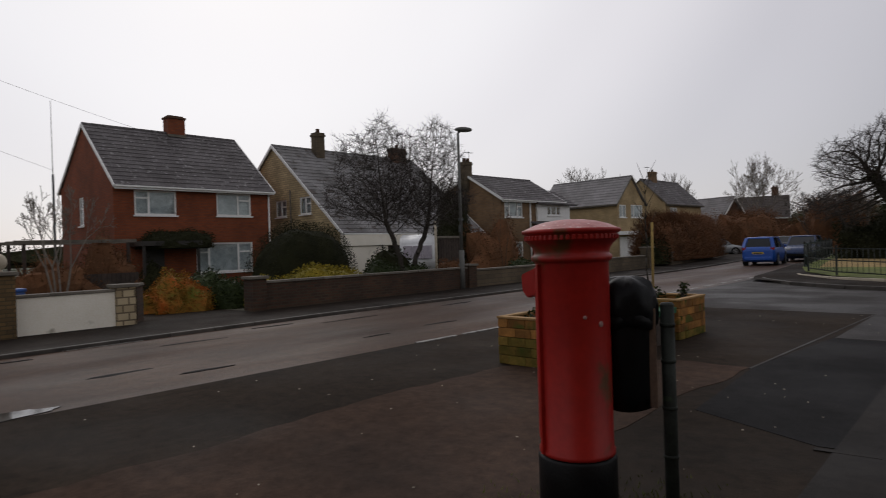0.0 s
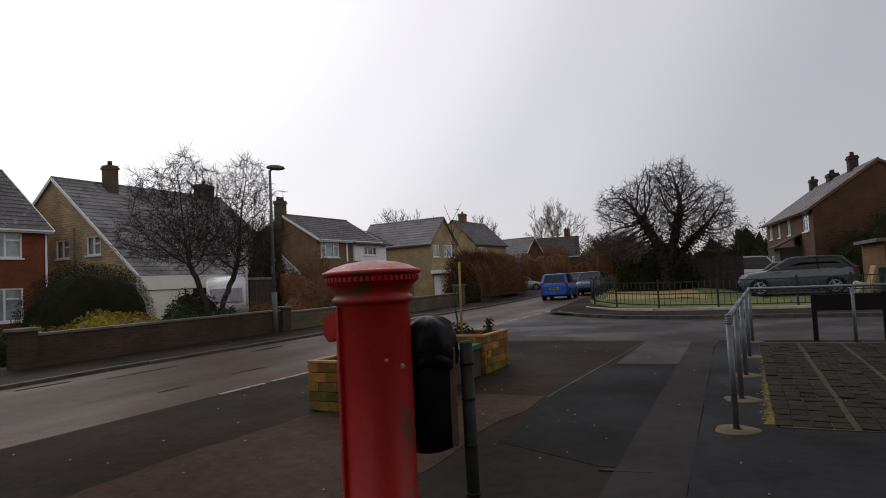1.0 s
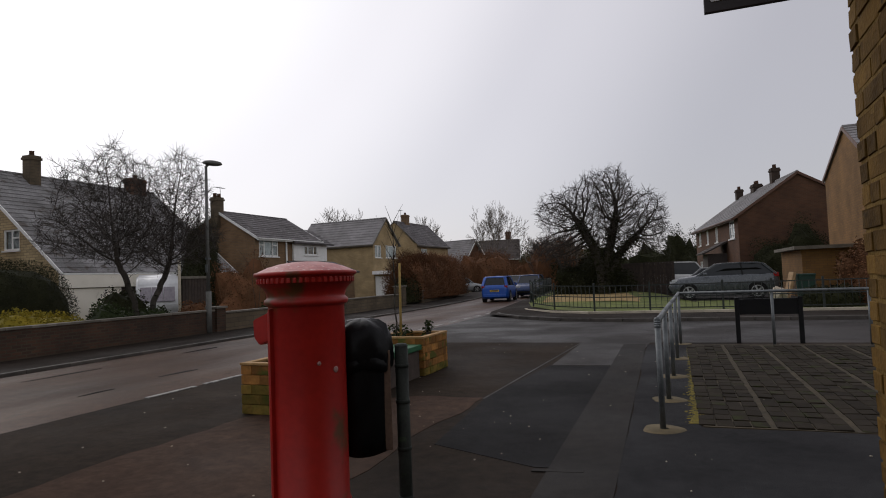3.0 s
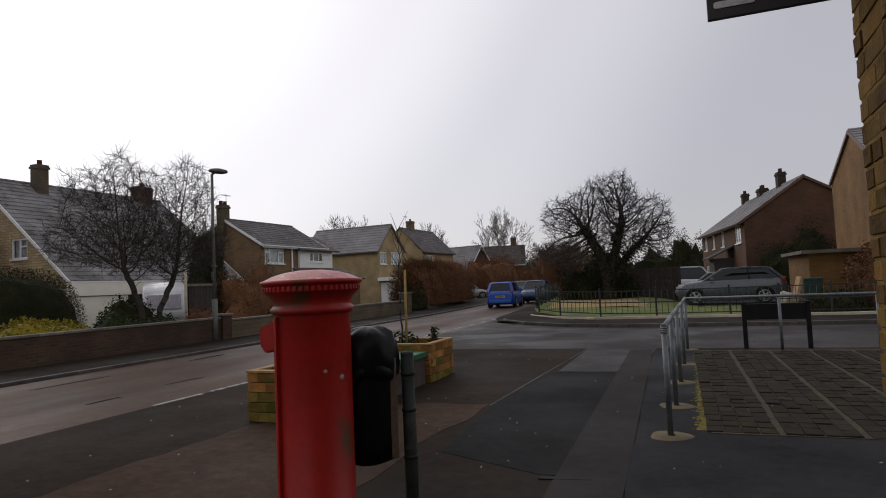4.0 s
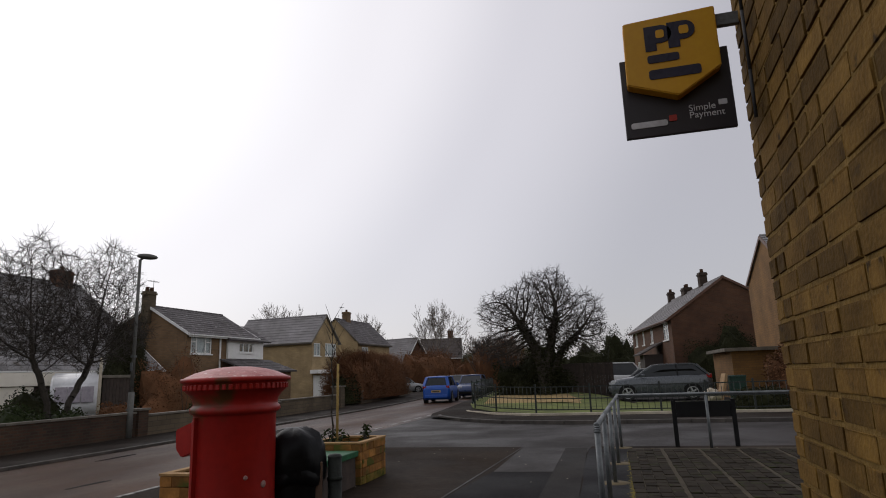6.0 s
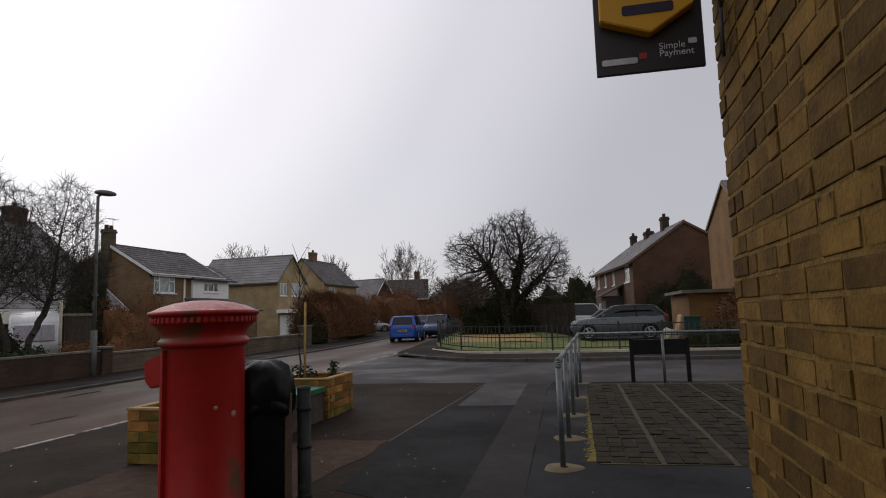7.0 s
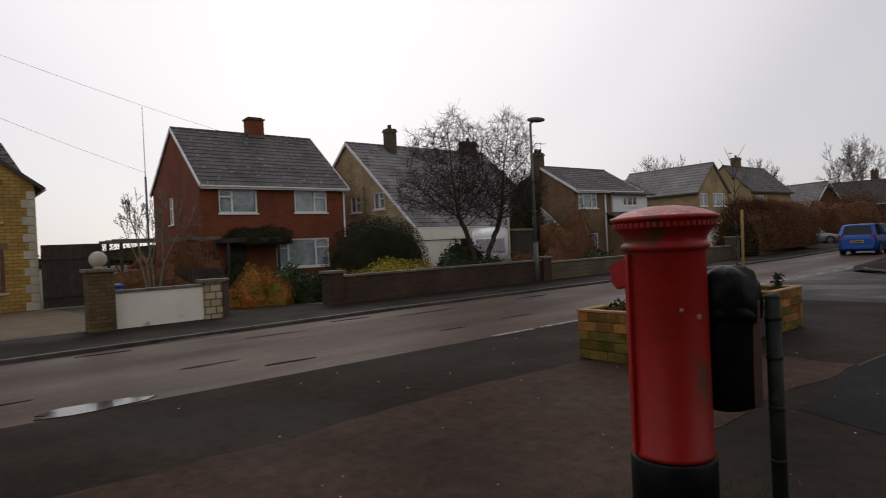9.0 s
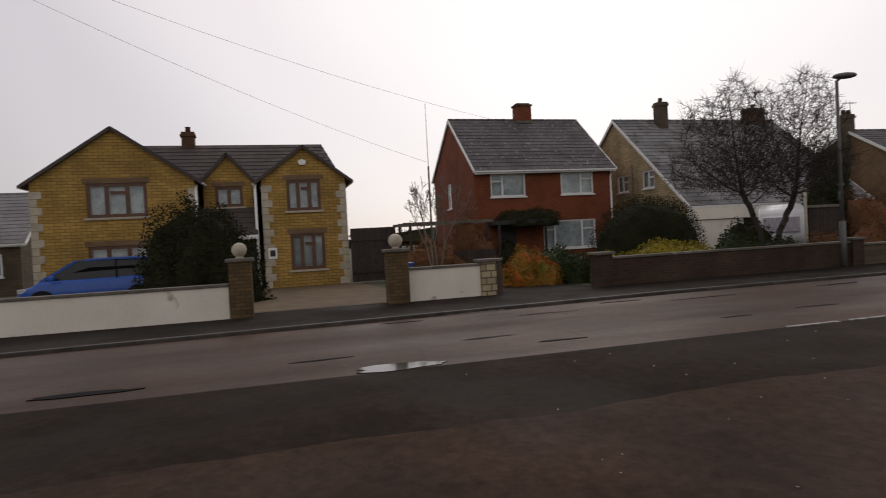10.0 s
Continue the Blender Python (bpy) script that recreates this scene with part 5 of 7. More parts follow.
# touring caravan on the drive of the chalet house
van2 = thing("caravan", pose(-21.2, 20.6, -0.18, 0, 0, -45) @ Matrix.Diagonal((0.9, 0.82, 0.95, 1)), "white touring caravan with a rounded front and grey window", "caravan")
side = [(-2.1, 0.42), (1.55, 0.42), (1.95, 0.75), (1.85, 1.25), (1.45, 1.95), (0.95, 2.32), (0.2, 2.45), (-1.7, 2.42), (-2.1, 2.1)]
bm = bmesh.new()
prism(bm, [(x, -1.0, z) for x, z in side], (0, 2.0, 0))
bmesh.ops.bevel(bm, geom=bm.edges[:], offset=0.10, segments=3, affect="EDGES")
for f in bm.faces:
    f.smooth = True
part("body", bm, M["white_car"], van2)
for y0, y1 in ((-0.8, -0.29), (-0.26, 0.26), (0.29, 0.8)):
    bm = bmesh.new()
    prism(bm, [(1.885, y0, 1.22), (1.885, y1, 1.22), (1.535, y1, 1.84), (1.535, y0, 1.84)], (0.03, 0, 0.018))
    part("front_window", bm, M["caravan_glass"], van2, "pale grey front window")
bm = bmesh.new()
prism(bm, [(0.4, -1.012, 1.25), (1.3, -1.012, 1.25), (1.2, -1.012, 1.85), (0.4, -1.012, 1.85)], (0, 0.03, 0))
part("side_window", bm, M["caravan_glass"], van2, "pale grey side window")
bm = bmesh.new()
soft_box(bm, 1.72, -0.8, 0.55, 1.98, 0.8, 0.72, 0.02)
part("front_panel", bm, M["coping"], van2)
for s_ in (1, -1):
    bm = bmesh.new()
    tube(bm, (-0.2, s_ * 0.78, 0.31), (-0.2, s_ * 1.0, 0.31), 0.31, 0.31, 20)
    part("wheel", bm, M["tyre"], van2)

# ---- railings of the green ----
fence = thing("park_railing", Matrix.Identity(4), "low black metal railing round the green", "railing")
FP = [(10.0, 21.5), (4.2, 21.5), (1.4, 21.5), (-0.83, 21.6), (-2.7, 21.95), (-4.3, 23.0), (-5.45, 24.6), (-6.0, 26.6), (-6.5, 32.0), (-7.2, 38.0)]
bm = bmesh.new()
tube(bm, (0, 0, 0.08), (0, 0, 0.86), 0.009, 0.009, 6)
picket = finish("picket", bm, M["railing"])
bm = bmesh.new()
soft_box(bm, -0.03, -0.03, -0.1, 0.03, 0.03, 0.97, 0.006)
fpost = finish("fence_post", bm, M["railing"])
run = 0.0
for (ax, ay), (bx, by) in zip(FP, FP[1:]):
    d = math.hypot(bx - ax, by - ay)
    za, zb = plot_z(ax, ay) + 0.02, plot_z(bx, by) + 0.02
    mm_ = M["railing_green"] if by > 26 else M["railing"]
    for z in (0.86, 0.47, 0.10):
        bm = bmesh.new()
        beam(bm, (ax, ay, za + z), (bx, by, zb + z), 0.012, 0.035)
        part("rail", bm, mm_, fence)
    k = round(d / 0.19)
    for i in range(k):
        f = i / k
        ob = new("picket", picket)
        ob.parent = fence
        ob.matrix_basis = pose(ax + (bx - ax) * f, ay + (by - ay) * f, za + (zb - za) * f)
    kk = max(1, round(d / 1.75))
    for i in range(kk):
        f = i / kk
        ob = new("fence_post", fpost)
        ob.parent = fence
        ob.matrix_basis = pose(ax + (bx - ax) * f, ay + (by - ay) * f, za + (zb - za) * f)

# bare tan ground, boundary fence and what stands on the far plot
sheet("leaf_litter", lambda y: (-5.3 - 0.12 * (y - 25), -0.2), span(26.5, 33.5, 6), lambda x, y: plot_z(x, y) + 0.006, M["litter"], "tan earth and leaf litter on the green", "ground", nx=8)
sheet("plot_drive", lambda y: (-0.6, 5.2), span(28.4, 42.0, 6), lambda x, y: plot_z(x, y) + 0.008, M["patch_grey"], "grey tarmac drive", "drive", nx=6)
pf = thing("boundary_fence", pose(-5.4, 36.0, 0.07), "dark brown close-boarded boundary fence", "fence")
bm = bmesh.new()
box(bm, 0, 0, 0, 0.148, 0.03, 1.85)
bd = finish("board", bm, M["fence_wood"])
for i in range(36):
    ob = new("board", bd)
    ob.parent = pf
    ob.matrix_basis = pose(i * 0.15, 0.004 * (i % 2), 0)
gy = thing("warning_sign", pose(-6.1, 37.6, 0.07), "small white and red triangular warning sign on a post", "road sign")
bm = bmesh.new()
tube(bm, (0, 0, 0), (0, 0, 1.3), 0.03, 0.03, 8)
part("post", bm, M["steel"], gy)
bm = bmesh.new()
prism(bm, [(-0.32, -0.04, 0.75), (0.32, -0.04, 0.75), (0, -0.04, 1.35)], (0, 0.01, 0))
tri = part("plate", bm, M["sign_red"], gy)
bm = bmesh.new()
prism(bm, [(-0.2, -0.046, 0.86), (0.2, -0.046, 0.86), (0, -0.046, 1.24)], (0, 0.005, 0))
part("plate_face", bm, M["sign_white"], tri)
wb = thing("wheelie_bin", pose(4.75, 27.3, 0.08), "dark green wheelie bin by the garages", "bin")
bm = bmesh.new()
prism(bm, [(-0.24, -0.27, 0.05), (0.24, -0.27, 0.05), (0.29, -0.33, 0.95), (-0.29, -0.33, 0.95)], (0, 0.6, 0))
part("bin_body", bm, M["bin_green"], wb)
bm = bmesh.new()
soft_box(bm, -0.31, -0.36, 0.95, 0.31, 0.32, 1.03, 0.02)
part("lid", bm, M["bin_green"], wb)
jk = thing("leaning_boards", pose(4.1, 27.0, 0.08), "pale boards and sacks leaning in a heap", "rubbish")
bm = bmesh.new()
beam(bm, (-0.1, 0.0, 0.05), (0.2, 0.1, 1.1), 0.35, 0.1)
part("board", bm, M["card"], jk)
bm = bmesh.new()
bmesh.ops.create_icosphere(bm, subdivisions=3, radius=0.32)
for v in bm.verts:
    v.co += v.co.normalized() * 0.05 * math.sin(v.co.x * 17) * math.sin(v.co.z * 13)
    v.co = Vector((v.co.x - 0.35, v.co.y, v.co.z * 0.9 + 0.27))
part("sack", bm, M["quoin"], jk, "bulging pale sack")
bb2 = thing("blue_bin", pose(-17.6, 3.38, -0.22), "blue recycling bin behind the white wall", "bin")
bm = bmesh.new()
soft_box(bm, -0.25, -0.25, 0, 0.25, 0.25, 0.95, 0.03)
part("bin_body", bm, M["bin_blue"], bb2)
bm = bmesh.new()
soft_box(bm, -0.28, -0.28, 0.952, 0.28, 0.28, 1.03, 0.03)
part("lid", bm, M["bin_blue"], bb2)

# pergola and low fences between the yellow and the red house
pg = thing("pergola", pose(-25.0, 5.3, -0.24), "dark timber pergola with pale top rails", "pergola")
for x, y in ((0, 0), (0, 3.4), (-2.2, 0), (-2.2, 3.4)):
    bm = bmesh.new()
    box(bm, x - 0.05, y - 0.05, 0, x + 0.05, y + 0.05, 2.3)
    part("post", bm, M["fence_wood"], pg)
for x in (0.0, -1.1, -2.2):
    bm = bmesh.new()
    box(bm, x - 0.04, -0.3, 2.3, x + 0.04, 3.7, 2.42)
    part("rail", bm, M["coping"], pg)
sf = thing("side_fence", pose(-24.4, 5.0, -0.24, 0, 0, 90), "dark wooden side fence", "fence")
for i in range(24):
    bm = bmesh.new()
    box(bm, i * 0.16, 0, 0, i * 0.16 + 0.15, 0.03, 1.15)
    part("board", bm, M["fence_wood"], sf)

gf = thing("garden_fence", pose(-18.0, 18.7, -0.1, 0, 0, 90), "dark board fence with a pale top rail and post", "fence")
for i in range(9):
    bm = bmesh.new()
    soft_box(bm, i * 0.16, 0, 0, i * 0.16 + 0.152, 0.03, 1.95, 0.006)
    part("board", bm, M["fence_wood"], gf)
bm = bmesh.new()
soft_box(bm, -0.12, -0.05, 1.96, 1.5, 0.07, 2.06, 0.01)
part("top_rail", bm, M["coping"], gf, "pale top rail")
bm = bmesh.new()
tube(bm, (-0.16, 0.0, 0), (-0.16, 0.0, 2.7), 0.06, 0.05, 8)
part("post", bm, M["quoin"], gf, "pale round post")

# mast, overhead wires
mast = thing("aerial_mast", pose(-32.2, 8.1, -0.2), "thin grey aerial mast beside the red house", "mast")
bm = bmesh.new()
tube(bm, (0, 0, 0), (0, 0, 5.6), 0.06, 0.05, 8)
part("pole", bm, M["steel"], mast)
bm = bmesh.new()
tube(bm, (0, 0, 5.6), (0, 0, 9.0), 0.02, 0.012, 6)
part("whip", bm, M["lamp_grey"], mast)


def wire(p, q, sag, r=0.006):
    p, q = Vector(p), Vector(q)
    bm = bmesh.new()
    pts = [p.lerp(q, f) - Vector((0, 0, sag * 4 * f * (1 - f))) for f in span(0, 1, 16)]
    for a, b in zip(pts, pts[1:]):
        tube(bm, a, b, r, r, 5, False)
    w = thing("overhead_wire", Matrix.Identity(4), "thin overhead telephone wire", "wire")
    part("strand", bm, M["lamp_grey"], w)


wire((-24.8, -8.5, 11.9), (-29.6, 11.0, 7.4), 0.35)
wire((-24.3, -9.5, 11.3), (-32.2, 8.1, 5.6), 0.35)

# a small house at the end of the row, added in place of a grey conservatory
nb = long_house("low dull-walled house standing in for a grey conservatory", pose(-34.0, -21.0, -0.2, 0, 0, 90), 9.0, 7.0, 2.7, 5.2, M["dull_wall"], M["slate_light"], front=[(7.0, 0.9, 8.2, 2.0, (0.5,), ())])

# ---- the pillar box ----
PB = (-1.85, 2.77)
box_turn = 180.0
pillar = thing("pillar_box", pose(PB[0], PB[1], 0.006), "red cast-iron pillar box with a black base", "post box")
bm = bmesh.new()
lathe(bm, [(0, 0), (0.212, 0), (0.212, 0.298), (0.207, 0.31), (0.195, 0.315)], 56)
part("plinth", bm, M["black_paint"], pillar, "black painted base")
bm = bmesh.new()
lathe(bm, [(0.19, 0.315), (0.205, 0.32), (0.205, 0.34), (0.197, 0.35), (0.197, 1.352), (0.202, 1.36), (0.214, 1.365), (0.219, 1.378), (0.216, 1.392), (0.205, 1.40), (0.203, 1.41), (0.208, 1.43), (0.222, 1.452), (0.242, 1.470), (0.247, 1.474)], 64)
part("body", bm, M["red_paint"], pillar)
bm = bmesh.new()
lathe(bm, [(0.235, 1.472), (0.248, 1.475), (0.250, 1.480), (0.250, 1.508), (0.258, 1.512), (0.266, 1.516), (0.268, 1.526), (0.264, 1.534), (0.25, 1.537)], 64)
cap = part("cap", bm, M["red_paint"], pillar)
bm = bmesh.new()
lathe(bm, [(0.255, 1.535), (0.20, 1.560), (0.14, 1.577), (0.07, 1.587), (0.0, 1.590)], 56)
part("dome", bm, M["red_top"], cap, "paler red dome with pale flecks")
for i in range(52):
    a = 2 * math.pi * i / 52
    bm = bmesh.new()
    soft_box(bm, -0.008, -0.0095, 0, 0.005, 0.0095, 0.026, 0.004)
    part("dentil", bm, M["red_paint"], cap, m=pose(0.250 * math.cos(a), 0.250 * math.sin(a), 1.477, 0, 0, math.degrees(a)))
# the door with its edges and the hood over the slot face the road
def shell(bm, r0, r1, a0, a1, z0, z1, n=14):
    ring = [(r0 * math.cos(a), r0 * math.sin(a), z0) for a in span(a0, a1, n)] + [(r1 * math.cos(a), r1 * math.sin(a), z0) for a in reversed(span(a0, a1, n))]
    prism(bm, ring, (0, 0, z1 - z0))
bm = bmesh.new()
c = radians(box_turn)
shell(bm, 0.188, 0.204, c - 1.05, c + 1.05, 0.40, 1.33)
dr = part("door", bm, M["red_paint"], pillar, "curved red door")
bm = bmesh.new()
shell(bm, 0.19, 0.218, c - 1.13, c - 1.05, 0.33, 1.35, 3)
part("door_edge", bm, M["red_paint"], dr)
bm = bmesh.new()
shell(bm, 0.19, 0.218, c + 1.05, c + 1.13, 0.33, 1.35, 3)
part("door_edge", bm, M["red_paint"], dr)
bm = bmesh.new()
ring = [(0.15, -0.13, 1.18), (0.212, -0.13, 1.16), (0.245, -0.13, 1.20), (0.25, -0.13, 1.29), (0.15, -0.13, 1.33)]
prism(bm, ring, (0, 0.26, 0))
bmesh.ops.bevel(bm, geom=bm.edges[:], offset=0.006, segments=2, affect="EDGES")
part("slot_hood", bm, M["red_paint"], pillar, "projecting hood over the posting slot", m=pose(0, 0, 0, 0, 0, box_turn))
for z, w in ((1.0, 0.017), (1.04, 0.011)):
    bm = bmesh.new()
    lathe(bm, [(0, 0), (w, 0), (w * 0.8, 0.0025), (0, 0.003)], 12)
    a = radians(-13 if w > 0.015 else -41)
    part("bare_spot", bm, M["chip"], pillar, "chipped pale paint spot", m=pose(0.197 * math.cos(a), 0.197 * math.sin(a), z + 0.03, 0, 90, math.degrees(a)))

# ---- litter bin on its post ----
binp = thing("litter_bin", pose(-1.485, 3.15, 0.006), "black litter bin with a hood on a weathered post", "litter bin")
bm = bmesh.new()
tube(bm, (0, 0, -0.1), (0, 0, 1.10), 0.037, 0.037, 18)
for z in (0.25, 0.52, 0.78, 0.98):
    tube(bm, (0, 0, z), (0, 0, z + 0.02), 0.0405, 0.0405, 18)
lathe(bm, [(0.040, 1.10), (0.03, 1.112), (0, 1.116)], 18)
part("post", bm, M["pole"], binp, "mossy dark round post")
bm = bmesh.new()
bx, by = -0.20, -0.10
lathe(bm, [(0, 0.52), (0.105, 0.52), (0.135, 0.535), (0.15, 0.62), (0.165, 0.98), (0.165, 1.05)], 28, (bx, by))
for v in bm.verts:
    v.co.x += 0.006 * math.sin(v.co.z * 31 + v.co.y * 40)
    v.co.y += 0.005 * math.sin(v.co.z * 23 + v.co.x * 37)
part("bin_body", bm, M["black_bag"], binp, "black plastic drum")
bm = bmesh.new()
lathe(bm, [(0.176, 1.03), (0.180, 1.06), (0.181, 1.09), (0.178, 1.13), (0.170, 1.165), (0.145, 1.215), (0.10, 1.245), (0.05, 1.262), (0, 1.265)], 28, (bx, by))
for v in bm.verts:
    a = math.atan2(v.co.y - by, v.co.x - bx)
    v.co.z += (0.010 * math.sin(a * 7) + 0.006 * math.sin(a * 13 + v.co.z * 30)) * (v.co.z < 1.25)
    v.co.x += 0.006 * math.sin(a * 9 + v.co.z * 40)
part("hood", bm, M["black_bag"], binp, "crumpled black hood")
bm = bmesh.new()
soft_box(bm, -0.02, -0.012, 0.55, 0.02, 0.012, 1.09, 0.006)
part("wood_strip", bm, M["bin_strip"], binp, "brown strip beside the post", m=pose(-0.035, -0.12, 0, 0, 0, 25.4))
bm = bmesh.new()
lathe(bm, [(0.168, 0.985), (0.176, 0.99), (0.179, 1.02), (0.178, 1.055), (0.172, 1.06)], 40, (bx, by))
for v in bm.verts:
    a = math.atan2(v.co.y - by, v.co.x - bx)
    v.co.z += 0.010 * math.sin(a * 5) + 0.006 * math.sin(a * 11 + 1)
part("bag_edge", bm, M["black_bag"], binp, "folded edge of a black bin bag")

# ---- timber planters with a bench between ----
def planter(label, x0, y0, x1, y1, h, rows, turn=0.0, mossy=0):
    p = thing("planter", pose(x0, y0, 0.004, 0, 0, turn), label, "planter", group="planters at the kerb")
    w, d = x1 - x0, y1 - y0
    hh = h / rows
    for i in range(rows):
        for k, (a, b, c_, e) in enumerate(((0, 0, w, 0.07), (0, d - 0.07, w, d), (0, 0.072, 0.07, d - 0.072), (w - 0.07, 0.072, w, d - 0.072))):
            along = c_ - a > e - b
            length = (c_ - a) if along else (e - b)
            cuts = [0.0] + [f for f in span(0.15 + 0.11 * (i % 2), length + 0.15, round(length / 0.27)) if 0.08 < f < length - 0.08] + [length]
            for u, v in zip(cuts, cuts[1:]):
                bm = bmesh.new()
                out = 0.004 * ((i * 7 + round(u * 50) + k) % 3)
                x0_, x1_, y0_, y1_ = (a + u + 0.002, a + v - 0.002, b, e) if along else (a, c_, b + u + 0.002, b + v - 0.002)
                if along:
                    y0_, y1_ = (y0_ - out, y1_) if k == 0 else (y0_, y1_ + out)
                else:
                    x0_, x1_ = (x0_ - out, x1_) if k == 2 else (x0_, x1_ + out)
                soft_box(bm, x0_, y0_, i * hh + 0.003, x1_, y1_, (i + 1) * hh - 0.003, 0.007)
                part("block", bm, M["planter_moss"] if i < mossy else M["planter"], p)
    for a, b, c_, e in ((-0.01, -0.01, w + 0.01, 0.085), (-0.01, d - 0.085, w + 0.01, d + 0.01), (-0.01, 0.087, 0.085, d - 0.087), (w - 0.085, 0.087, w + 0.01, d - 0.087)):
        bm = bmesh.new()
        soft_box(bm, a, b, h, c_, e, h + 0.028, 0.006)
        part("rim_board", bm, M["rim_wood"], p, "pale top rim board")
    bm = bmesh.new()
    box(bm, 0.071, 0.071, 0.0, w - 0.071, d - 0.071, h - 0.06)
    part("soil", bm, M["soil"], p)
    return p


def leaf_cloud(bm, rnd, n, spot, size, stretch=(1, 1, 1)):
    """n small folded leaves about the points that spot() gives."""
    for _ in range(n):
        p = Vector(spot())
        s = size * rnd.uniform(0.6, 1.4)
        q = Euler((rnd.uniform(-1.2, 1.2), rnd.uniform(-1.2, 1.2), rnd.uniform(0, 6.28))).to_matrix()
        pts = [q @ Vector(v) * s + p for v in ((0, 0, 0), (0.32, 0.5, 0.1), (0, 1.1, 0), (-0.32, 0.5, 0.1))]
        v = [bm.verts.new(x) for x in pts]
        bm.faces.new((v[0], v[1], v[2]))
        bm.faces.new((v[0], v[2], v[3]))


planter("oak-coloured timber planter with mossy lower boards", -4.78, 5.82, -3.75, 6.75, 0.56, 5, mossy=3)
planter("newer orange-brown timber planter with small shrubs", -4.5, 8.6, -3.64, 9.62, 0.57, 5, mossy=1)
bench = thing("bench", pose(-4.5, 6.75, 0.0), "green-topped bench plank between the planters", "bench")
bm = bmesh.new()
soft_box(bm, 0.02, 0.03, 0.41, 0.84, 1.826, 0.49, 0.012)
part("seat", bm, M["bench_green"], bench, "green-painted plank seat")
for y0 in (0.03, 0.62, 1.22):
    bm = bmesh.new()
    soft_box(bm, 0.06, y0, 0.003, 0.80, y0 + 0.585, 0.408, 0.01)
    part("support", bm, M["fence_wood"], bench)


def plant(label, x, y, z, n, r, h, size, seed, material, name="shrub"):
    rnd = random.Random(seed)
    p = thing(name, pose(x, y, z), label, "shrub")
    bm = bmesh.new()
    for i in range(7):
        a = rnd.uniform(0, 6.28)
        tube(bm, (0, 0, -0.05), (r * 0.6 * math.cos(a), r * 0.6 * math.sin(a), h * rnd.uniform(0.5, 0.9)), 0.012, 0.005, 5)
    part("stems", bm, M["bark"], p)
    bm = bmesh.new()

    def spot():
        a, k, t = rnd.uniform(0, 6.28), rnd.random() ** 0.5, rnd.random()
        rr = r * k * (1 - 0.4 * t)
        return (rr * math.cos(a), rr * math.sin(a), h * t + 0.02)
    leaf_cloud(bm, rnd, n, spot, size)
    part("leaves", bm, material, p)
    return p


plant("small green shrub in a planter", -4.3, 9.1, 0.5, 160, 0.30, 0.22, 0.06, 5, M["leaf"])
plant("small green shrub in a planter", -3.86, 9.35, 0.5, 60, 0.10, 0.26, 0.06, 6, M["leaf"])
plant("low green plants in a planter", -4.35, 6.25, 0.5, 160, 0.35, 0.14, 0.06, 7, M["leaf"])
stake = thing("sapling", pose(-4.2, 9.0, 0.5), "young bare tree tied to a stake", "tree")
bm = bmesh.new()
tube(bm, (0, 0, -0.1), (0.02, 0.0, 1.25), 0.022, 0.02, 8)
part("stake", bm, M["stake_wood"], stake, "pale wooden stake")
bm = bmesh.new()
pr = Vector((-0.09, 0, -0.1))
for i in range(10):
    q = pr + Vector((0.02 * math.sin(i * 2.1), 0.02 * math.cos(i * 1.7), 0.2))
    tube(bm, pr, q, 0.018 - 0.0014 * i, 0.0166 - 0.0014 * i, 6)
    if i > 3:
        for s in (1, -1):
            tube(bm, q, q + Vector((s * 0.16, 0.1 * math.sin(i * 3), 0.32)), 0.006, 0.002, 5)
    pr = q
part("trunk", bm, M["bark"], stake)

# ---- tubular railings round the paved bay ----
rail = thing("railing", Matrix.Identity(4), "galvanised tubular steel railing with elbow corners", "railing")
RPTS = [(-0.19, 6.02), (-0.15, 7.4), (-0.10, 9.0), (-0.04, 10.8), (0.03, 12.9)]
for x, y in RPTS:
    bm = bmesh.new()
    tube(bm, (x, y, 0.0), (x, y, 0.98), 0.027, 0.027, 14)
    post = part("post", bm, M["steel"], rail)
    bm = bmesh.new()
    lathe(bm, [(0, 0.0), (0.20, 0.0), (0.18, 0.012), (0.03, 0.018)], 18, (x, y))
    for v in bm.verts:
        v.co.x += 0.02 * math.sin(v.co.y * 19)
    part("footing", bm, M["concrete"], post, "worn pale concrete footing")
for a, b in zip(RPTS, RPTS[1:]):
    bm = bmesh.new()
    tube(bm, (*a, 1.0), (*b, 1.0), 0.027, 0.027, 14)
    part("top_rail", bm, M["steel"], rail)
bm = bmesh.new()
tube(bm, (0.03, 12.9, 1.0), (4.6, 12.75, 1.0), 0.027, 0.027, 14)
part("top_rail", bm, M["steel"], rail)
for x in (1.66, 3.2, 4.6):
    bm = bmesh.new()
    tube(bm, (x, 12.85, 0.0), (x, 12.85, 0.98), 0.027, 0.027, 14)
    part("post", bm, M["steel"], rail)
for x, y in (RPTS[0], RPTS[-1]):
    bm = bmesh.new()
    for k in range(6):
        a0, a1 = radians(15 * k), radians(15 * (k + 1))
        tube(bm, (x, y + 0.06 - 0.06 * math.cos(a0), 0.945 + 0.06 * math.sin(a0)), (x, y + 0.06 - 0.06 * math.cos(a1), 0.945 + 0.06 * math.sin(a1)), 0.033, 0.033, 12)
    part("elbow", bm, M["steel"], rail)

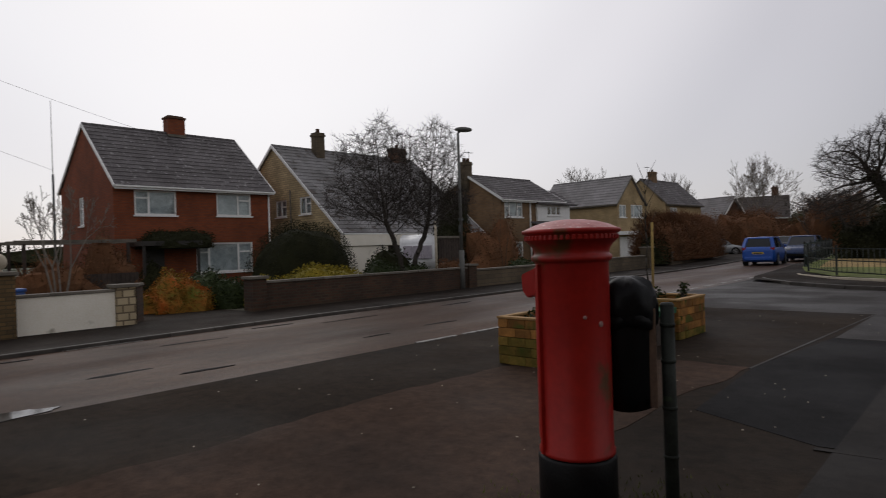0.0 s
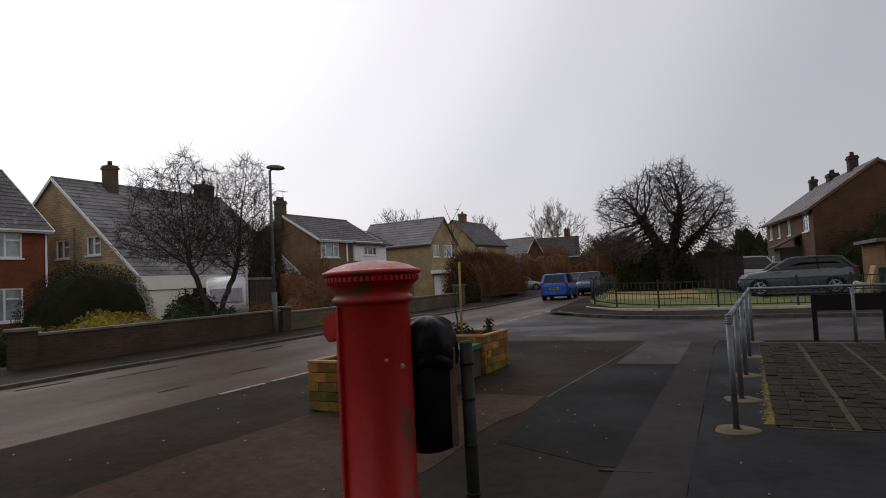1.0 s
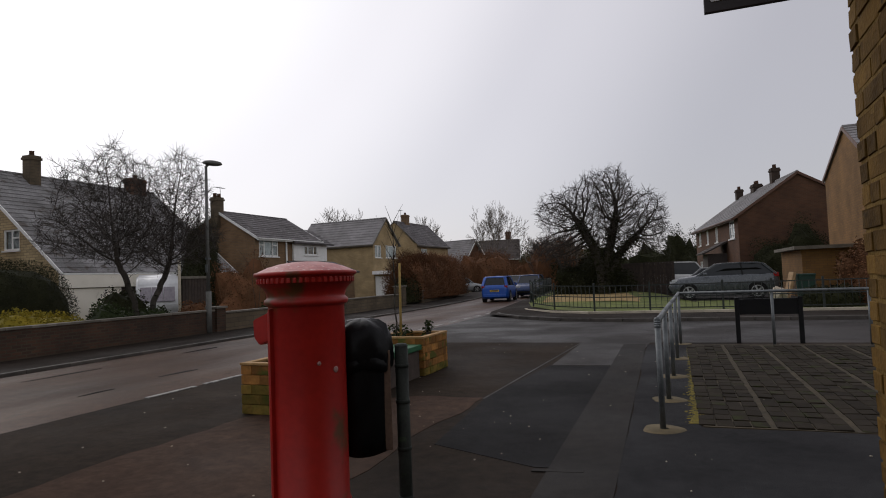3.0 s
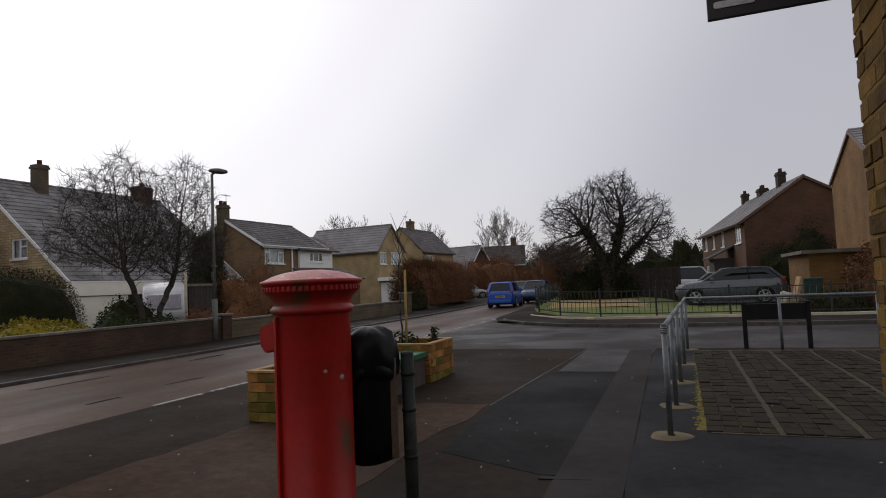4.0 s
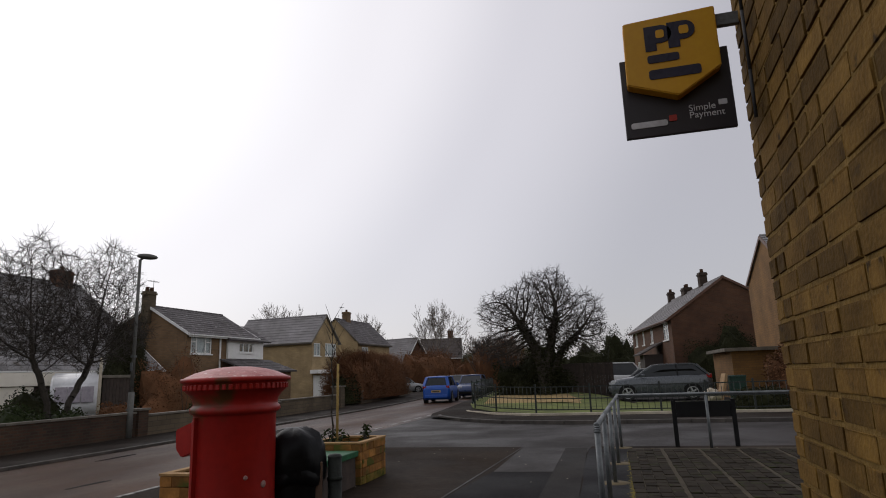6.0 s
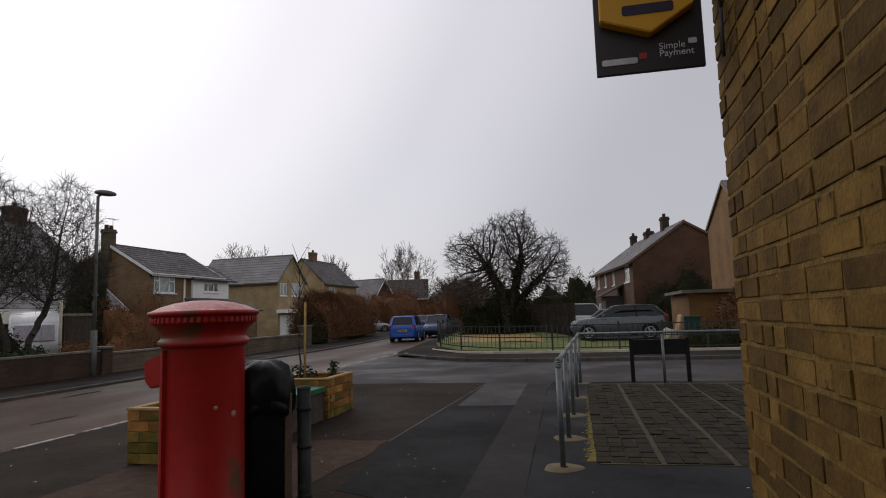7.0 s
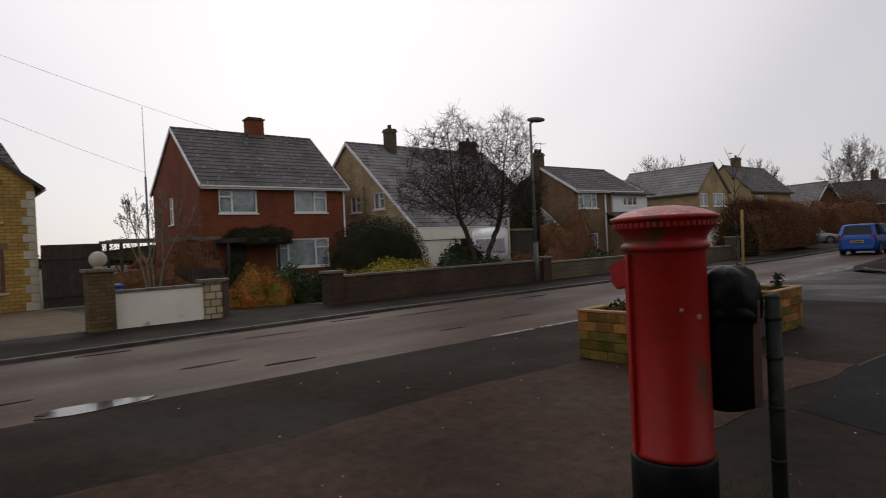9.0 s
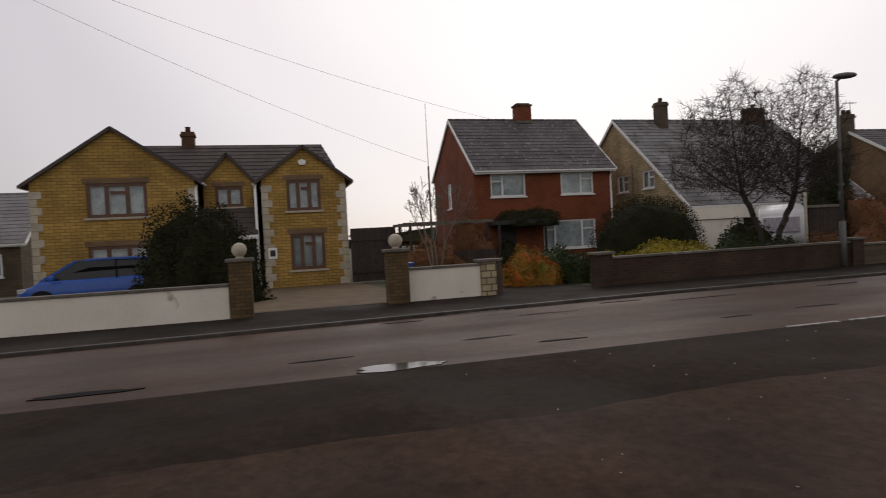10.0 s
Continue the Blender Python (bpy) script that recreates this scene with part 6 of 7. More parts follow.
# ---- street name board, seen from behind ----
board = thing("name_board", pose(1.08, 13.1, 0), "black street name board on two posts, seen from behind", "street sign")
for x in (0.0, 1.08):
    bm = bmesh.new()
    soft_box(bm, x - 0.04, -0.03, -0.1, x + 0.04, 0.03, 0.88, 0.006)
    part("post", bm, M["black_paint"], board)
bm = bmesh.new()
soft_box(bm, 0.042, -0.02, 0.55, 1.038, 0.03, 0.85, 0.006)
part("board", bm, M["black_paint"], board)

# ---- the shop's brick wall and its projecting sign ----
SHOP = Vector((0.575, 2.36, 0))
SHOP_TURN = math.degrees(math.atan2(-0.9995, -0.032))
shop = thing("wall_shop", Matrix.Translation(SHOP) @ pose(0, 0, 0, 0, 0, SHOP_TURN), "buff and brown brick wall of the corner shop", "wall", kind="structure")
# local x runs along the face from the corner, local y out of the street side's back
bm = bmesh.new()
box(bm, 0.012, 0.0032, -0.1, 7.0, 0.33, 3.9)
part("wall_core", bm, M["mortar"], shop)
bm = bmesh.new()
box(bm, 0.012, 0.332, -0.1, 0.34, 6.0, 3.9)
part("return_wall", bm, M["wall_brick"], shop)
bm = bmesh.new()
box(bm, 6.66, 0.332, -0.1, 6.99, 6.0, 3.9)
part("rear_wall", bm, M["wall_brick"], shop)
bm = bmesh.new()
box(bm, 0.342, 5.67, -0.1, 6.658, 5.99, 3.9)
part("side_wall", bm, M["wall_brick"], shop)
bm = bmesh.new()
box(bm, 0.02, 0.012, 3.902, 6.98, 5.98, 4.05)
part("flat_roof", bm, M["pavement"], shop)
rnd = random.Random(8)
metas = {}
for w in (0.21, 0.1):
    for k in range(3):
        bm = bmesh.new()
        soft_box(bm, 0, 0, 0, w, 0.1, 0.062, 0.005)
        for v in bm.verts:
            v.co += Vector((rnd.uniform(-1, 1), rnd.uniform(-1, 1), rnd.uniform(-1, 1))) * 0.0018
        metas[w, k] = finish("brick", bm, M["shop_brick"])
far_bm = bmesh.new()
row = 0
z = -0.055
while z < 3.85:
    x, i = 0.0, row % 2
    while x < 6.9:
        # stretchers with headers now and then
        w = 0.1 if (row % 2 and x == 0.0) or rnd.random() < 0.28 else 0.21
        dx, dy = (rnd.uniform(-0.005, 0.003) if x == 0.0 else rnd.uniform(-0.001, 0.001)), rnd.uniform(-0.0035, 0.001)
        if x < 1.62 and z < 3.2:
            ob = new("brick", metas[w, rnd.randrange(3)])
            ob.parent = shop
            ob.matrix_basis = pose(x + dx, dy, z, rnd.uniform(-0.6, 0.6), rnd.uniform(-0.5, 0.5), rnd.uniform(-0.5, 0.5))
        else:
            box(far_bm, x + dx, dy, z, x + w, 0.1, z + 0.062)
        x += w + 0.012
    z += 0.0745
    row += 1
tagged(part("brick_courses", far_bm, M["shop_brick"], shop), kind="stuff")
cable = thing("wall_cable", Matrix.Identity(4), "dark cable hanging down the brick wall", "cable")
bm = bmesh.new()
cp = [Vector((0.552, 2.10, 3.5)), Vector((0.545, 2.105, 3.0)), Vector((0.543, 2.11, 2.72)), Vector((0.544, 2.12, 2.5)), Vector((0.543, 2.125, 2.33))]
for p, q in zip(cp, cp[1:]):
    tube(bm, p, q, 0.006, 0.006, 7)
part("cable_run", bm, M["rubber"], cable)

sign = thing("projecting_sign", pose(0, 2.3, 0), "yellow shield-shaped panel over a black board on a wall bracket", "shop sign")
bm = bmesh.new()
soft_box(bm, 0.131, 0.0, 2.372, 0.524, 0.018, 2.695, 0.003)
bb = part("black_board", bm, M["sign_black"], sign, "black lower board with white lettering")
bm = bmesh.new()
prism(bm, [(0.154, -0.055, 2.822), (0.486, -0.055, 2.838), (0.486, -0.055, 2.596), (0.330, -0.055, 2.500), (0.150, -0.055, 2.566)], (0, 0.055, 0))
bmesh.ops.bevel(bm, geom=bm.edges[:], offset=0.004, segments=2, affect="EDGES")
yp = part("yellow_panel", bm, M["sign_yellow"], sign, "yellow five-sided panel")
bm = bmesh.new()
soft_box(bm, 0.488, -0.012, 2.775, 0.60, 0.012, 2.825, 0.004)
part("bracket", bm, M["steel"], sign, "grey steel bracket")


def rounded(bm, x0, z0, x1, z1, y, r, thick):
    pts = []
    for cx, cz, a0 in ((x1 - r, z1 - r, 0), (x0 + r, z1 - r, 90), (x0 + r, z0 + r, 180), (x1 - r, z0 + r, 270)):
        pts += [(cx + r * math.cos(radians(a0 + a)), y, cz + r * math.sin(radians(a0 + a))) for a in (0, 30, 60, 90)]
    prism(bm, pts, (0, -thick, 0))


# the mark on the panel: two joined navy shapes with yellow eyes, then two plain bars
def mark(x, z, w, h, eye):
    """A navy upright with a half-round head to its right and a yellow eye in it."""
    r = h * 0.36
    top = [(x + w - r + r * math.sin(a), z + h - r + r * math.cos(a)) for a in span(0, math.pi, 10)]
    ring = [(x, z), (x, z + h)] + top + [(x + w * 0.42, z + h - 2 * r), (x + w * 0.42, z)]
    bm = bmesh.new()
    prism(bm, [(a, -0.0552, b) for a, b in ring], (0, -0.003, 0))
    m_ = part("mark", bm, M["sign_navy"], yp, "navy mark on the panel")
    bm = bmesh.new()
    rounded(bm, x + w * 0.42, z + h - r * 1.45, x + w * 0.42 + eye, z + h - r * 0.55, -0.0584, 0.008, 0.0015)
    part("mark_eye", bm, M["sign_yellow"], m_)


mark(0.228, 2.690, 0.098, 0.102, 0.030)
mark(0.312, 2.692, 0.098, 0.104, 0.034)
for x0, z0, x1, z1 in ((0.231, 2.640, 0.345, 2.672), (0.231, 2.574, 0.415, 2.612)):
    bm = bmesh.new()
    rounded(bm, x0, z0, x1, z1, -0.0552, 0.010, 0.003)
    part("mark_bar", bm, M["sign_navy"], yp)
bm = bmesh.new()
rounded(bm, 0.152, 2.408, 0.284, 2.432, -0.0003, 0.008, 0.003)
part("white_bar", bm, M["sign_white"], bb)
bm = bmesh.new()
rounded(bm, 0.290, 2.422, 0.318, 2.446, -0.0003, 0.004, 0.003)
part("red_square", bm, M["sign_red"], bb)


def words(text, x, y, z, size, material, parent, extrude=0.001):
    cu = bpy.data.curves.new("lettering", "FONT")
    cu.body, cu.size, cu.extrude = text, size, extrude
    cu.materials.append(material)
    ob = new("lettering", cu)
    ob.parent = parent
    ob.matrix_basis = pose(x, y, z, 90, 0, 0)
    return ob


words("Simple", 0.362, -0.0015, 2.452, 0.036, M["sign_white"], bb)
words("Payment", 0.362, -0.0015, 2.424, 0.036, M["sign_white"], bb)
bm = bmesh.new()
rounded(bm, 0.468, 2.463, 0.498, 2.484, -0.0003, 0.003, 0.002)
part("note_icon", bm, M["sign_white"], bb)

# ---- paved bay: concrete grid pavers, dead grass between them ----
bay = thing("paved_bay", Matrix.Identity(4), "dark concrete grid pavers with dead grass in the joints", "paving", kind="structure")
bm = bmesh.new()
prism(bm, [(0.16, 6.2, -0.02), (5.2, 6.3, -0.02), (5.2, 12.85, -0.02), (0.22, 12.8, -0.02)], (0, 0, 0.028))
part("joint_bed", bm, M["grid_joint"], bay)
pv = []
for k in range(4):
    bm = bmesh.new()
    soft_box(bm, -0.072, -0.105, 0.0, 0.072, 0.105, 0.020, 0.012)
    for v in bm.verts:
        v.co.z *= 1 + 0.3 * math.sin(v.co.x * 50 + k)
        v.co.y += 0.012 * math.cos(v.co.x * 44)
    pv.append(finish("paver", bm, M["grid"]))
rnd = random.Random(4)
rest = bmesh.new()
count = 0
for j in range(28):
    for i in range(22):
        x = 0.20 + (i % 4) * 0.15 + 0.655 * (i // 4)
        y = 6.36 + j * 0.228
        m_ = pose(x + rnd.uniform(-0.006, 0.006), y, 0.003 + rnd.uniform(-0.004, 0.004), rnd.uniform(-1.6, 1.6), rnd.uniform(-1.6, 1.6), rnd.uniform(-2, 2))
        if count < 300:
            ob = new("paver", pv[rnd.randrange(4)])
            ob.parent = bay
            ob.matrix_basis = m_
            count += 1
        else:
            t_ = bmesh.new()
            t_.from_mesh(pv[rnd.randrange(4)])
            t_.transform(m_)
            merge(rest, t_)
tagged(part("paver_rows", rest, M["grid"], bay), kind="stuff")
rnd = random.Random(14)
bm = bmesh.new()
for _ in range(1500):
    y = 6.3 + 6.1 * rnd.random() ** 1.3
    x = 0.10 + rnd.gauss(0, 0.035) + 0.015 * (y - 6)
    r = rnd.uniform(0.006, 0.022)
    lathe(bm, [(r, 0.004), (r * 0.7, 0.004 + r * 0.35), (0, 0.004 + r * 0.45)], 6, (x, y))
solid("moss", bm, M["moss"], "yellow-green moss along the foot of the railing", "moss", kind="stuff")
bm = bmesh.new()
for _ in range(150):
    x, y = rnd.uniform(-6.5, 3.0), rnd.uniform(1.5, 13.0)
    s = rnd.uniform(0.003, 0.013)
    a = rnd.uniform(0, 3.14)
    c_, s_ = math.cos(a) * s, math.sin(a) * s
    prism(bm, [(x - c_, y - s_, 0.0105), (x + s_ * 0.6, y - c_ * 0.6, 0.0105), (x + c_, y + s_, 0.0105), (x - s_ * 0.6, y + c_ * 0.6, 0.0105)], (0, 0, 0.004))
solid("litter_specks", bm, M["quoin"], "small pale flecks of litter and grit on the tarmac", "litter", kind="stuff")
bm = bmesh.new()
for _ in range(500):
    a, r = rnd.uniform(0, 6.28), abs(rnd.gauss(0, 0.22))
    cx, cy = rnd.choice(((-1.85, 2.77), (-1.48, 3.12), (-1.3, 3.0)))
    r += 0.2 if cx < -1.8 else 0.02
    x, y = cx + r * math.cos(a), cy + r * math.sin(a)
    h = rnd.uniform(0.015, 0.05)
    d = Vector((rnd.uniform(-1, 1), rnd.uniform(-1, 1), 0)) * h * 0.6
    v = [bm.verts.new(p) for p in ((x - 0.004, y, 0.004), (x + 0.004, y, 0.004), (x + d.x, y + d.y, h))]
    bm.faces.new(v)
solid("weeds", bm, M["grass"], "thin weeds and moss round the foot of the post box", "weeds", kind="stuff")

# ---- trees, hedges and shrubs ----
def raw_part(name, verts, faces, material, parent, label="", smooth=False):
    me = bpy.data.meshes.new(name)
    me.from_pydata(verts, [], faces)
    me.materials.append(material)
    ob = new(name, me)
    ob.parent = parent
    return tagged(ob, label)


def limb(verts, faces, p, q, r0, r1, n):
    d = (q - p).normalized()
    a = d.orthogonal().normalized()
    b = d.cross(a)
    s = len(verts)
    for c, r in ((p, r0), (q, r1)):
        for i in range(n):
            t = 2 * math.pi * i / n
            verts.append(c + (a * math.cos(t) + b * math.sin(t)) * r)
    for i in range(n):
        j = (i + 1) % n
        faces.append((s + i, s + j, s + n + j, s + n + i))


def bare_tree(label, x, y, z, height, spread, seed, stems=2, depth=5, fork=3, mat_twig="twig", droop=0.0, lean=0.35, first=0.3, thick=0.16, split=0.62, name="tree", ivy=0, rise=0.10, twin=0.0, least=0.004, width=4.0, bark="bark", angle=0.42, shoots=0.45, ivy_size=0.11):
    """A leafless tree: tapered trunk, limbs that fork again and again, fine twigs."""
    rnd = random.Random(seed)
    tr = thing(name, pose(x, y, z), label, "tree")
    big, bigf, fine, finef = [], [], [], []
    ivy_pts = []

    def fan(p, d, length, r, level):
        verts, faces = (big, bigf) if level < 2 else (fine, finef)
        n = 8 if level < 2 else 5 if level < 3 else 3
        for i in range(3):
            d = d + Vector((rnd.gauss(0, 1), rnd.gauss(0, 1), rnd.gauss(0, 0.8))) * 0.10
            d.z += rise if level < depth - 2 else rise * 0.5 - droop * (level - depth + 3) * 0.3
            d.normalize()
            q = p + d * length / 3
            r1 = r * 0.92
            limb(verts, faces, p, q, max(r, least), max(r1, least * 0.85), n)
            if level < 2:
                ivy_pts.append((p.copy(), q.copy(), r))
            if 1 < level < depth and rnd.random() < shoots:
                e = d.orthogonal().normalized()
                e.rotate(Matrix.Rotation(rnd.uniform(0, 6.28), 3, d))
                w = rnd.uniform(0.6, 1.1)
                fan(q, d * math.cos(w) + e * math.sin(w), length * rnd.uniform(0.35, 0.7), r1 * 0.42, min(level + 2, depth))
            p, r = q, r1
        if level < depth:
            e = d.orthogonal().normalized()
            e.rotate(Matrix.Rotation(rnd.uniform(0, 6.28), 3, d))
            count = fork if level < 4 and rnd.random() < 0.35 + twin else 2
            for c in range(count):
                o = e.copy()
                o.rotate(Matrix.Rotation(6.283 * c / count + rnd.uniform(-0.4, 0.4), 3, d))
                w = angle * rnd.uniform(0.55, 1.35)
                fan(p, d * math.cos(w) + o * math.sin(w), length * split * rnd.uniform(0.75, 1.15), r * rnd.uniform(0.62, 0.8), level + 1)

    for s in range(stems):
        a = 2 * math.pi * s / stems + rnd.uniform(-0.35, 0.35) + 0.9
        d = Vector((math.cos(a) * lean, math.sin(a) * lean, 1)).normalized()
        fan(Vector((0.08 * math.cos(a), 0.08 * math.sin(a), -0.15)), d, height * first, thick, 0)
    top = sorted(v.z for v in fine)[int(len(fine) * 0.995)]
    k = height / top
    far = sorted(math.hypot(v.x, v.y) for v in fine)[int(len(fine) * 0.96)]
    wide = width / 2 / far
    sc = Vector((wide, wide, k))
    big, fine = [v * sc for v in big], [v * sc for v in fine]
    raw_part("trunk", big, bigf, M[bark], tr)
    tw = raw_part("crown", fine, finef, M[mat_twig], tr, "crown of bare twigs")
    tagged(tw, kind="stuff")
    if ivy:
        bm = bmesh.new()

        def spot():
            p, q, r = rnd.choice(ivy_pts)
            f = rnd.random()
            o = Vector((rnd.gauss(0, 1), rnd.gauss(0, 1), rnd.gauss(0, 1))).normalized() * (r * 1.2 + rnd.random() * 0.22)
            return (p.lerp(q, f) + o) * sc
        leaf_cloud(bm, rnd, ivy, spot, ivy_size)
        tagged(part("ivy", bm, M["leaf_dark"], tr, "dark ivy on the limbs"), kind="stuff")
    return tr


def grown_tree(label, x, y, z, stems, lobes, seed, thick, step=0.17, least=0.008, shoots=2, shoot=0.34, droop=0.0, ivy=0, ivy_size=0.1, ivy_top=3.0):
    """A leafless tree whose limbs grow from the given stems into rounded lobes (centre, radii, count), dividing as they go."""
    rnd = np.random.default_rng(seed)
    tr = thing("tree", pose(x, y, z), label, "tree")
    goal = []
    for c, r, n in lobes:
        d = rnd.normal(size=(n, 3))
        d /= np.linalg.norm(d, axis=1)[:, None]
        goal.append(np.array(c) + d * np.array(r) * (rnd.random((n, 1)) ** 0.42) * (1 + 0.14 * np.sin(5 * d[:, :1] + 3 * d[:, 1:2])))
    goal = np.concatenate(goal)
    nodes, up = [], []
    for line in stems:
        last = -1
        for a, b in zip(line, line[1:]):
            a, b = np.array(a, float), np.array(b, float)
            k = max(1, int(np.linalg.norm(b - a) / step))
            for q in range(k):
                nodes.append(a + (b - a) * q / k + rnd.normal(size=3) * 0.012)
                up.append(last)
                last = len(nodes) - 1
    stem_count = len(nodes)
    nodes = np.array(nodes)
    near = np.full(len(goal), 1e9)
    which = np.zeros(len(goal), int)
    start = 0
    for turn in range(90):
        fresh = nodes[start:]
        gap = np.linalg.norm(goal[:, None, :] - fresh[None], axis=2)
        k = gap.argmin(1)
        m_ = gap[np.arange(len(goal)), k]
        better = m_ < near
        near[better], which[better] = m_[better], k[better] + start
        keep = near > step * 1.25
        goal, near, which = goal[keep], near[keep], which[keep]
        if not len(goal):
            break
        start = len(nodes)
        add = []
        for w in np.unique(which):
            d = (goal[which == w] - nodes[w])
            d = (d / np.linalg.norm(d, axis=1)[:, None]).sum(0) + rnd.normal(size=3) * 0.35
            d[2] -= droop * 0.5
            add.append(nodes[w] + d / max(np.linalg.norm(d), 1e-6) * step)
            up.append(int(w))
        nodes = np.concatenate([nodes, np.array(add)])
    load = np.zeros(len(nodes))
    for q in range(len(nodes) - 1, -1, -1):
        load[q] = max(load[q], 1.0)
        if up[q] >= 0:
            load[up[q]] += load[q]
    rad = np.maximum(thick * (load / load.max()) ** 0.55, least)
    big, bigf, fine, finef = [], [], [], []
    pts = [Vector(p) for p in nodes]
    for q in range(len(nodes)):
        p = up[q]
        if p >= 0:
            v_, f_, n = (big, bigf, 7) if rad[q] > least * 3.2 else (fine, finef, 4 if rad[q] > least * 1.5 else 3)
            limb(v_, f_, pts[p], pts[q], min(rad[p], rad[q] * 1.3), rad[q], n)
        if q > stem_count and rad[q] < least * 3:
            base = (pts[q] - pts[p]).normalized()
            for _ in range(shoots):
                d = (base + Vector(rnd.normal(size=3)) * 0.75)
                d.z += 0.25 - droop
                a = pts[q]
                b = a + d.normalized() * shoot * rnd.uniform(0.4, 1.3)
                mid = a.lerp(b, 0.5) + Vector(rnd.normal(size=3)) * 0.02
                limb(fine, finef, a, mid, least * 0.8, least * 0.65, 3)
                limb(fine, finef, mid, b, least * 0.65, least * 0.4, 3)
    raw_part("trunk", big, bigf, M["bark"], tr)
    tagged(raw_part("crown", fine, finef, M["twig"], tr, "crown of bare twigs"), kind="stuff")
    if ivy:
        pick = random.Random(seed)
        low = [q for q in range(stem_count) if nodes[q][2] < ivy_top]
        bm = bmesh.new()

        def spot():
            q = pick.choice(low)
            o = Vector((pick.gauss(0, 1), pick.gauss(0, 1), pick.gauss(0, 1))).normalized() * (rad[q] + pick.random() ** 2 * 0.32)
            return pts[q] + o
        leaf_cloud(bm, pick, ivy, spot, ivy_size)
        tagged(part("ivy", bm, M["leaf_dark"], tr, "dark ivy on the trunk"), kind="stuff")
    return tr


grown_tree("bare garden tree with many fine twigs behind the wall", -15.35, 14.2, 0.0,
           [[(0, 0, -0.1), (0.0, -0.22, 1.2), (-0.1, -0.75, 2.5)], [(0.05, 0.12, -0.1), (0.1, 0.45, 1.15), (0.1, 1.15, 2.4)]],
           [((0, -1.15, 4.35), (1.5, 1.2, 1.45), 900), ((0.2, 1.2, 4.45), (1.5, 1.25, 1.6), 1000), ((0, 0.35, 3.15), (2.1, 3.0, 1.0), 2600)], 21, 0.09, step=0.13, least=0.0072, shoots=3, shoot=0.30)
grown_tree("broad dark bare tree with ivy on its trunk", -3.5, 32.8, 0.3,
           [[(0, 0, -0.1), (-0.1, 0, 1.4), (-0.4, 0, 2.5), (-1.25, 0.1, 4.0)], [(0.12, 0.05, -0.1), (0.15, 0.1, 1.6), (0.5, 0.2, 2.9), (0.8, 0.2, 4.2)], [(0.2, 0.1, 0.8), (0.9, 0.3, 2.2), (1.9, 0.3, 3.2)]],
           [((0.35, 0, 5.05), (1.6, 1.8, 1.6), 1500), ((-1.7, 0, 4.5), (1.5, 1.6, 1.25), 1200), ((2.0, 0.2, 3.75), (1.5, 1.6, 1.55), 1300), ((-2.2, 0.3, 2.6), (1.3, 1.3, 1.1), 1000), ((0.3, 0.2, 3.4), (1.5, 1.4, 1.1), 900)],
           6, 0.26, step=0.17, least=0.0088, shoots=4, shoot=0.38, droop=0.15, ivy=6500, ivy_top=4.2, ivy_size=0.11)
bare_tree("leafless tree beyond the houses, paled by painted haze", -20.4, 72.0, 0.0, 10.0, 0.5, 9, stems=3, depth=7, fork=3, mat_twig="twig_hazed", bark="bark_hazed", lean=0.3, first=0.26, thick=0.16, split=0.80, least=0.026, rise=0.06, width=6.8, shoots=0.4)
bare_tree("leafless tree beyond the roofs, paled by painted haze", -42.5, 74.0, 0.0, 11.2, 0.5, 12, stems=4, depth=6, fork=3, mat_twig="twig_hazed", bark="bark_hazed", lean=0.5, first=0.26, thick=0.14, split=0.80, least=0.028, rise=0.05, width=9.5, shoots=0.7)
bare_tree("leafless tree beyond the roofs, paled by painted haze", -36.5, 88.0, 0.0, 10.8, 0.5, 13, stems=4, depth=6, fork=3, mat_twig="twig_hazed", bark="bark_hazed", lean=0.5, first=0.26, thick=0.14, split=0.80, least=0.030, rise=0.05, width=10.0, shoots=0.7)
bare_tree("thin bare shrub tree beside the red house", -23.0, 5.8, -0.2, 4.0, 0.5, 31, stems=4, depth=5, fork=3, mat_twig="twig_hazed", bark="bark_hazed", lean=0.35, first=0.3, thick=0.04, least=0.008, width=2.6, shoots=0.5)
bare_tree("thin bare young tree in a front garden", -17.5, 22.6, -0.05, 4.3, 0.4, 33, stems=2, depth=3, fork=2, lean=0.25, first=0.42, thick=0.03, width=1.6, least=0.006)
# every other one gets the paler twigs, as painted haze
for i, (x, y, h) in enumerate([(-12.5, 60.0, 5.0), (-9.6, 52.0, 4.4), (-7.4, 45.0, 4.0), (-14.5, 70, 6.0)]):
    bare_tree("scrubby bare tree beside the road", x, y, 0.1, h, 0.5, 40 + i, stems=4, depth=5, fork=3, lean=0.5, first=0.3, thick=0.07, droop=0.2, mat_twig="twig" if i % 2 else "twig_hazed", width=h * 0.9, least=0.014, shoots=0.6)


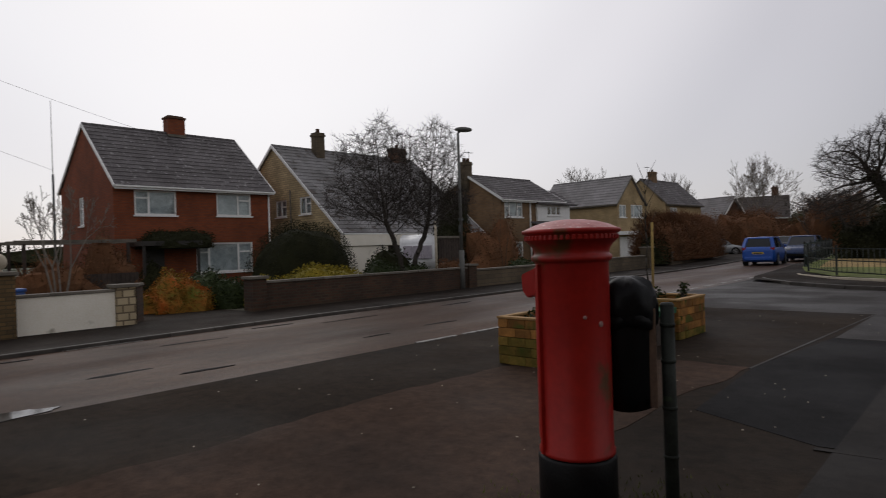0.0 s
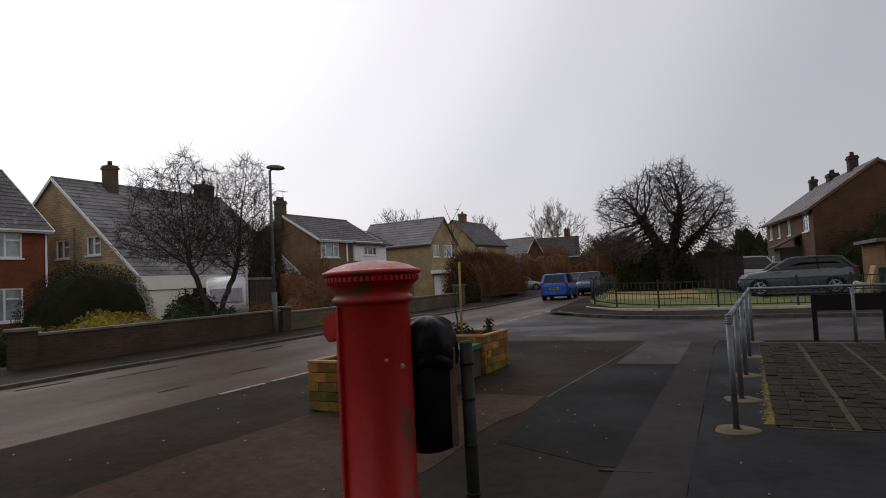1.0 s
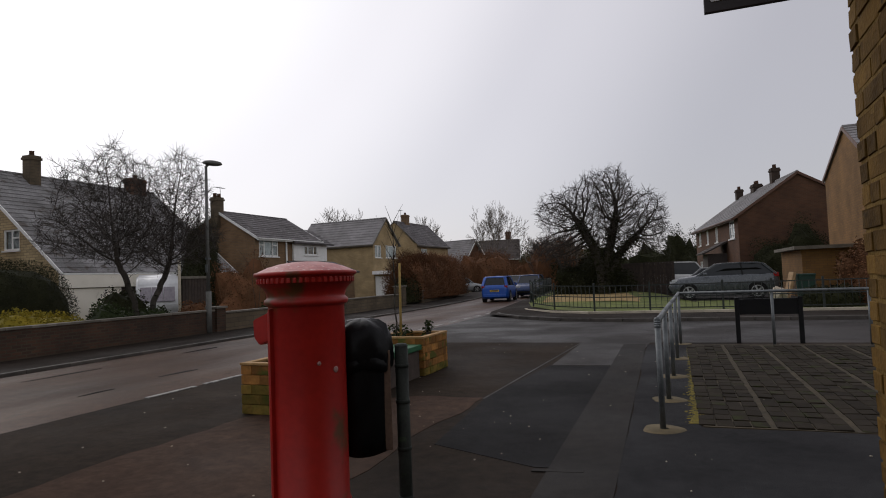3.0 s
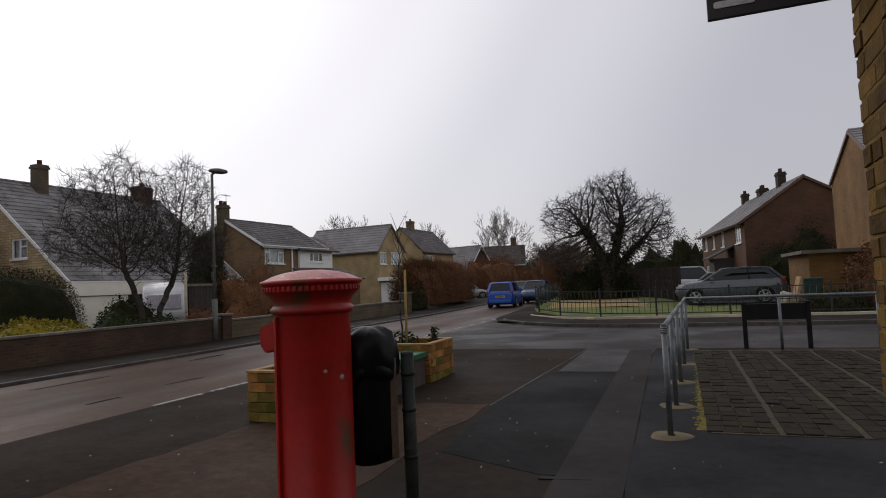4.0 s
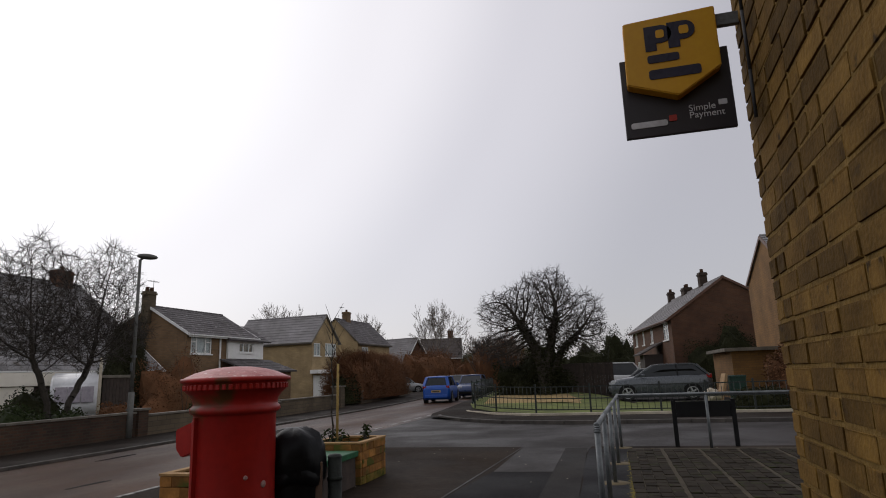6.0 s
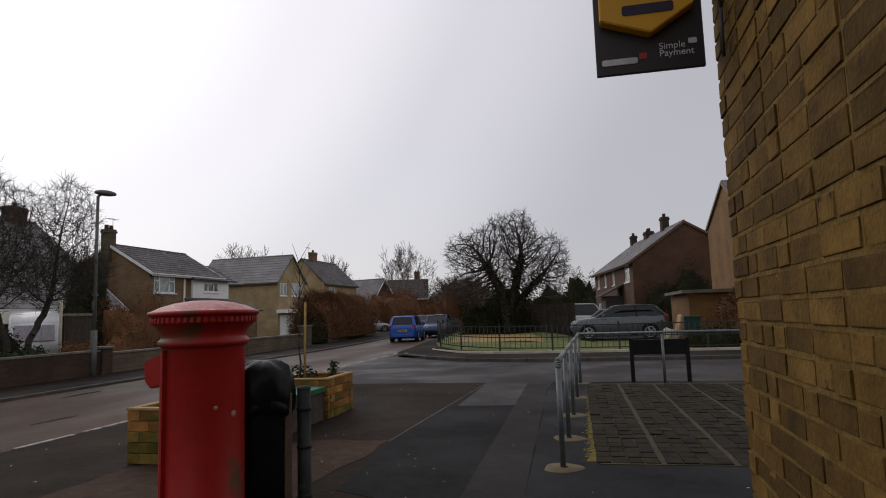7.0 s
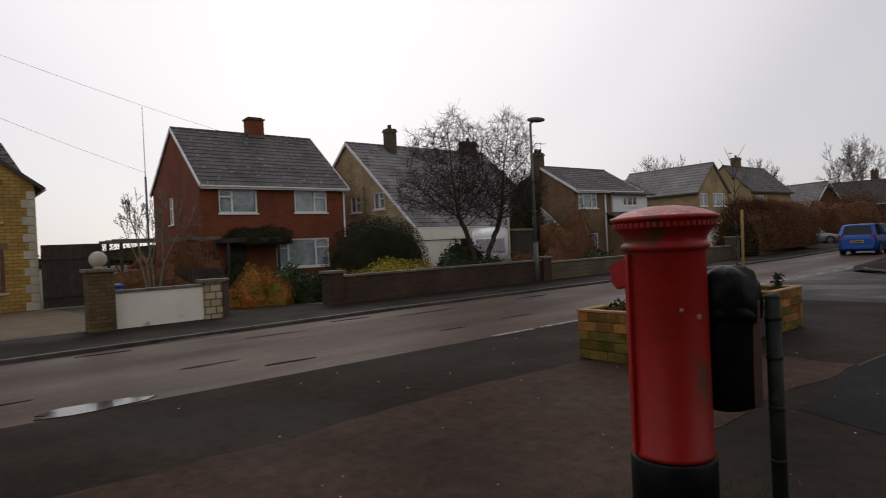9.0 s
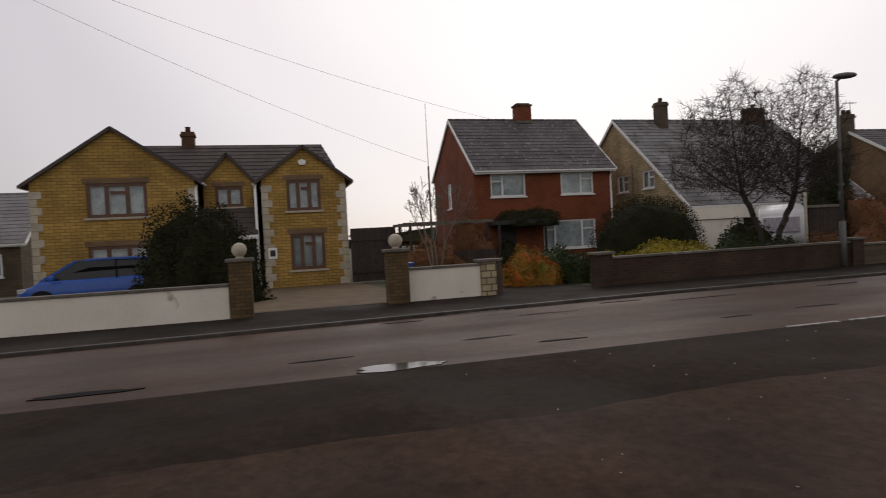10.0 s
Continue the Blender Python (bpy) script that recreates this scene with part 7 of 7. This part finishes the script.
def bush(label, x, y, z, rx, ry, rz, n, size, material, seed, name="shrub", lumps=0.11, core=True, turn=0.0, square=2.0, twigs=0, deep=0.92):
    """A dense shrub: an uneven dark heart under a coat of small leaves."""
    rnd = random.Random(seed)
    b = thing(name, pose(x, y, z, 0, 0, turn), label, "hedge" if name == "hedge" else "shrub")
    ph = [rnd.uniform(0, 6.28) for _ in range(6)]

    def reach(d):
        s = (abs(d.x) ** square + abs(d.y) ** square + abs(d.z) ** square) ** (-1 / square)
        w = 1 + lumps * (math.sin(d.x * 4.3 * max(1, rx / 1.5) + ph[0]) * math.sin(d.y * 4.1 * max(1, ry / 1.5) + ph[1]) + 0.6 * math.sin(d.z * 6 + d.x * 5 + ph[2]) + 0.4 * math.sin(d.y * 11 + ph[3]))
        return s * w
    if core:
        bm = bmesh.new()
        bmesh.ops.create_icosphere(bm, subdivisions=3, radius=1.0)
        for v in bm.verts:
            d = v.co.normalized()
            k = reach(d) * deep
            v.co = Vector((d.x * rx * k, d.y * ry * k, max(d.z * rz * k, -0.05)))
        part("heart", bm, material, b)
    verts, faces = [], []
    for i in range(n):
        d = Vector((rnd.gauss(0, 1), rnd.gauss(0, 1), abs(rnd.gauss(0, 1)) if rnd.random() < 0.94 else -0.05)).normalized()
        k = reach(d) * rnd.uniform(0.88, 1.06)
        p = Vector((d.x * rx * k, d.y * ry * k, max(d.z * rz * k, 0.0)))
        s = size * rnd.uniform(0.6, 1.5)
        q = Euler((rnd.uniform(-1.4, 1.4), rnd.uniform(-1.4, 1.4), rnd.uniform(0, 6.28))).to_matrix()
        st = len(verts)
        for v in ((0, 0, 0), (0.34, 0.5, 0.12), (0, 1.1, 0), (-0.34, 0.5, 0.12)):
            verts.append(q @ Vector(v) * s + p)
        faces += [(st, st + 1, st + 2), (st, st + 2, st + 3)]
    for i in range(twigs):
        d = Vector((rnd.gauss(0, 1), rnd.gauss(0, 1), abs(rnd.gauss(0, 1)))).normalized()
        k = reach(d)
        p = Vector((d.x * rx * k, d.y * ry * k, d.z * rz * k))
        limb(verts, faces, p * 0.8, p * rnd.uniform(1.0, 1.12) + Vector((0, 0, rnd.uniform(0, 0.25))), 0.012, 0.004, 3)
    tagged(raw_part("leaves", verts, faces, material, b), kind="stuff")
    return b


bush("large rounded dark green bush in a front garden", -21.6, 14.35, -0.15, 1.6, 2.25, 2.72, 26000, 0.042, M["leaf_dark"], 51, lumps=0.025, square=2.6)
bush("dense dark evergreen tree before the yellow house", -18.0, -2.2, -0.05, 1.2, 1.55, 2.75, 16000, 0.06, M["leaf_dark"], 52, lumps=0.16)
bush("spreading orange-leaved shrub in the front garden", -16.2, 6.75, 0.0, 0.75, 0.8, 0.9, 4200, 0.05, M["leaf_orange"], 53, square=2.6, lumps=0.2)
bush("olive green shrub in the front garden", -15.7, 7.95, 0.0, 0.6, 0.55, 0.85, 1600, 0.06, M["leaf"], 54)
bush("dark green shrub by the drive", -17.3, 8.0, 0.0, 0.8, 0.7, 1.0, 1600, 0.06, M["leaf"], 55)
bush("yellow-leaved low shrub at the wall's end", -14.6, 8.35, 0.05, 0.5, 0.45, 0.75, 1100, 0.06, M["leaf_yellow"], 56)
bush("long bank of yellow-leaved shrubs behind the wall", -15.6, 10.9, 0.05, 0.9, 1.9, 0.98, 5200, 0.06, M["leaf_yellow"], 57, lumps=0.12)
bush("dark green shrub behind the garden wall", -15.2, 13.0, 0.05, 0.8, 0.75, 1.1, 1800, 0.06, M["leaf"], 58)
bush("low green shrub behind the garden wall", -15.0, 14.4, 0.05, 0.7, 0.7, 0.9, 1300, 0.06, M["leaf"], 59)
bush("dark green bush under the bare tree", -16.6, 14.6, 0.0, 0.9, 1.0, 1.45, 2000, 0.07, M["leaf_dark"], 60)
bush("reddish brown shrub behind the garden wall", -15.0, 16.2, 0.05, 0.6, 0.7, 1.0, 1300, 0.06, M["leaf_brown"], 61)
bush("brown leafless hedge in a front garden", -19.0, 23.8, 0.0, 1.2, 2.2, 2.5, 6500, 0.06, M["leaf_brown"], 62, lumps=0.2, twigs=200)
bush("dark evergreen rising behind the side fence", -20.6, 22.8, 0.0, 1.1, 1.25, 4.1, 9000, 0.06, M["leaf_dark"], 90, lumps=0.3, twigs=500)
bush("low green shrub in a front garden", -15.3, 21.0, 0.0, 0.6, 1.2, 0.9, 1300, 0.07, M["leaf"], 63)
bush("dark green climber over the porch", -27.9, 11.9, 1.85, 0.75, 1.55, 0.75, 2200, 0.07, M["leaf_dark"], 64, name="climber", square=4)
bush("dark clipped shrub beside the front door", -27.5, 10.6, -0.25, 0.6, 0.7, 1.5, 1500, 0.07, M["leaf_dark"], 65)
bush("dark scrub beside the red house", -25.5, 8.1, -0.25, 1.0, 1.2, 2.2, 1900, 0.07, M["leaf_brown"], 66, lumps=0.25, twigs=300)
bush("brown scrub along the side fence", -24.5, 6.0, -0.25, 1.0, 1.4, 1.7, 1700, 0.07, M["leaf_brown"], 67, lumps=0.25, twigs=300)
bush("tall russet beech hedge along the pavement", -15.7, 38.9, 0.3, 1.2, 6.2, 2.6, 42000, 0.055, M["leaf_brown"], 70, name="hedge", square=5, lumps=0.06, twigs=3500, turn=4)
bush("dark green ivy bush at the foot of the hedge", -14.9, 33.2, 0.2, 0.7, 1.4, 1.5, 1600, 0.1, M["leaf_dark"], 71)
bush("russet hedge at the bend of the road", -19.5, 66.0, 0.0, 2.0, 7.0, 3.8, 14000, 0.10, M["leaf_brown"], 72, name="hedge", square=4, lumps=0.12, twigs=400)
bush("russet hedge beyond the bend", -15.0, 78.0, 0.0, 4.5, 4.0, 5.2, 14000, 0.11, M["leaf_brown"], 73, name="hedge", lumps=0.2, twigs=400)
bush("olive scrub beside the road", -8.6, 46.0, 0.1, 1.4, 3.0, 3.2, 12000, 0.07, M["leaf_brown"], 74, lumps=0.3, twigs=400)
bush("brown-leaved scrub beside the road", -9.8, 56.0, 0.1, 2.0, 4.0, 4.0, 12000, 0.08, M["leaf_brown"], 75, lumps=0.3, twigs=300)
bush("dense dark undergrowth under the bare tree", -4.4, 34.4, 0.3, 2.0, 1.4, 1.9, 4500, 0.1, M["leaf_dark"], 76, lumps=0.25, twigs=400)
bush("brown-green conifer shrub by the garages", 5.75, 23.6, 0.08, 0.75, 0.75, 2.0, 2800, 0.08, M["leaf_brown"], 77, lumps=0.15)
bush("low dark shrub in the front of the green", 4.6, 22.6, 0.1, 0.9, 0.5, 0.7, 1300, 0.07, M["leaf_dark"], 78)
bush("overgrown dark bush against the gable", 6.6, 39.8, 0.3, 2.3, 1.2, 3.0, 10000, 0.07, M["leaf_dark"], 79, lumps=0.2)
bush("far dark evergreen behind the terrace", 0.8, 70.0, 0.0, 2.5, 2.5, 5.2, 9000, 0.12, M["leaf_dark"], 80, lumps=0.25)
bush("far dark evergreen behind the terrace", -2.5, 84.0, 0.0, 4.0, 2.5, 4.2, 9000, 0.12, M["leaf_dark"], 81, lumps=0.25)
bush("evergreen shrub beside the neighbour's house", -18.5, -10.2, 0.0, 1.0, 1.4, 2.4, 2000, 0.1, M["leaf_dark"], 82)
bush("distant line of dark trees", -26.0, 120.0, 0.0, 22.0, 4.0, 6.0, 5000, 0.4, M["leaf_dark"], 83, name="tree_line", lumps=0.2)
bush("distant line of dark trees", 14.0, 118.0, 0.0, 22.0, 4.0, 6.5, 5000, 0.4, M["leaf_dark"], 84, name="tree_line", lumps=0.2)
bush("distant line of dark trees", -160.0, 60.0, 0.0, 4.0, 60.0, 4.2, 6000, 0.4, M["leaf_dark"], 85, name="tree_line", lumps=0.2)
